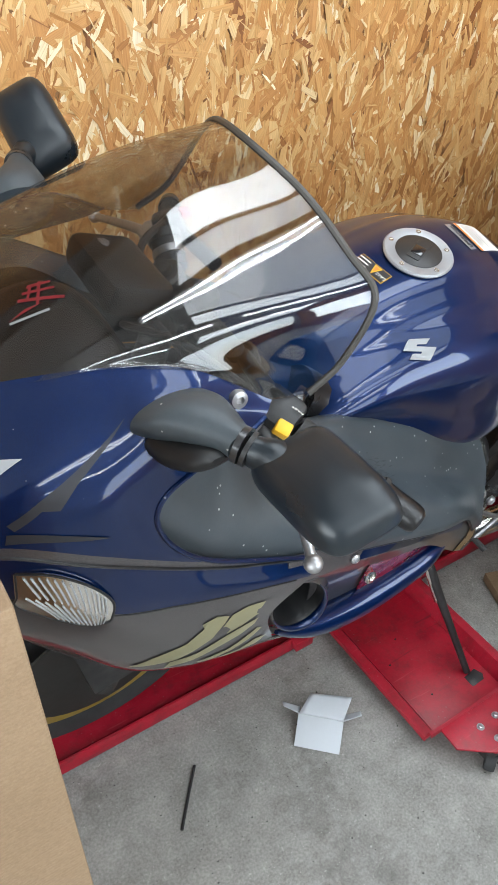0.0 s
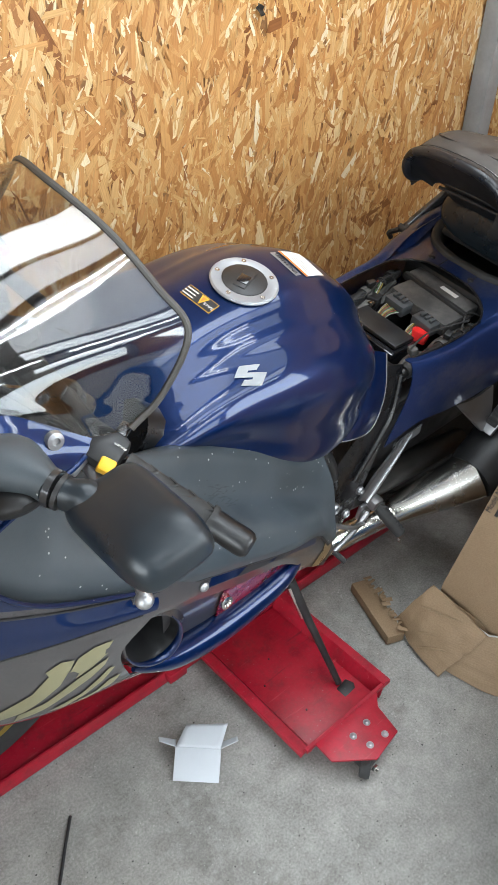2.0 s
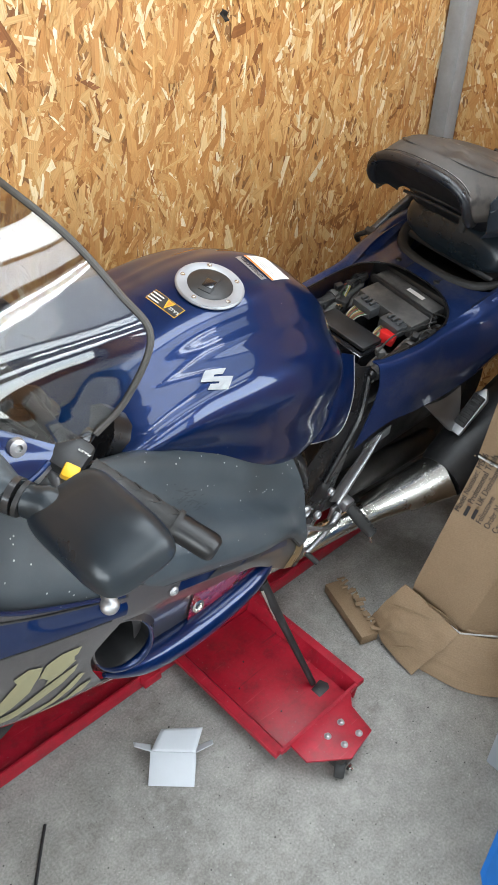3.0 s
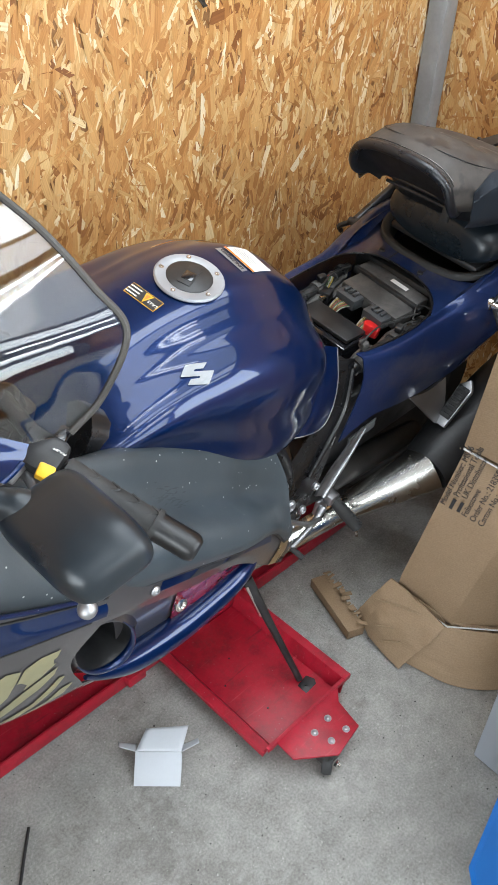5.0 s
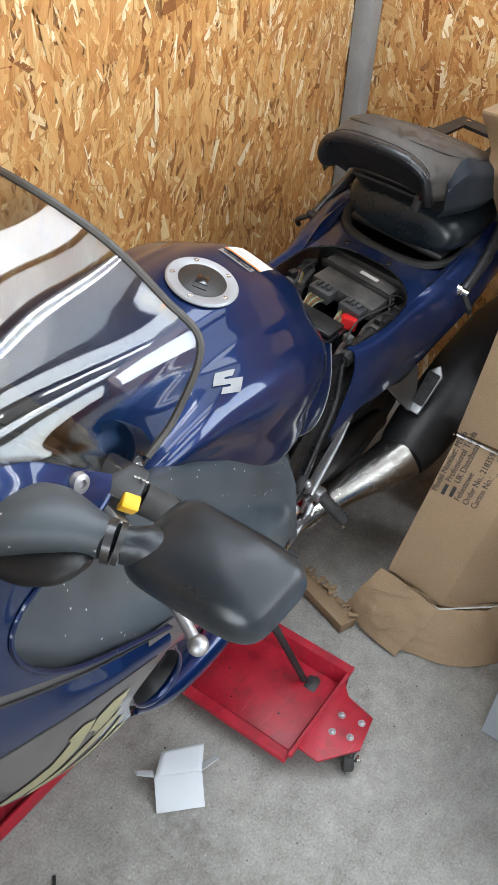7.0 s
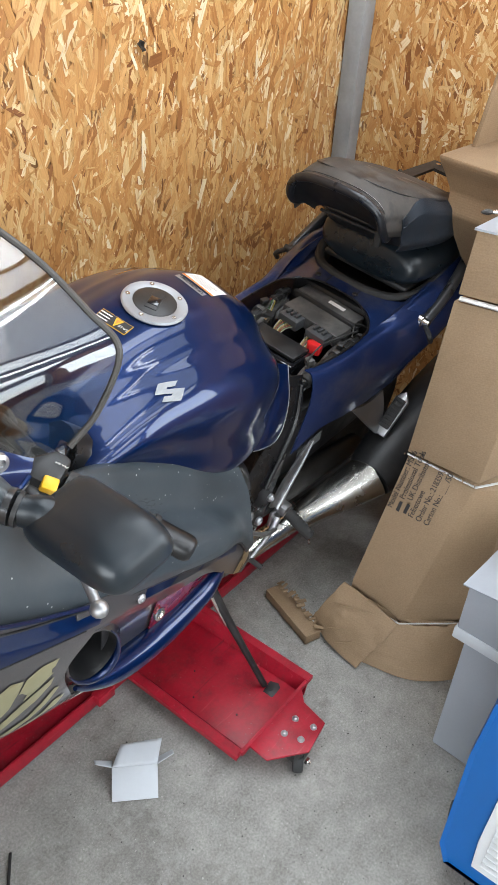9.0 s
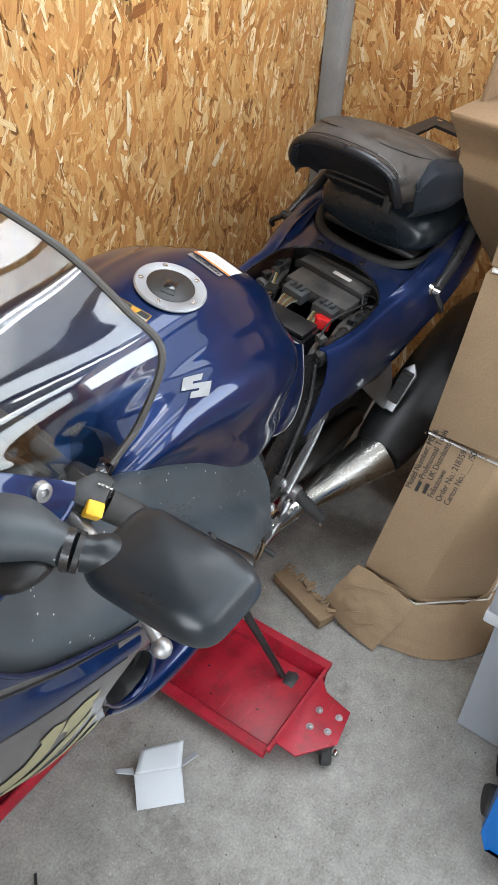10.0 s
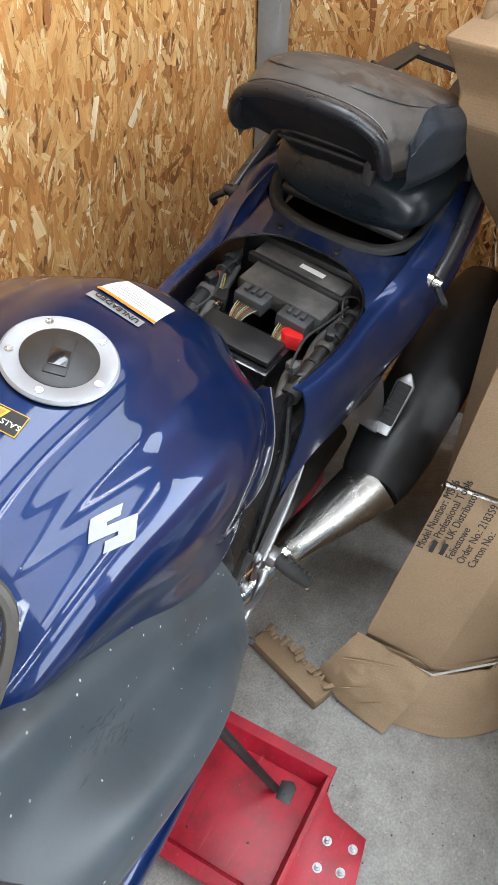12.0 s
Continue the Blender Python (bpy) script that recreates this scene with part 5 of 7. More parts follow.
for flip in (1, -1):
    part("tail_shoulder", patch([[(1.34, -0.138, 0.796), (1.46, -0.152, 0.845), (1.58, -0.161, 0.884), (1.72, -0.146, 0.912)], [(1.34, -0.158, 0.808), (1.46, -0.18, 0.856), (1.58, -0.186, 0.88), (1.72, -0.165, 0.909)], [(1.34, -0.178, 0.79), (1.46, -0.205, 0.838), (1.58, -0.212, 0.86), (1.72, -0.192, 0.888)]], 24, 10, 0.003, flip, lift=0.0005), DUSTY_LIGHTENED_BLUE, tail, "dark blue rounded tail shoulder")
rim = [(1.06, -0.135, 0.779), (1.18, -0.146, 0.784), (1.27, -0.143, 0.795), (1.315, -0.125, 0.805), (1.348, -0.07, 0.819), (1.354, 0.0, 0.821), (1.348, 0.07, 0.819), (1.315, 0.125, 0.805), (1.27, 0.143, 0.795), (1.18, 0.146, 0.784), (1.06, 0.135, 0.779)]
part("bay_edging", tube(rim, 0.0026, 8), SATIN_BLACK, tail, "black rubber edging round the battery bay")
deck = part("tail_bridge", patch(DECK, 12, 36, 0.003), DUSTY_LIGHTENED_BLUE, tail, "dark blue bridge piece behind the battery bay")
edge = [(1.68, 0.155, 0.902), (1.57, 0.165, 0.878), (1.49, 0.158, 0.852), (1.425, 0.12, 0.838), (1.4, 0.06, 0.835), (1.396, 0.0, 0.834)]
edge = [Vector((u, -v, w)) for u, v, w in edge] + [Vector(p) for p in edge[-2::-1]]
centre = Vector((1.56, 0, 0.87))
lip = [[q + (q - centre) * 0.02 - Vector((0, 0, 0.006)), q + Vector((0, 0, 0.005)), q + (centre - q) * 0.12 - Vector((0, 0, 0.004)), q + (centre - q) * 0.2 - Vector((0, 0, 0.045))] for q in edge]
part("seat_seal", patch(lip, 12, 60, 0.004), RUBBER, tail, "black moulded lip in front of the pillion seat")
for v in (-0.06, 0.0575):
    part("deck_screw", spin([(0, 0), (0.008, 0), (0.007, 0.004), (0, 0.005)], Matrix.Translation((1.372, v + 0.018, 0.823)), 14), BLACK, tail)
    part("deck_seam", tube([(1.356, v * 0.75, 0.8218), (1.378, v * 0.75, 0.8262), (1.398, v * 0.75, 0.83)], 0.0012, 6), BLACK, tail)
part("bay_floor", block(0.36, 0.29, 0.012, 0.002, Matrix.Translation((1.2, 0, 0.65))), BLACK, tail)
part("tail_underside", block(0.42, 0.3, 0.09, 0.03, Matrix.Translation((1.6, 0, 0.7)) @ pose(0, 0, 0, 0, -8)), BLACK, tail)
part("bay_wall", block(0.05, 0.28, 0.14, 0.01, Matrix.Translation((1.39, 0, 0.66))), BLACK, tail)
part("undertray", block(0.34, 0.24, 0.09, 0.02, Matrix.Translation((1.22, 0, 0.56))), BLACK, tail)
for outline, mat, lift in (([(-0.025, -0.02), (0.03, 0.0), (0.03, 0.03), (-0.025, 0.03)], SILVER_DECAL, 0.0014), ([(-0.05, -0.012), (-0.03, -0.012), (-0.03, 0.02), (-0.05, 0.02)], RED_DECAL, 0.0016)):
    sticker(TAIL, (1.74, -0.2, 0.82), (-0.3, 0, -1), [(a * 0.8, b * 0.8) for a, b in outline], mat, tail, "model_mark", "silver and red printed mark", lift)

battery = part("battery", block(0.1, 0.16, 0.1, 0.004, Matrix.Translation((1.155, 0.015, 0.625)) @ pose(0, 0, 0, 0, -3)), GLOSS_BLACK, bike, "black battery")
part("battery_lid", block(0.07, 0.15, 0.01, 0.003, Matrix.Translation((1.15, 0.018, 0.726))), BLACK, battery)
part("battery_cap", prism([(-0.016, -0.02), (0.014, -0.02), (0.018, 0.012), (0.004, 0.022), (-0.014, 0.014)], 0.028, Matrix.Translation((1.2, -0.058, 0.722)) @ pose(0, 0, 0, 0, 6, 20), 0.005), RED_CAP, battery, "bright red terminal cap")
part("terminal", block(0.014, 0.014, 0.012, 0.002, Matrix.Translation((1.19, 0.085, 0.735))), STEEL, battery)
ecu = group_part("control_unit", "black finned control unit with two plugs")
em = Matrix.Translation((1.29, -0.005, 0.74)) @ pose(0, 0, 0, 0, -6, -4)
part("unit_body", block(0.07, 0.175, 0.034, 0.004, em @ pose(-0.005, 0, 0)), DUSTY, ecu)
part("unit_cover", block(0.045, 0.19, 0.03, 0.005, em @ pose(0.055, 0.01, 0.012)), DUSTY, ecu)
part("unit_flange", block(0.012, 0.21, 0.02, 0.003, em @ pose(0.028, 0.004, 0.022)), BLACK, ecu)
part("unit_label", block(0.012, 0.05, 0.001, 0, em @ pose(0.055, -0.01, 0.0425), seg=1), PAPER, ecu, "white printed label")
wire_mats = [surface("wire_" + nm, col, 0.4, var=0.1, bumps=0) for nm, col in (("yellow", (0.38, 0.3, 0.06)), ("red", (0.32, 0.06, 0.04)), ("white", (0.36, 0.35, 0.32)), ("brown", (0.13, 0.08, 0.04)), ("green", (0.07, 0.17, 0.06)))]
for py in (0.043, -0.045):
    plug = part("plug", block(0.036, 0.06, 0.028, 0.003, em @ pose(-0.056, py, 0.003)), PLUG, ecu)
    for q in (-0.014, 0, 0.014):
        part("plug_rib", block(0.018, 0.008, 0.007, 0.001, em @ pose(-0.052, py + q, 0.031)), PLUG, plug)
    for k in range(11):
        a = em @ Vector((-0.07, py + (k - 5) * 0.0042, 0.014))
        c = em @ Vector((-0.118, py + (k - 5) * 0.0014 + 0.006, -0.02))
        part("wire", tube([a, (a + c) / 2 + Vector((-0.004, 0, 0.012)), c], 0.0011, 5), wire_mats[(k * 7 + 2) % 5], plug)
for side in (-1, 1):
    line = [Vector((1.05, side * 0.115, 0.705)), Vector((1.15, side * 0.118, 0.735)), Vector((1.25, side * 0.122, 0.752)), Vector((1.33, side * 0.128, 0.762))]
    rail_tube = part("subframe_tube", tube(line, [0.011, 0.014, 0.012, 0.011], 12), BLACK, bike, "dusty dark subframe tube")
    for k in range(7):
        a, b = spline(line, 0.12 + 0.12 * k), spline(line, 0.12 + 0.12 * k + (0.05 if k % 3 == 0 else 0.015))
        part("hose_band", tube([a, b], 0.0175 if k % 3 == 0 else 0.0155, 14), DUSTY if k % 2 else RUBBER, rail_tube)
    part("clip", block(0.018, 0.022, 0.02, 0.004, Matrix.Translation((1.12, side * 0.1, 0.742)) @ pose(0, 0, 0, 0, -12, 20 * side)), DUSTY, bike)
    part("clip", block(0.022, 0.016, 0.014, 0.003, Matrix.Translation((1.215, side * 0.118, 0.765)) @ pose(0, 0, 0, 0, -8, -15 * side)), BLACK, bike)
    part("thin_cable", tube([(1.1, side * 0.1, 0.76), (1.17, side * 0.09, 0.772), (1.23, side * 0.105, 0.782), (1.3, side * 0.112, 0.778)], 0.0024, 6), RUBBER, bike)
    part("harness", tube([(1.06, side * 0.09, 0.69), (1.16, side * 0.105, 0.715), (1.22, side * 0.1, 0.74), (1.3, side * 0.11, 0.755)], [0.008, 0.011, 0.009, 0.006], 10), DUSTY, bike)
    part("harness", tube([(1.04, side * 0.12, 0.68), (1.09, side * 0.1, 0.72), (1.16, side * 0.085, 0.715), (1.21, side * 0.095, 0.7)], [0.006, 0.008, 0.007, 0.005], 10), DUSTY, bike)
part("relay", block(0.035, 0.035, 0.03, 0.004, Matrix.Translation((1.215, 0.1, 0.72)) @ pose(0, 0, 0, 0, 0, 20)), BLACK, bike, "black relay")
for k in range(4):
    part("relay_wire", tube([(1.225, 0.1 + 0.004 * k, 0.75), (1.245, 0.108 + 0.004 * k, 0.768), (1.24, 0.125 + 0.003 * k, 0.745)], 0.0016, 5), wire_mats[(k * 2) % 5], bike)
part("bay_hook", tube([(1.27, -0.115, 0.772), (1.3, -0.1, 0.79), (1.33, -0.115, 0.782), (1.33, -0.128, 0.765)], 0.002, 6), DARK_METAL, bike)
part("seat_lock_bolt", tube([(1.078, -0.095, 0.705), (1.095, -0.118, 0.696)], 0.008, 10), SILVER, bike)
part("lock_bracket", block(0.04, 0.035, 0.02, 0.004, Matrix.Translation((1.075, -0.08, 0.69))), DARK_METAL, bike)

for side in (-1, 1):
    can = group_part("silencer")
    p0, p1 = Vector((1.33, 0.274 * side, 0.388)), Vector((1.88, 0.3 * side, 0.62))
    d = (p1 - p0).normalized()
    m = frame_at(p0, Vector((0, 1, 0)).cross(d), (0, 1, 0))
    part("silencer_body", spin([(0.05, -0.01), (0.066, -0.012), (0.076, 0.02), (0.086, 0.1), (0.088, 0.32), (0.08, 0.5), (0.06, 0.585), (0.035, 0.6), (0.03, 0.58)], m, 40), BLACK, can, "matt black silencer body")
    part("silencer_cone", tube([(1.163, 0.185 * side, 0.27), (1.2, 0.205 * side, 0.296), (1.26, 0.237 * side, 0.338), (1.335, 0.275 * side, 0.389)], [0.042, 0.045, 0.054, 0.067], 28), STEEL, can, "polished steel cone")
    part("link_pipe", tube([(0.85, 0.11 * side, 0.19), (1.0, 0.135 * side, 0.2), (1.175, 0.191 * side, 0.277)], 0.031, 20), STEEL, can, "polished steel link pipe")
    rear_peg = group_part("pillion_footrest", "silver pillion footrest with ribbed black rubber")
    part("peg_hanger", patch([[(1.25, -0.19, 0.6), (1.31, -0.2, 0.6), (1.37, -0.205, 0.62)], [(1.3, -0.215, 0.55), (1.34, -0.22, 0.555), (1.375, -0.222, 0.57)], [(1.345, -0.238, 0.505), (1.36, -0.24, 0.505), (1.375, -0.238, 0.51)]], 12, 12, 0.008, -side), SILVER, rear_peg)
    pm = frame_at((1.365, 0.245 * side, 0.508), (0.62, 0, 0.78), (0, 1, 0))
    part("peg_body", prism([(-0.012, -0.016), (0.1, -0.02), (0.125, 0.0), (0.1, 0.02), (-0.012, 0.016)], 0.018, pm @ pose(0, 0, -0.008), 0.004), SILVER, rear_peg)
    rubber = part("peg_rubber", block(0.09, 0.03, 0.01, 0.003, pm @ pose(0.055, 0, 0.009)), RUBBER, rear_peg)
    for k in range(7):
        part("peg_rib", block(0.005, 0.026, 0.005, 0.001, pm @ pose(0.02 + 0.012 * k, 0, 0.0185)), RUBBER, rubber)
# Oversized black block, added to hide the wheel and keep this gap dark.
part("dark_filler_block", block(0.5, 0.05, 0.24, 0.03, Matrix.Translation((1.28, -0.09, 0.36)) @ pose(0, 0, 0, 0, -4)), BLACK, bike)
part("data_plate", block(0.1, 0.003, 0.032, 0, Matrix.Translation((1.17, -0.142, 0.478)) @ pose(0, 0, 0, 0, -10)), SILVER_DECAL, bike, "silver printed plate")

# ---- bars and mirrors ----
for side in (-1, 1):
    bars = group_part("handlebar")
    if side > 0:
        bars.location = (0.09, 0.0, -0.035)
    else:
        bars.location = (0, 0.018, -0.017)
    p0, p1 = Vector((0.25, side * 0.262, 1.022)), Vector((0.328, side * 0.408, 0.968))
    dirv = (p1 - p0).normalized()
    part("bar_tube", tube([(0.255, side * 0.12, 1.03), (0.25, side * 0.19, 1.03), p0], 0.012, 10), BLACK, bars)
    grip = part("grip", tube([p0, p0.lerp(p1, 0.35), p0.lerp(p1, 0.72)], [0.0185, 0.0175, 0.0175], 18), RUBBER, bars, "worn black rubber grip")
    for k in range(4):
        q = p0.lerp(p1, 0.12 + 0.16 * k)
        part("grip_ridge", tube([q + Vector((-0.012, 0, 0.0145)), q + dirv * 0.022 + Vector((0.004, 0, 0.018)), q + dirv * 0.004 + Vector((0.014, 0, 0.011))], 0.0018, 5), RUBBER, grip)
    part("grip_flange", tube([p0.lerp(p1, 0.7), p0.lerp(p1, 0.74)], 0.0215, 18), RUBBER, bars)
    part("bar_end", tube([p0.lerp(p1, 0.74), p0.lerp(p1, 0.85), p0.lerp(p1, 1.02), p0.lerp(p1, 1.07)], [0.019, 0.0185, 0.0185, 0.014], 20), SATIN_BLACK, bars, "satin black bar end weight")
    box_m = frame_at(p0 - dirv * 0.032, dirv, (-0.4, 0, 1)) if side < 0 else frame_at(p0 - dirv * 0.032, -dirv, (-0.4, 0, 1))
    sw = part("switch_box", block(0.055, 0.056, 0.05, 0.009, box_m @ pose(0, 0, -0.025)), BLACK, bars, "black switch housing")
    if side < 0:
        part("yellow_switch", block(0.018, 0.02, 0.02, 0.003, Matrix.Translation((0.222, -0.262, 1.032)) @ pose(0, 0, 0, 20, -25, 30)), YELLOW, sw, "yellow headlamp flasher button")
        part("rocker", block(0.024, 0.016, 0.012, 0.004, Matrix.Translation((0.262, -0.238, 1.05)) @ pose(0, 0, 0, 15, 0, 30)), GLOSS_BLACK, sw)
        lettering("lettering", "PASS", 0.0085, frame_at((0.25, -0.268, 1.053), (-0.35, 0.9, 0.15), (-0.8, -0.3, 0.5)), PAPER, sw)
    part("lever", tube([(0.215, side * 0.24, 1.02), (0.206, side * 0.31, 1.0), (0.19, side * 0.37, 0.984), (0.178, side * 0.408, 0.974)], [0.01, 0.009, 0.007, 0.007], 10), SILVER, bars, "silver hand lever")
    part("lever_clamp", prism([(-0.02, -0.016), (0.02, -0.018), (0.028, 0.004), (0.006, 0.018), (-0.018, 0.012)], 0.018, Matrix.Translation((0.2, side * 0.23, 1.03)) @ pose(0, 0, 0, 0, -20, 20), 0.004), SILVER, bars, "silver lever clamp")
    bm = bmesh.new()
    bmesh.ops.create_uvsphere(bm, u_segments=20, v_segments=14, radius=0.0115, matrix=Matrix.Translation((0.178, side * 0.41, 0.973)))
    part("lever_ball", bm, SILVER, bars)
    mir = group_part("mirror", "satin black mirror on a dark grey stalk")
    mir.location = (-0.012, 0, 0.003)
    if side > 0:
        mir.scale = (1, -1, 1)
    sec = []
    for c, hx, hz in (((0.094, -0.226, 1.088), 0.05, 0.03), ((0.1, -0.25, 1.1), 0.045, 0.029), ((0.11, -0.275, 1.106), 0.033, 0.024), ((0.121, -0.3, 1.106), 0.021, 0.02), ((0.127, -0.314, 1.105), 0.018, 0.019)):
        sec.append([(c[0] + hx * math.cos(a), c[1], c[2] + hz * math.sin(a)) for a in (2 * math.pi * i / 28 for i in range(28))])
    part("mirror_stalk", loft(sec), PLASTIC, mir, "dark grey plastic stalk")
    part("stalk_boot", loft([[(0.1 + k * 0.046 * math.cos(a), v, w + k * 0.026 * math.sin(a)) for a in (2 * math.pi * i / 24 for i in range(24))] for k, v, w in ((1.0, -0.238, 1.066), (0.9, -0.27, 1.072), (0.6, -0.3, 1.085), (0.2, -0.312, 1.093))]), DEEP, mir, "dark underside of the stalk")
    part("stalk_ring", tube([(0.125, -0.31, 1.105), (0.1285, -0.3165, 1.1048)], 0.0205, 24), RAIL, mir, "dull grey pivot ring")
    part("stalk_ring", tube([(0.1295, -0.3185, 1.1046), (0.132, -0.323, 1.104)], 0.0195, 24), BLACK, mir)
    part("stalk_neck", loft([[(c[0] + q * (0.55 * math.cos(a)) , c[1] + q * 0.45 * math.cos(a), c[2] + q * 0.9 * math.sin(a)) for a in (2 * math.pi * i / 24 for i in range(24))] for c, q in (((0.131, -0.322, 1.104), 0.021), ((0.138, -0.33, 1.102), 0.023), ((0.147, -0.341, 1.098), 0.029), ((0.158, -0.355, 1.092), 0.03))]), MIRROR_SHELL, mir)
    mm = frame_at((0.17, -0.397, 1.103), (-0.009, -0.987, 0.162), (0.946, 0.044, 0.321)) if side < 0 else frame_at((0.18, -0.385, 1.12), (-0.1, -0.85, 0.5), (0.946, 0.044, 0.321))
    rings = []
    for h, k in ((-0.017, 0.9), (-0.012, 0.985), (-0.003, 1.0), (0.008, 0.975), (0.019, 0.89), (0.028, 0.7), (0.032, 0.38)):
        ring = []
        for i in range(56):
            a = 2 * math.pi * i / 56
            c, s = math.cos(a), math.sin(a)
            x = 0.073 * k * math.copysign(abs(c) ** 0.4, c)
            y = (0.047 - 0.004 * c) * k * math.copysign(abs(s) ** 0.4, s)
            ring.append(mm @ Vector((x + 0.12 * y, y, h)))
        rings.append(ring)
    part("mirror_shell", loft(rings, smooth_n=5), MIRROR_SHELL, mir, "satin black mirror shell")
# ---- the two seats on the tail ----
hump = thing("pillion_seat", "smooth black pillion seat on the tail", "seat", BIKE @ pose(1.567, 0.0, 0.848))
part("seat_pan", block(0.3, 0.26, 0.02, 0.008, pose(0.05, 0, -0.012)), BLACK, hump)
part("cushion", loft([rounded(x, hy, hz, cz, 2.5, 36) for x, hy, hz, cz in ((-0.125, 0.09, 0.02, 0.045), (-0.115, 0.135, 0.045, 0.05), (-0.08, 0.158, 0.06, 0.058), (0.0, 0.165, 0.07, 0.062), (0.12, 0.16, 0.07, 0.07), (0.22, 0.12, 0.06, 0.075), (0.26, 0.06, 0.02, 0.08))]), MIRROR_SHELL, hump)
seat = thing("loose_seat", "dusty black vinyl motorcycle seat lying loose on the pillion seat", "seat", BIKE @ pose(1.43, 0.024, 0.985, -3, 0, 0))


def arch(x, half, height, base, drop, lean=0.0, inner=0.0, count=26):
    """One cross-section of the saddle: a skin that bends down at both sides, open below."""
    out = []
    for i in range(count + 1):
        a = -1 + 2 * i / count
        y = half * math.copysign(abs(math.sin(a * math.pi / 2)) ** 0.85, a)
        z = base + height * (1 - abs(a) ** 2.3) - drop * max(0, abs(a) - 0.85) / 0.15 * 0.4
        out.append((x + lean * a * a, y, z))
    return out


def skin(sections, mat, parent, name, thick, label=""):
    net = [[Vector(p) for p in s] for s in sections]
    bm = bmesh.new()
    n = (len(net) - 1) * 6
    cols = list(zip(*net))
    rows = [[bm.verts.new(spline(list(c), k / n)) for c in cols] for k in range(n + 1)]
    for a, b in zip(rows, rows[1:]):
        for i in range(len(cols) - 1):
            bm.faces.new((a[i], a[i + 1], b[i + 1], b[i]))
    bm.normal_update()
    ob = part(name, bm, mat, parent, label)
    md = ob.modifiers.new("thickness", "SOLIDIFY")
    md.thickness, md.offset = thick, -1 if ob.data.polygons[len(ob.data.polygons) // 2].normal.z > 0 else 1
    return ob


SADDLE = [arch(-0.186, 0.132, 0.072, 0.047, 0.01, 0.03), arch(-0.17, 0.137, 0.079, 0.045, 0.015, 0.03), arch(-0.12, 0.146, 0.098, 0.042, 0.02, 0.025), arch(-0.04, 0.163, 0.094, 0.044, 0.03, 0.01), arch(0.07, 0.18, 0.058, 0.046, 0.045), arch(0.15, 0.18, 0.036, 0.05, 0.045), arch(0.2, 0.16, 0.025, 0.05, 0.03, -0.03), arch(0.215, 0.12, 0.008, 0.05, 0.02, -0.04)]
inset = [(0.9, 4), (0.7, 5), (0.5, 5), (0.36, 6), (0.29, 8), (0.26, 10), (0.26, 16), (0.29, 18), (0.36, 20), (0.5, 21), (0.7, 21), (0.9, 22)]
part("panel_seam", tube([spline([Vector(r[k]) for r in SADDLE], s) + Vector((0, 0, 0.0006)) for s, k in inset], 0.0013, 6), BLACK, seat, "sewn outline of the sitting panel")
skin(SADDLE, VINYL, seat, "seat_cover", 0.008, "dusty black vinyl cover")
welt = [Vector(p) for p in arch(-0.186, 0.13, 0.07, 0.048, 0.01, 0.03)]
curl = [welt[0] + Vector((0.06, 0.012, -0.014)), welt[0] + Vector((0.022, 0.001, -0.012))] + welt[1:-1:3] + [welt[-1] + Vector((0.022, -0.001, -0.012)), welt[-1] + Vector((0.06, -0.012, -0.014))]
hollow = [[Vector((p.x + 0.004, p.y * 0.96, p.z - 0.006)), Vector((p.x + 0.04, p.y * 0.86, p.z * 0.7 - 0.004)), Vector((-0.09, p.y * 0.72, 0.012 + 0.3 * (p.z - 0.045)))] for p in welt[::2]]
part("seat_underside", patch(hollow, 10, 40, 0.002), DEEP, seat, "black hollow under the front edge")
part("front_roll", tube(curl, 0.0105, 14), EDGE_VINYL, seat, "shiny black rolled front edge")
for dx, dz in ((0.013, 0.0115), (0.026, 0.0075)):
    part("seat_seam", tube([Vector((p.x + dx, p.y, p.z + dz)) for p in welt[3:-3:2]], 0.0012, 5), BLACK, seat)
part("stitching", tube([Vector((p.x + 0.018, p.y, p.z + 0.0103)) for p in welt[4:-4:2]], 0.0006, 5), STRAP, seat, "pale stitching")
for side in (-1, 1):
    rise = (2, 5, 6, 6, 6) if side < 0 else (1, 2, 3, 3, 3)
    flank = [[tuple(Vector(r[round(k * (1 - j / 3)) if side < 0 else 26 - round(k * (1 - j / 3))]) + Vector((0, 0.0035 * side, 0.001))) for r, k in zip(SADDLE[2:7], rise)] for j in range(4)]
    flank.append([(x, y + 0.004 * side, z - 0.022) for x, y, z in flank[-1]])
    flank.append([(x, y - 0.008 * side, z - 0.018) for x, y, z in flank[-1]])
    part("side_skirt", patch(flank, 24, 24, 0.002), SKIRT, seat, "blue-black grained side skirt")
levels = []
for z, cx, hx, hy in ((0.075, 0.04, 0.15, 0.112), (0.04, 0.045, 0.142, 0.115), (0.01, 0.06, 0.125, 0.12), (-0.03, 0.09, 0.11, 0.128)):
    levels.append([(cx + hx * math.copysign(abs(math.cos(a)) ** 0.6, math.cos(a)), hy * math.copysign(abs(math.sin(a)) ** 0.6, math.sin(a)), z) for a in (2 * math.pi * k / 40 for k in range(40))])
base = part("seat_base", loft(levels, smooth_n=5), DEEP, seat, "black plastic seat base")
for k in range(3):
    part("base_rib", tube([(-0.098 + 0.012 * k, -0.085, 0.046 - 0.018 * k), (-0.1 + 0.012 * k, 0, 0.048 - 0.018 * k), (-0.098 + 0.012 * k, 0.085, 0.046 - 0.018 * k)], 0.004, 8), BLACK, base)
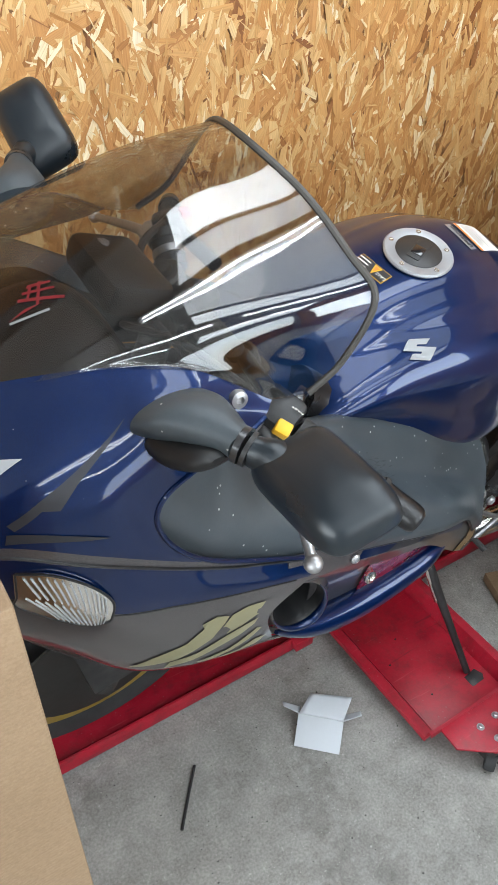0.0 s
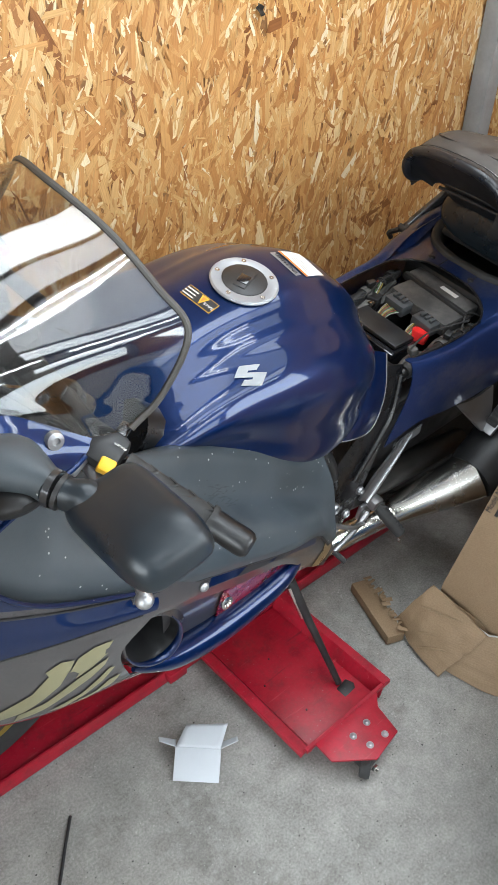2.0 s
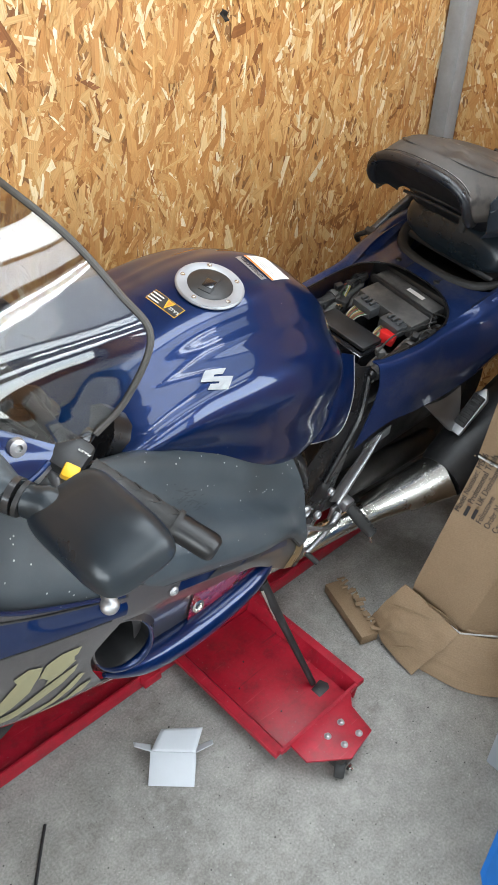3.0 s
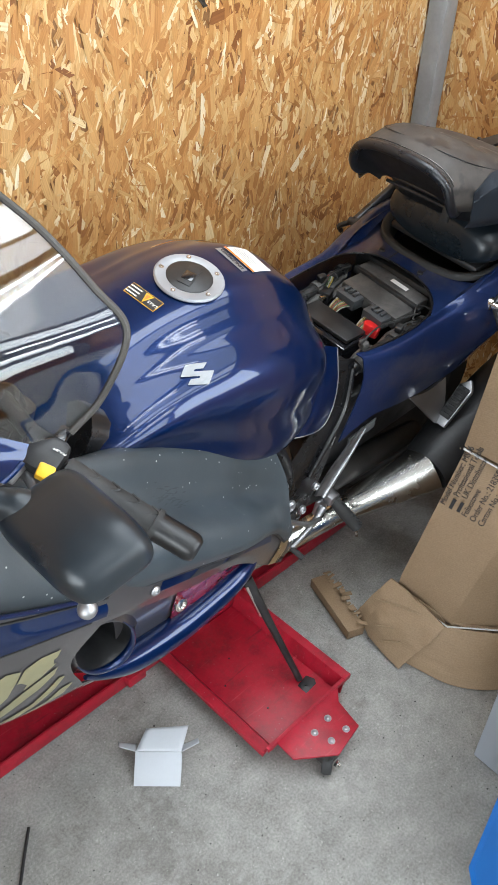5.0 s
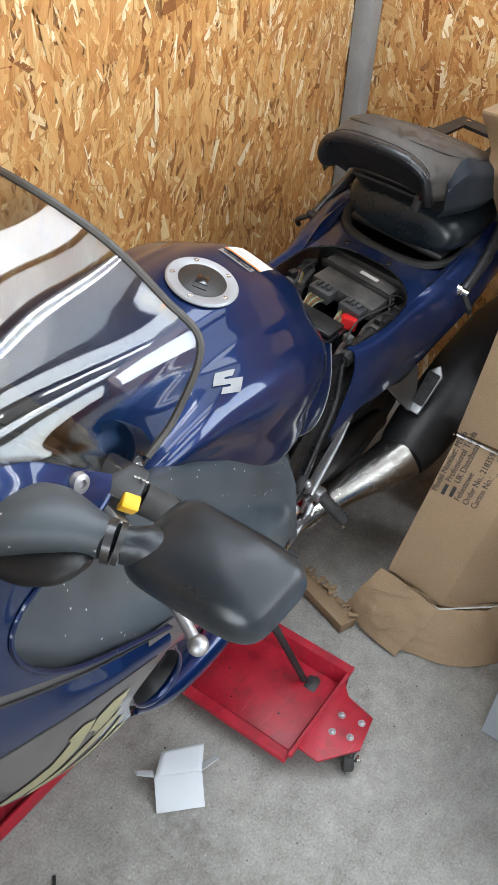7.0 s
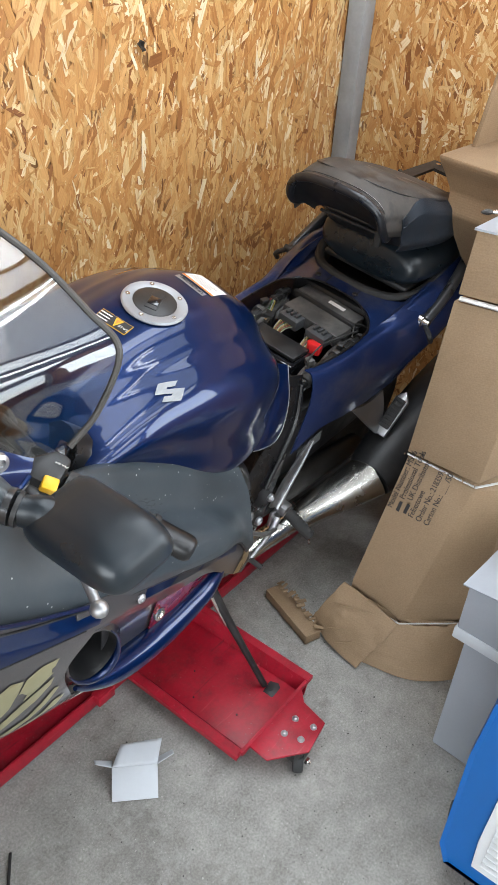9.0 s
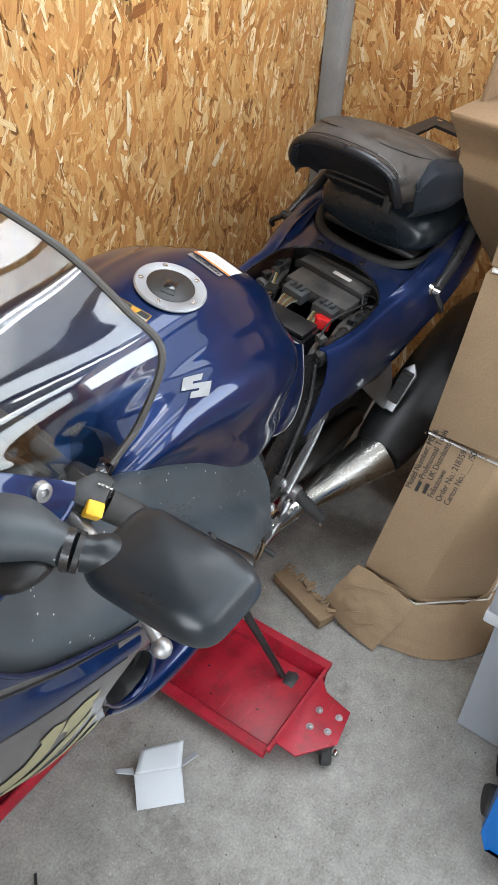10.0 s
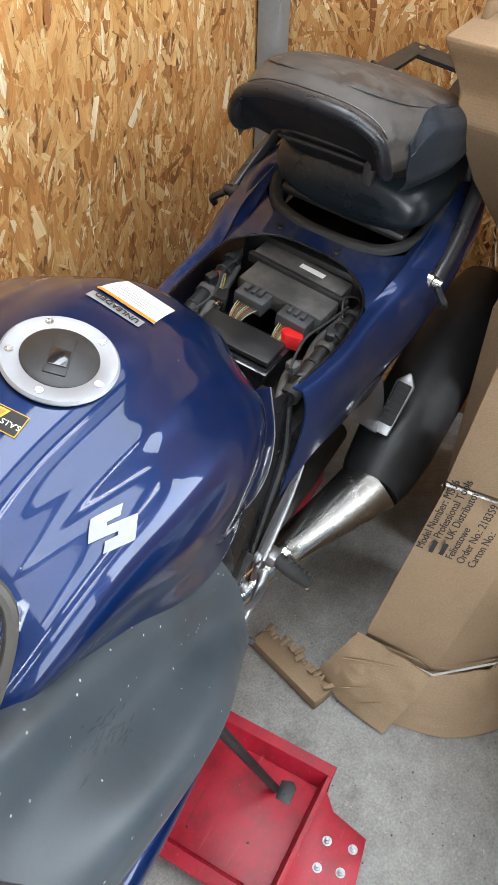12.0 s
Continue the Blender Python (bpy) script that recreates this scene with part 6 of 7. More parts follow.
part("rubber_stop", block(0.015, 0.02, 0.04, 0.005, pose(-0.075, -0.085, -0.02)), RUBBER, seat)
for k in range(3):
    part("side_mark", block(0.05 - 0.012 * k, 0.002, 0.004, 0.0005, pose(0.16, -0.176, 0.03 + 0.008 * k, 0, -10)), PAPER, seat, "pale printed bars")
rack = thing("luggage_rack", "black flat metal luggage rack behind the seat", "rack", BIKE @ pose(1.68, -0.02, 1.045))
outer, inner = [(-0.12, -0.1), (0.14, -0.075), (0.14, 0.075), (-0.12, 0.1)], [(-0.02, -0.055), (0.085, -0.048), (0.085, 0.048), (-0.02, 0.055)]
rk = prism(outer + outer[:1] + inner[:1] + inner[:0:-1] + inner[:1], 0.008, pose(0, 0, 0, 0, -4))
part("rack_plate", rk, BLACK, rack, "flat plate with a wide slot")
for y in (-0.05, 0.05):
    part("rack_bolt", spin([(0, 0), (0.007, 0), (0.007, 0.004), (0, 0.005)], pose(0.112, y, 0.016), 12), STEEL, rack)
part("rack_leg", tube([(0.0, 0.1, 0.0), (-0.01, 0.12, -0.08), (0.0, 0.13, -0.14)], 0.009, 8), BLACK, rack)
part("rack_leg", tube([(0.0, -0.1, 0.0), (0.0, -0.13, -0.08), (0.0, -0.15, -0.14)], 0.009, 8), BLACK, rack)

# ---- red dolly ----
dolly = thing("motorcycle_dolly", "red steel motorcycle dolly on castors with a side tray", "dolly")
part("track", block(1.9, 0.16, 0.006, 0.002, pose(0.68, 1.335, 0.022)), RED, dolly)
part("track_flange", prism([(0, 0), (0.05, 0.0), (0.05, 0.004), (0.006, 0.004), (0.006, 0.042), (0, 0.042)], 1.9, frame_at((-0.27, 1.23, 0.015), (0, 1, 0), (0, 0, 1)), 0.001), RED, dolly, "folded red edge of the wheel track")
part("track_flange", block(1.9, 0.006, 0.045, 0.002, pose(0.68, 1.42, 0.02)), RED, dolly)
part("track_clip", block(0.05, 0.03, 0.03, 0.003, pose(0.52, 1.225, 0.03)), RED, dolly)
TX0, TX1, TY0, TY1 = 0.628, 0.842, 0.882, 1.225
part("tray_floor", block(TX1 - TX0, TY1 - TY0, 0.005, 0.001, pose((TX0 + TX1) / 2, (TY0 + TY1) / 2, 0.03)), RED, dolly, "dusty red tray floor")


def fold(lo, hi, out, height, width):
    """A folded tray edge: a wall up from lo..hi and a narrow rim turned out."""
    lo, hi, out = Vector(lo), Vector(hi), Vector(out)
    bm = bmesh.new()
    prof = [(0, 0), (0.012, height), (0.012 + width, height), (0.012 + width, height - 0.012), (0.016, height - 0.004), (0.004, -0.004)]
    rings = [[bm.verts.new(p + out * a + Vector((0, 0, b))) for a, b in prof] for p in (lo, hi)]
    k = len(prof)
    for i in range(k):
        bm.faces.new((rings[0][i], rings[0][(i + 1) % k], rings[1][(i + 1) % k], rings[1][i]))
    bm.faces.new(rings[0][::-1])
    bm.faces.new(rings[1])
    return bm


part("tray_edge", fold((TX1, TY0 - 0.02, 0.033), (TX1, TY1, 0.033), (1, 0, 0), 0.042, 0.022), RED, dolly, "raised red tray edge")
part("tray_edge", fold((TX0, TY0 - 0.01, 0.033), (TX0, TY1, 0.033), (-1, 0, 0), 0.02, 0.024), RED, dolly, "low red tray edge")
part("tray_edge", fold((TX0 - 0.03, TY0, 0.033), (TX1 + 0.035, TY0, 0.033), (0, -1, 0), 0.04, 0.008), RED, dolly, "raised red tray end")
part("end_plate", prism([(0.625, 0.868), (0.835, 0.868), (0.8, 0.835), (0.785, 0.765), (0.7, 0.752), (0.622, 0.812)], 0.006, pose(0, 0, 0.066), 0.001), RED, dolly, "red castor plate with four bolts")
for x, y in ((0.748, 0.824), (0.7, 0.821), (0.757, 0.779), (0.712, 0.783)):
    nut = part("castor_bolt", spin([(0, 0.0), (0.0085, 0), (0.0085, 0.0012), (0.0058, 0.0012), (0.0056, 0.005), (0.003, 0.006), (0.003, 0.01), (0, 0.01)], pose(x, y, 0.0725), 12, None), SILVER, dolly)
castor = part("castor_fork", block(0.05, 0.045, 0.045, 0.006, pose(0.705, 0.785, 0.022)), DARK_METAL, dolly)
part("castor_wheel", spin([(0.004, -0.011), (0.024, -0.011), (0.026, -0.006), (0.026, 0.006), (0.024, 0.011), (0.004, 0.011)], pose(0.692, 0.772, 0.0265, 90, 0, 35), 28), RUBBER, castor)
part("castor_nut", spin([(0, 0), (0.009, 0), (0.009, 0.006), (0.004, 0.007), (0.004, 0.012), (0, 0.012)], frame_at((0.703, 0.757, 0.03), (1, 0, 0), (0, 0, 1)), 6), STEEL, castor)
for x in (-0.1, 1.45):
    part("castor_wheel", spin([(0.004, -0.01), (0.018, -0.01), (0.018, 0.01), (0.004, 0.01)], pose(x, 1.33, 0.0185, 90), 20), RUBBER, dolly)
for x, y in ((0.66, 1.06), (0.72, 1.11), (0.8, 0.93), (0.69, 0.95)):
    part("tray_screw", spin([(0, 0), (0.0025, 0), (0.002, 0.002), (0, 0.002)], pose(x, y, 0.035), 8), DARK_METAL, dolly)

# ---- tall carton by the tail ----


def polyloft(rings, caps=True, bevel=0.0):
    bm = bmesh.new()
    rr = [[bm.verts.new(p) for p in r] for r in rings]
    k = len(rr[0])
    for a, b in zip(rr, rr[1:]):
        for i in range(k):
            bm.faces.new((a[i], a[(i + 1) % k], b[(i + 1) % k], b[i]))
    if caps:
        bm.faces.new(rr[0][::-1])
        bm.faces.new(rr[-1])
    if bevel:
        bmesh.ops.bevel(bm, geom=bm.edges[:], offset=bevel, segments=2, affect="EDGES", profile=0.5)
    return bm


def ring(pts, z, dx=0.0, dy=0.0):
    return [(x + dx, y + dy, q if isinstance(q, float) else z) for x, y, *rest in pts for q in (rest[0] if rest else None,)]


carton = thing("tall_carton", "tall crumpled brown cardboard carton bound with white strapping", "carton")
low = polyloft([
    [(1.112, 0.915, 0.12), (1.13, 0.772, 0.11), (1.255, 0.632, 0.11), (1.44, 0.64, 0.11), (1.46, 0.9, 0.12)],
    [(1.108, 0.91, 0.2), (1.135, 0.755, 0.2), (1.25, 0.62, 0.2), (1.44, 0.63, 0.2), (1.46, 0.89, 0.2)],
    [(1.122, 0.838, 0.628), (1.185, 0.695, 0.56), (1.25, 0.63, 0.56), (1.42, 0.6, 0.58), (1.45, 0.83, 0.62)],
], True, 0.003)
lower_box = part("carton_lower", low, CARD, carton, "leaning lower half with printed text")
up = polyloft([
    [(1.118, 0.842, 0.632), (1.165, 0.682, 0.595), (1.4, 0.6, 0.6), (1.45, 0.83, 0.63)],
    [(1.1, 0.82, 0.83), (1.148, 0.66, 0.82), (1.4, 0.58, 0.82), (1.44, 0.81, 0.83)],
    [(1.078, 0.8, 1.02), (1.125, 0.635, 1.01), (1.4, 0.56, 1.01), (1.42, 0.79, 1.02)],
], True, 0.003)
part("carton_upper", up, CARD, carton, "upper half with a torn fold")
top_piece = polyloft([
    [(1.083, 0.797, 1.032), (1.13, 0.63, 1.022), (1.4, 0.56, 1.02), (1.42, 0.79, 1.03)],
    [(1.073, 0.785, 1.16), (1.12, 0.615, 1.15), (1.4, 0.55, 1.15), (1.42, 0.78, 1.16)],
], True, 0.003)
part("carton_cap", top_piece, CARD, carton, "top flap section of the carton")
part("carton_lid", polyloft([[(1.068, 0.788, 1.161), (1.115, 0.61, 1.151), (1.4, 0.545, 1.151), (1.42, 0.785, 1.161)], [(1.068, 0.788, 1.165), (1.115, 0.61, 1.155), (1.4, 0.545, 1.155), (1.42, 0.785, 1.165)]]), GREY_BOX, carton, "pale inner side of the lid")


def crumple(bm, amount, seed, cuts=0):
    """Dents and creases in worn cardboard."""
    if cuts:
        bmesh.ops.subdivide_edges(bm, edges=bm.edges[:], cuts=cuts, use_grid_fill=True)
    for v in bm.verts:
        q = v.co * 26 + Vector((seed, 0, 0))
        ridge = abs(noise.noise(q)) * 1.6 - 0.35
        low = min(1.0, max(0.0, v.co.z / 0.03))
        v.co += Vector((-0.8 * ridge, -0.6 * ridge, 0.25 * noise.noise(q * 1.7))) * amount * low
    return bm


core = polyloft([
    [(1.1, 0.93, 0.004), (1.075, 0.83, 0.004), (1.13, 0.7, 0.004), (1.25, 0.62, 0.004), (1.45, 0.63, 0.004), (1.46, 0.92, 0.004)],
    [(1.112, 0.91, 0.16), (1.118, 0.83, 0.15), (1.15, 0.72, 0.125), (1.25, 0.64, 0.125), (1.44, 0.64, 0.125), (1.45, 0.9, 0.15)],
], True, 0.003)
part("carton_foot", core, CARD, carton, "crushed foot of the carton")


def board(rows, seed, amount, name, label):
    """A folded piece of worn cardboard with creases across it."""
    bm = patch(rows, 30, 18, 0.005)
    crumple(bm, amount, seed)
    part(name, bm, CARD, carton, label)


board([
    [(1.09, 0.925, 0.19), (1.1, 0.85, 0.168), (1.104, 0.765, 0.136)],
    [(1.072, 0.962, 0.105), (1.056, 0.885, 0.092), (1.058, 0.79, 0.07)],
    [(1.07, 0.992, 0.028), (1.036, 0.91, 0.014), (1.018, 0.815, 0.008)],
], 7.0, 0.009, "front_flap", "pale creased flap folded over the foot")
board([
    [(1.09, 0.815, 0.128), (1.16, 0.7, 0.132), (1.215, 0.648, 0.136), (1.3, 0.6, 0.14)],
    [(1.058, 0.83, 0.06), (1.11, 0.695, 0.062), (1.2, 0.62, 0.065), (1.3, 0.58, 0.07)],
    [(1.046, 0.83, 0.005), (1.082, 0.69, 0.004), (1.18, 0.59, 0.004), (1.3, 0.56, 0.004)],
], 12.0, 0.006, "side_flap", "browner flap lying flat against the floor")
for a, b in (((1.045, 0.93, 0.06), (1.085, 0.79, 0.1)), ((1.035, 0.9, 0.03), (1.07, 0.8, 0.075)), ((1.07, 0.95, 0.12), (1.095, 0.83, 0.14))):
    a, b = Vector(a) + Vector((-0.006, -0.004, 0.004)), Vector(b) + Vector((-0.006, -0.004, 0.004))
    part("crease", tube([a, a.lerp(b, 0.5) + Vector((0, 0, 0.003)), b], [0.0006, 0.0022, 0.0006], 6), CARD, carton)
sb = bmesh.new()
for a, b in (((1.098, 0.935, 0.162), (1.117, 0.765, 0.13)), ((1.117, 0.765, 0.13), (1.24, 0.62, 0.135)), ((1.24, 0.62, 0.135), (1.45, 0.615, 0.14))):
    tube([a, b], 0.0026, 6, sb, flat=0.6)
part("strap", sb, STRAP, carton, "white plastic strapping")
sb = bmesh.new()
for a, b in (((1.117, 0.84, 0.628), (1.178, 0.69, 0.575)), ((1.178, 0.69, 0.575), (1.3, 0.62, 0.57))):
    tube([a, b], 0.004, 6, sb, flat=0.5)
part("strap", sb, STRAP, carton)
part("strap", tube([(1.078, 0.79, 1.028), (1.125, 0.625, 1.016)], 0.008, 6, flat=0.5), STRAP, carton)
rng = random.Random(11)
torn = bmesh.new()
for k in range(26):
    q = k / 25
    p = Vector((1.117, 0.842, 0.63)).lerp(Vector((1.183, 0.69, 0.578)), q)
    s = rng.uniform(0.003, 0.007)
    v = [torn.verts.new(p + Vector((-0.004 - rng.uniform(0, 0.006), rng.uniform(-s, s), rng.uniform(-s, s)))) for _ in range(3)]
    torn.faces.new(v)
part("torn_edge", torn, CARD, carton, "torn pale cardboard fibres", smooth=False)

# printed text on the lower half
o, tl, br = Vector((1.108, 0.91, 0.2)), Vector((1.122, 0.838, 0.628)), Vector((1.135, 0.755, 0.2))
ex, ey = (tl - o).normalized(), (o - br).normalized()
nrm = ex.cross(ey)
if nrm.x > 0:
    nrm = -nrm


def carton_text(text, along, down, size):
    m = frame_at(o + ex * along - ey * down + nrm * 0.0035, ex, ey)
    lettering("lettering", text, size, m, INK, lower_box)


for text, along, down in (("Model Number: MS06", 0.27, 0.016), ("       Professional Tools", 0.268, 0.034), ("        UK Distributor", 0.266, 0.052), ("Felixstowe", 0.262, 0.07), ("Order No.: 218359", 0.258, 0.09), ("Carton No.: ___ /50", 0.255, 0.11)):
    carton_text(text, along, down, 0.0195)
for along, down, ln in ((0.268, 0.03, 0.03), (0.268, 0.048, 0.03)):
    part("printed_bar", block(ln, 0.008, 0.0006, 0, frame_at(o + ex * (along + ln / 2) - ey * down + nrm * 0.0035, ex, ey)), INK, lower_box)

# fluted box behind, on a plain carton
stack = solid("carton", block(0.42, 0.36, 0.72, 0.004), CARD, "plain brown cardboard carton under the fluted box", "carton", pose(1.75, 0.72, 0))
fl = thing("fluted_box", "tan fluted cardboard box with a raised flap", "box")
part("box_body", polyloft([
    [(1.72, 0.9, 0.722), (1.66, 0.6, 0.722), (1.95, 0.6, 0.722), (1.98, 0.9, 0.722)],
    [(1.58, 1.0, 0.93), (1.5, 0.62, 0.92), (1.95, 0.6, 0.92), (1.99, 1.0, 0.93)],
    [(1.522, 1.04, 1.045), (1.422, 0.64, 1.035), (1.95, 0.6, 1.035), (2.0, 1.04, 1.045)],
    [(1.548, 1.05, 1.09), (1.448, 0.645, 1.08), (1.95, 0.6, 1.08), (2.0, 1.05, 1.09)],
    [(1.54, 1.07, 1.13), (1.438, 0.65, 1.12), (1.95, 0.6, 1.12), (2.02, 1.07, 1.13)],
    [(1.518, 1.08, 1.16), (1.415, 0.65, 1.15), (1.95, 0.6, 1.15), (2.02, 1.08, 1.16)],
    [(1.52, 1.082, 1.172), (1.418, 0.65, 1.162), (1.95, 0.6, 1.162), (2.02, 1.082, 1.172)],
], True, 0.008), CARD, fl)
part("raised_flap", block(0.35, 0.012, 0.22, 0.003, pose(1.84, 1.06, 1.166, 8, 0, 0)), CARD, fl)
tool = thing("power_tool_case", "small black plastic case with a chrome knob", "case", pose(1.3, 0.72, 1.168, 0, 0, -30))
part("case_body", block(0.13, 0.06, 0.03, 0.008), BLACK, tool)
part("case_knob", spin([(0, 0), (0.008, 0), (0.008, 0.012), (0.012, 0.014), (0.012, 0.022), (0, 0.024)], pose(-0.045, 0.0, 0.031), 16), STEEL, tool)
driver = thing("screwdriver", "screwdriver with a bright steel shaft", "screwdriver", pose(1.2, 0.765, 1.172, 0, 0, -40))
part("shaft", tube([(-0.05, 0, 0), (0.06, 0, 0)], 0.004, 8), STEEL, driver)
part("driver_tip", tube([(-0.05, 0, 0), (-0.06, 0, 0), (-0.072, 0, 0)], [0.004, 0.006, 0.002], 8), DARK_METAL, driver)
part("driver_handle", tube([(0.06, 0, 0.004), (0.1, 0, 0.006), (0.15, 0, 0.006)], [0.008, 0.013, 0.011], 12), BLACK, driver)

# ---- carton in the foreground ----
near = thing("carton", "plain brown cardboard carton standing upright on the floor", "carton", pose(-0.39, 0.8, 0))
part("carton_body", block(0.475, 0.15, 1.12, 0.004), CARD, near)
part("tape", block(0.05, 0.002, 1.1, 0.0005, pose(-0.1, -0.0765, 0.01)), BROWN_TAPE, near, "brown parcel tape")

# ---- grey box with a plastic sheet on it ----
gb = thing("grey_box", "silver-grey cardboard box with a loose lid", "box", pose(0.957, 0.563, 0, 0, 0, -3))
part("box_body", block(0.3, 0.36, 0.36, 0.003, pose(0.15, -0.18, 0.002)), GREY_BOX, gb)
part("box_lid", block(0.33, 0.4, 0.15, 0.004, pose(0.15, -0.18, 0.365)), GREY_BOX, gb, "overhanging lid")
part("lid_band", block(0.338, 0.408, 0.03, 0.003, pose(0.15, -0.18, 0.367)), WHITE, gb)
part("lid_flap", patch([[(-0.025, 0.03, 0.52), (-0.02, -0.1, 0.525), (-0.02, -0.3, 0.525)], [(0.05, 0.02, 0.54), (0.06, -0.1, 0.55), (0.06, -0.3, 0.55)], [(0.16, 0.02, 0.535), (0.16, -0.1, 0.54), (0.16, -0.3, 0.54)]], 12, 10, 0.004), GREY_BOX, gb)
bag = thing("plastic_sheet", "crumpled white plastic sheet on the grey box", "plastic sheet", pose(1.07, 0.38, 0.545))
bm = bmesh.new()
rng = random.Random(4)
grid = [[bm.verts.new((i / 14 * 0.26 - 0.13, j / 14 * 0.22 - 0.16, 0.002 + 0.06 * noise.noise(Vector((i * 0.35, j * 0.35, 2.0))) ** 2 * 4 + 0.05 * math.sin(math.pi * i / 14) * math.sin(math.pi * j / 14))) for i in range(15)] for j in range(15)]
for j in range(14):
    for i in range(14):
        bm.faces.new((grid[j][i], grid[j][i + 1], grid[j + 1][i + 1], grid[j + 1][i]))
part("sheet", bm, BAG, bag)

# ---- blue machine ----
machine = thing("blue_machine", "bright blue plastic machine with a white louvred panel", "machine", pose(0.68, 0.213, 0))
part("housing", loft([[(x, y * k, z * (1 if z > 0.1 else 1)) for x, y, z in [(xx, a, b) for a, b in [(-0.2, 0.07), (0.2, 0.07), (0.22, 0.12), (0.225, 0.4), (0.215, 0.55), (0.17, 0.63), (0.06, 0.66), (-0.06, 0.66), (-0.17, 0.63), (-0.215, 0.55), (-0.225, 0.4), (-0.22, 0.12)]]] for xx, k in ((0.0, 0.95), (0.012, 1.0), (0.22, 1.0), (0.235, 0.95))], smooth_n=3), BLUE_PLASTIC, machine)
panel = part("louvre_panel", prism([(-0.15, 0.12), (0.15, 0.12), (0.155, 0.2), (0.15, 0.5), (0.1, 0.58), (-0.1, 0.58), (-0.15, 0.5), (-0.155, 0.2)], 0.006, frame_at((-0.004, 0, 0), (0, -1, 0), (0, 0, 1)), 0.002), WHITE_PLASTIC, machine, "white louvred panel")
for k in range(22):
    part("louvre", block(0.014, 0.27 - max(0, k - 15) * 0.03, 0.006, 0.001, pose(-0.013, 0, 0.155 + 0.018 * k, 0, -25)), WHITE_PLASTIC, panel)
for x, y in ((0.12, 0.2), (0.22, 0.2), (0.04, -0.2), (0.2, -0.2)):
    part("castor", spin([(0.004, -0.014), (0.03, -0.014), (0.034, -0.008), (0.034, 0.008), (0.03, 0.014), (0.004, 0.014)], pose(x, y + (0.02 if y > 0 else 0), 0.0345, 90, 0, 20), 24), RUBBER, machine, "black castor wheel")

# ---- small things on the floor ----
wb = thing("white_box", "small open white cardboard box on the concrete", "box")
bl, br_, hl, hr = Vector((0.363, 1.029, 0.004)), Vector((0.433, 0.961, 0.004)), Vector((0.402, 1.068, 0.045)), Vector((0.472, 1.0, 0.045))


def sheet(corners, mat, parent, name, thick=0.0012, bend=0.0):
    a, b, c, d = [Vector(p) for p in corners]
    n = (b - a).cross(d - a).normalized()
    rows = []
    bm = bmesh.new()
    for j in range(9):
        t = j / 8
        rows.append([bm.verts.new(a.lerp(b, i / 8).lerp(d.lerp(c, i / 8), t) + n * bend * math.sin(math.pi * t)) for i in range(9)])
    for p, q in zip(rows, rows[1:]):
        for i in range(8):
            bm.faces.new((p[i], p[i + 1], q[i + 1], q[i]))
    ob = part(name, bm, mat, parent)
    md = ob.modifiers.new("thickness", "SOLIDIFY")
    md.thickness = thick
    return ob


part("front_panel", block(0.0985, 0.002, 0.0685, 0.0005, frame_at(bl.lerp(br_, 0.5), br_ - bl, (hl - bl).cross(br_ - bl))), WHITE, wb)
sheet((hl, hr, hr - Vector((0, 0, 0.041)), hl - Vector((0, 0, 0.041))), WHITE, wb, "inner_panel")
sheet((bl, hl, hl - Vector((0, 0, 0.041)), bl), WHITE, wb, "side_panel")
sheet((br_, hr, hr - Vector((0, 0, 0.041)), br_), WHITE, wb, "side_panel")
sheet((hl, hr, (0.519, 1.03, 0.058), (0.447, 1.088, 0.058)), WHITE, wb, "lid_flap", bend=0.002)
sheet((hl, hl.lerp(Vector((0.43, 1.1, 0.03)), 0.5), (0.385, 1.108, 0.052), (0.378, 1.095, 0.058)), WHITE, wb, "ear_flap")
sheet((hr, hr.lerp(Vector((0.5, 1.03, 0.03)), 0.5), (0.515, 0.995, 0.055), (0.508, 0.983, 0.06)), WHITE, wb, "ear_flap")

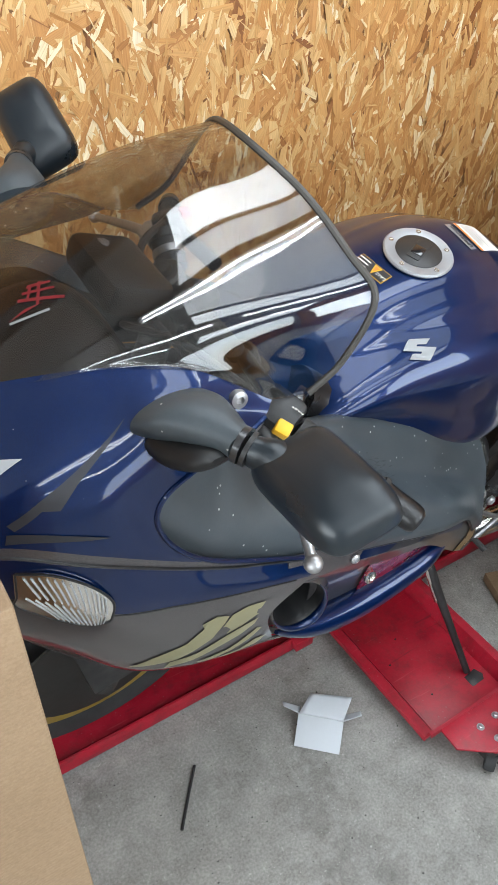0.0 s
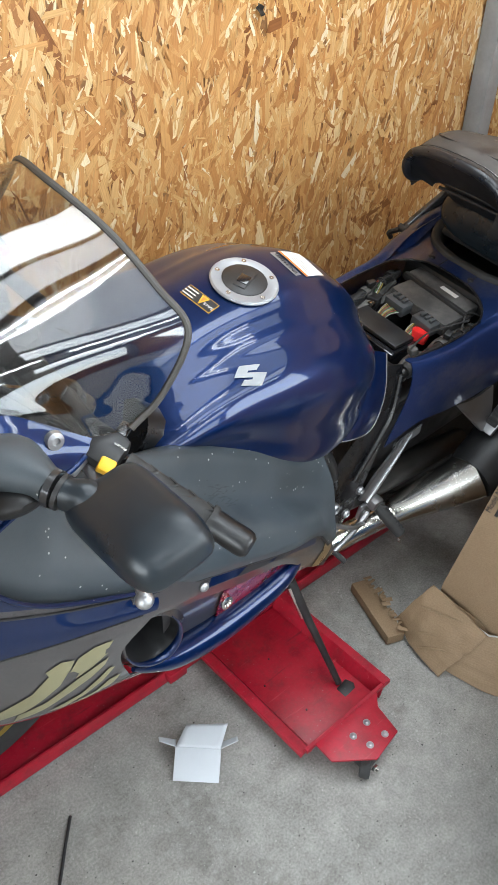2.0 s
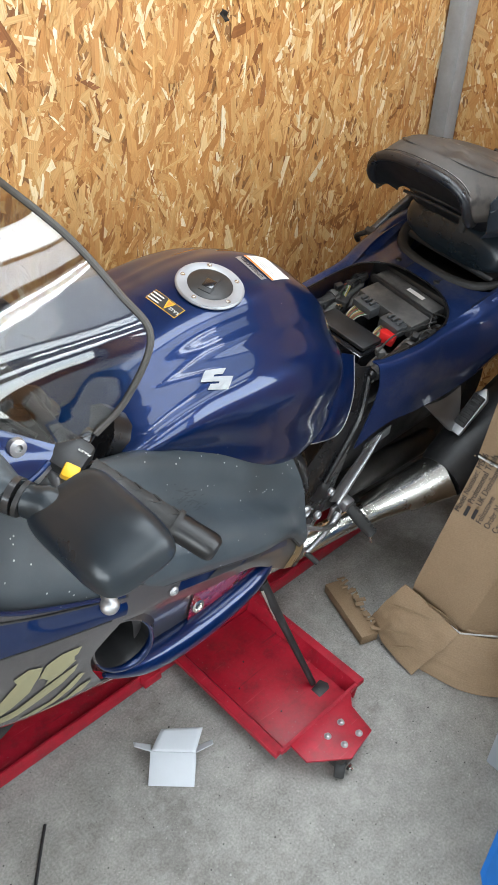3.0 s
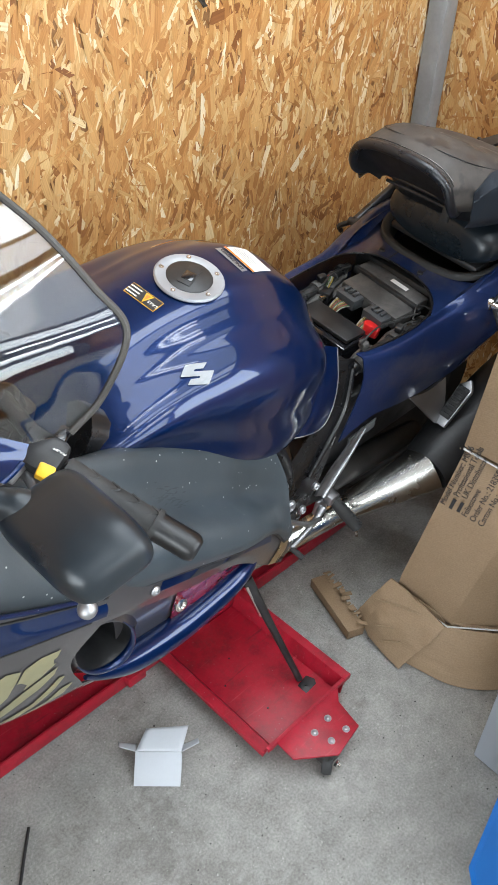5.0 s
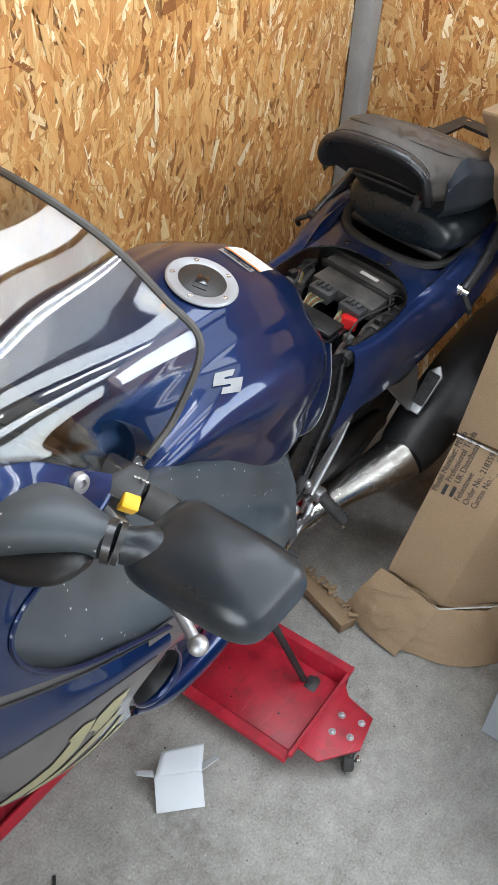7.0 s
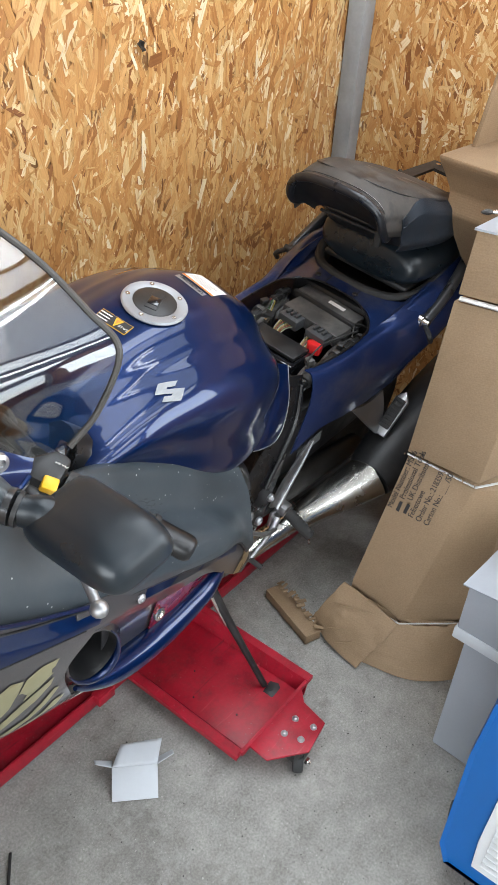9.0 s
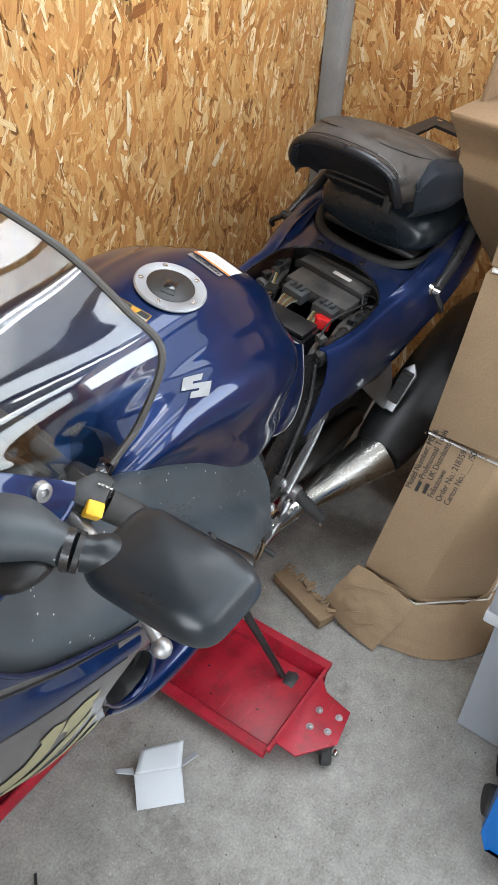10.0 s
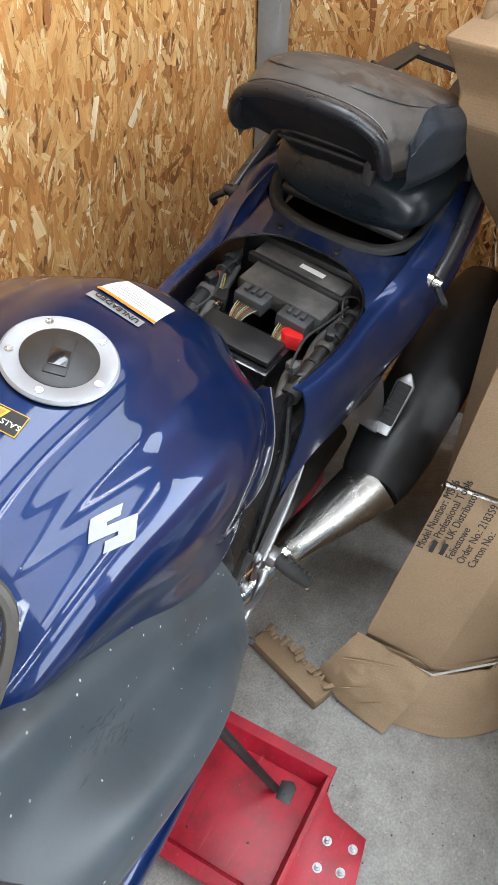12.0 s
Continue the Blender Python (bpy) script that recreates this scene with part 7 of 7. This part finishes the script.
tie = solid("cable_tie", tube([(0.157, 1.106, 0.004), (0.118, 1.06, 0.005), (0.085, 1.02, 0.004), (0.07, 1.001, 0.006)], 0.0032, 8), BLACK, "thin black plastic cable tie on the concrete", "cable tie")
tn = thing("torn_cardboard", "torn strip of corrugated brown cardboard", "cardboard", frame_at((1.057, 1.046, 0.003), (-0.35, -0.94, 0), (0.94, -0.35, 0)))
part("sheet", block(0.2, 0.05, 0.03, 0.003), CARD, tn)
rng = random.Random(8)
for k in range(16):
    x = -0.095 + 0.19 * k / 15
    part("torn_fibre", block(rng.uniform(0.006, 0.016), rng.uniform(0.012, 0.034), 0.003, 0.0005, pose(x, 0.02 + rng.uniform(0, 0.012), rng.uniform(0.026, 0.042), rng.uniform(-30, 40), rng.uniform(-15, 15), rng.uniform(-25, 25))), CARD, tn)
leaf = solid("dry_leaf", patch([[(-0.02, -0.012, 0.0), (0, -0.016, 0.003), (0.02, -0.01, 0)], [(-0.022, 0, 0.004), (0, 0, 0.001), (0.024, 0.002, 0.005)], [(-0.018, 0.012, 0.001), (0, 0.015, 0.006), (0.018, 0.01, 0.001)]], 8, 8, 0.0008), DARK_METAL, "crumpled dark dry scrap caught on the board wall", "leaf", Matrix.Translation((1.169, WALL_Y - 0.008, 1.343)) @ pose(0, 0, 0, 80, 40, 15) @ Matrix.Diagonal((0.75, 0.55, 1.6, 1)))


def grit(name, count, seed, size, mat, label, region):
    """Loose crumbs of many sizes scattered over the floor."""
    rng = random.Random(seed)
    verts, faces = [], []
    for _ in range(count):
        x, y = rng.uniform(region[0], region[1]), rng.uniform(region[2], region[3])
        s = size * rng.choice((0.5, 0.7, 1, 1.6)) * rng.uniform(0.6, 1.3)
        a, st = rng.uniform(0, 6.28), rng.uniform(0.5, 1.0)
        base = len(verts)
        for k in range(5):
            q = a + k * 1.2566 + rng.uniform(-0.3, 0.3)
            verts.append((x + s * math.cos(q), y + s * st * math.sin(q), 0.0006))
        verts.append((x + s * 0.2, y, s * rng.uniform(0.3, 0.7)))
        faces += [(base + k, base + (k + 1) % 5, base + 5) for k in range(5)]
    me = bpy.data.meshes.new(name)
    me.from_pydata(verts, [], faces)
    me.materials.append(mat)
    return tagged(new(name, me), label, "grit", kind="stuff")


GRIT_LIGHT = surface("pale_grit", (0.4, 0.385, 0.36), 0.8, var=0.3, scale=60, bumps=0)
GRIT_DARK = surface("dark_grit", (0.06, 0.055, 0.05), 0.8, var=0.3, scale=60, bumps=0)
grit("pale_grit", 2200, 1, 0.0013, GRIT_LIGHT, "pale crumbs of grit on the concrete", (-0.3, 1.2, 0.3, 1.25))
grit("dark_grit", 700, 2, 0.0013, GRIT_DARK, "dark crumbs of dirt on the concrete", (-0.3, 1.2, 0.3, 1.25))
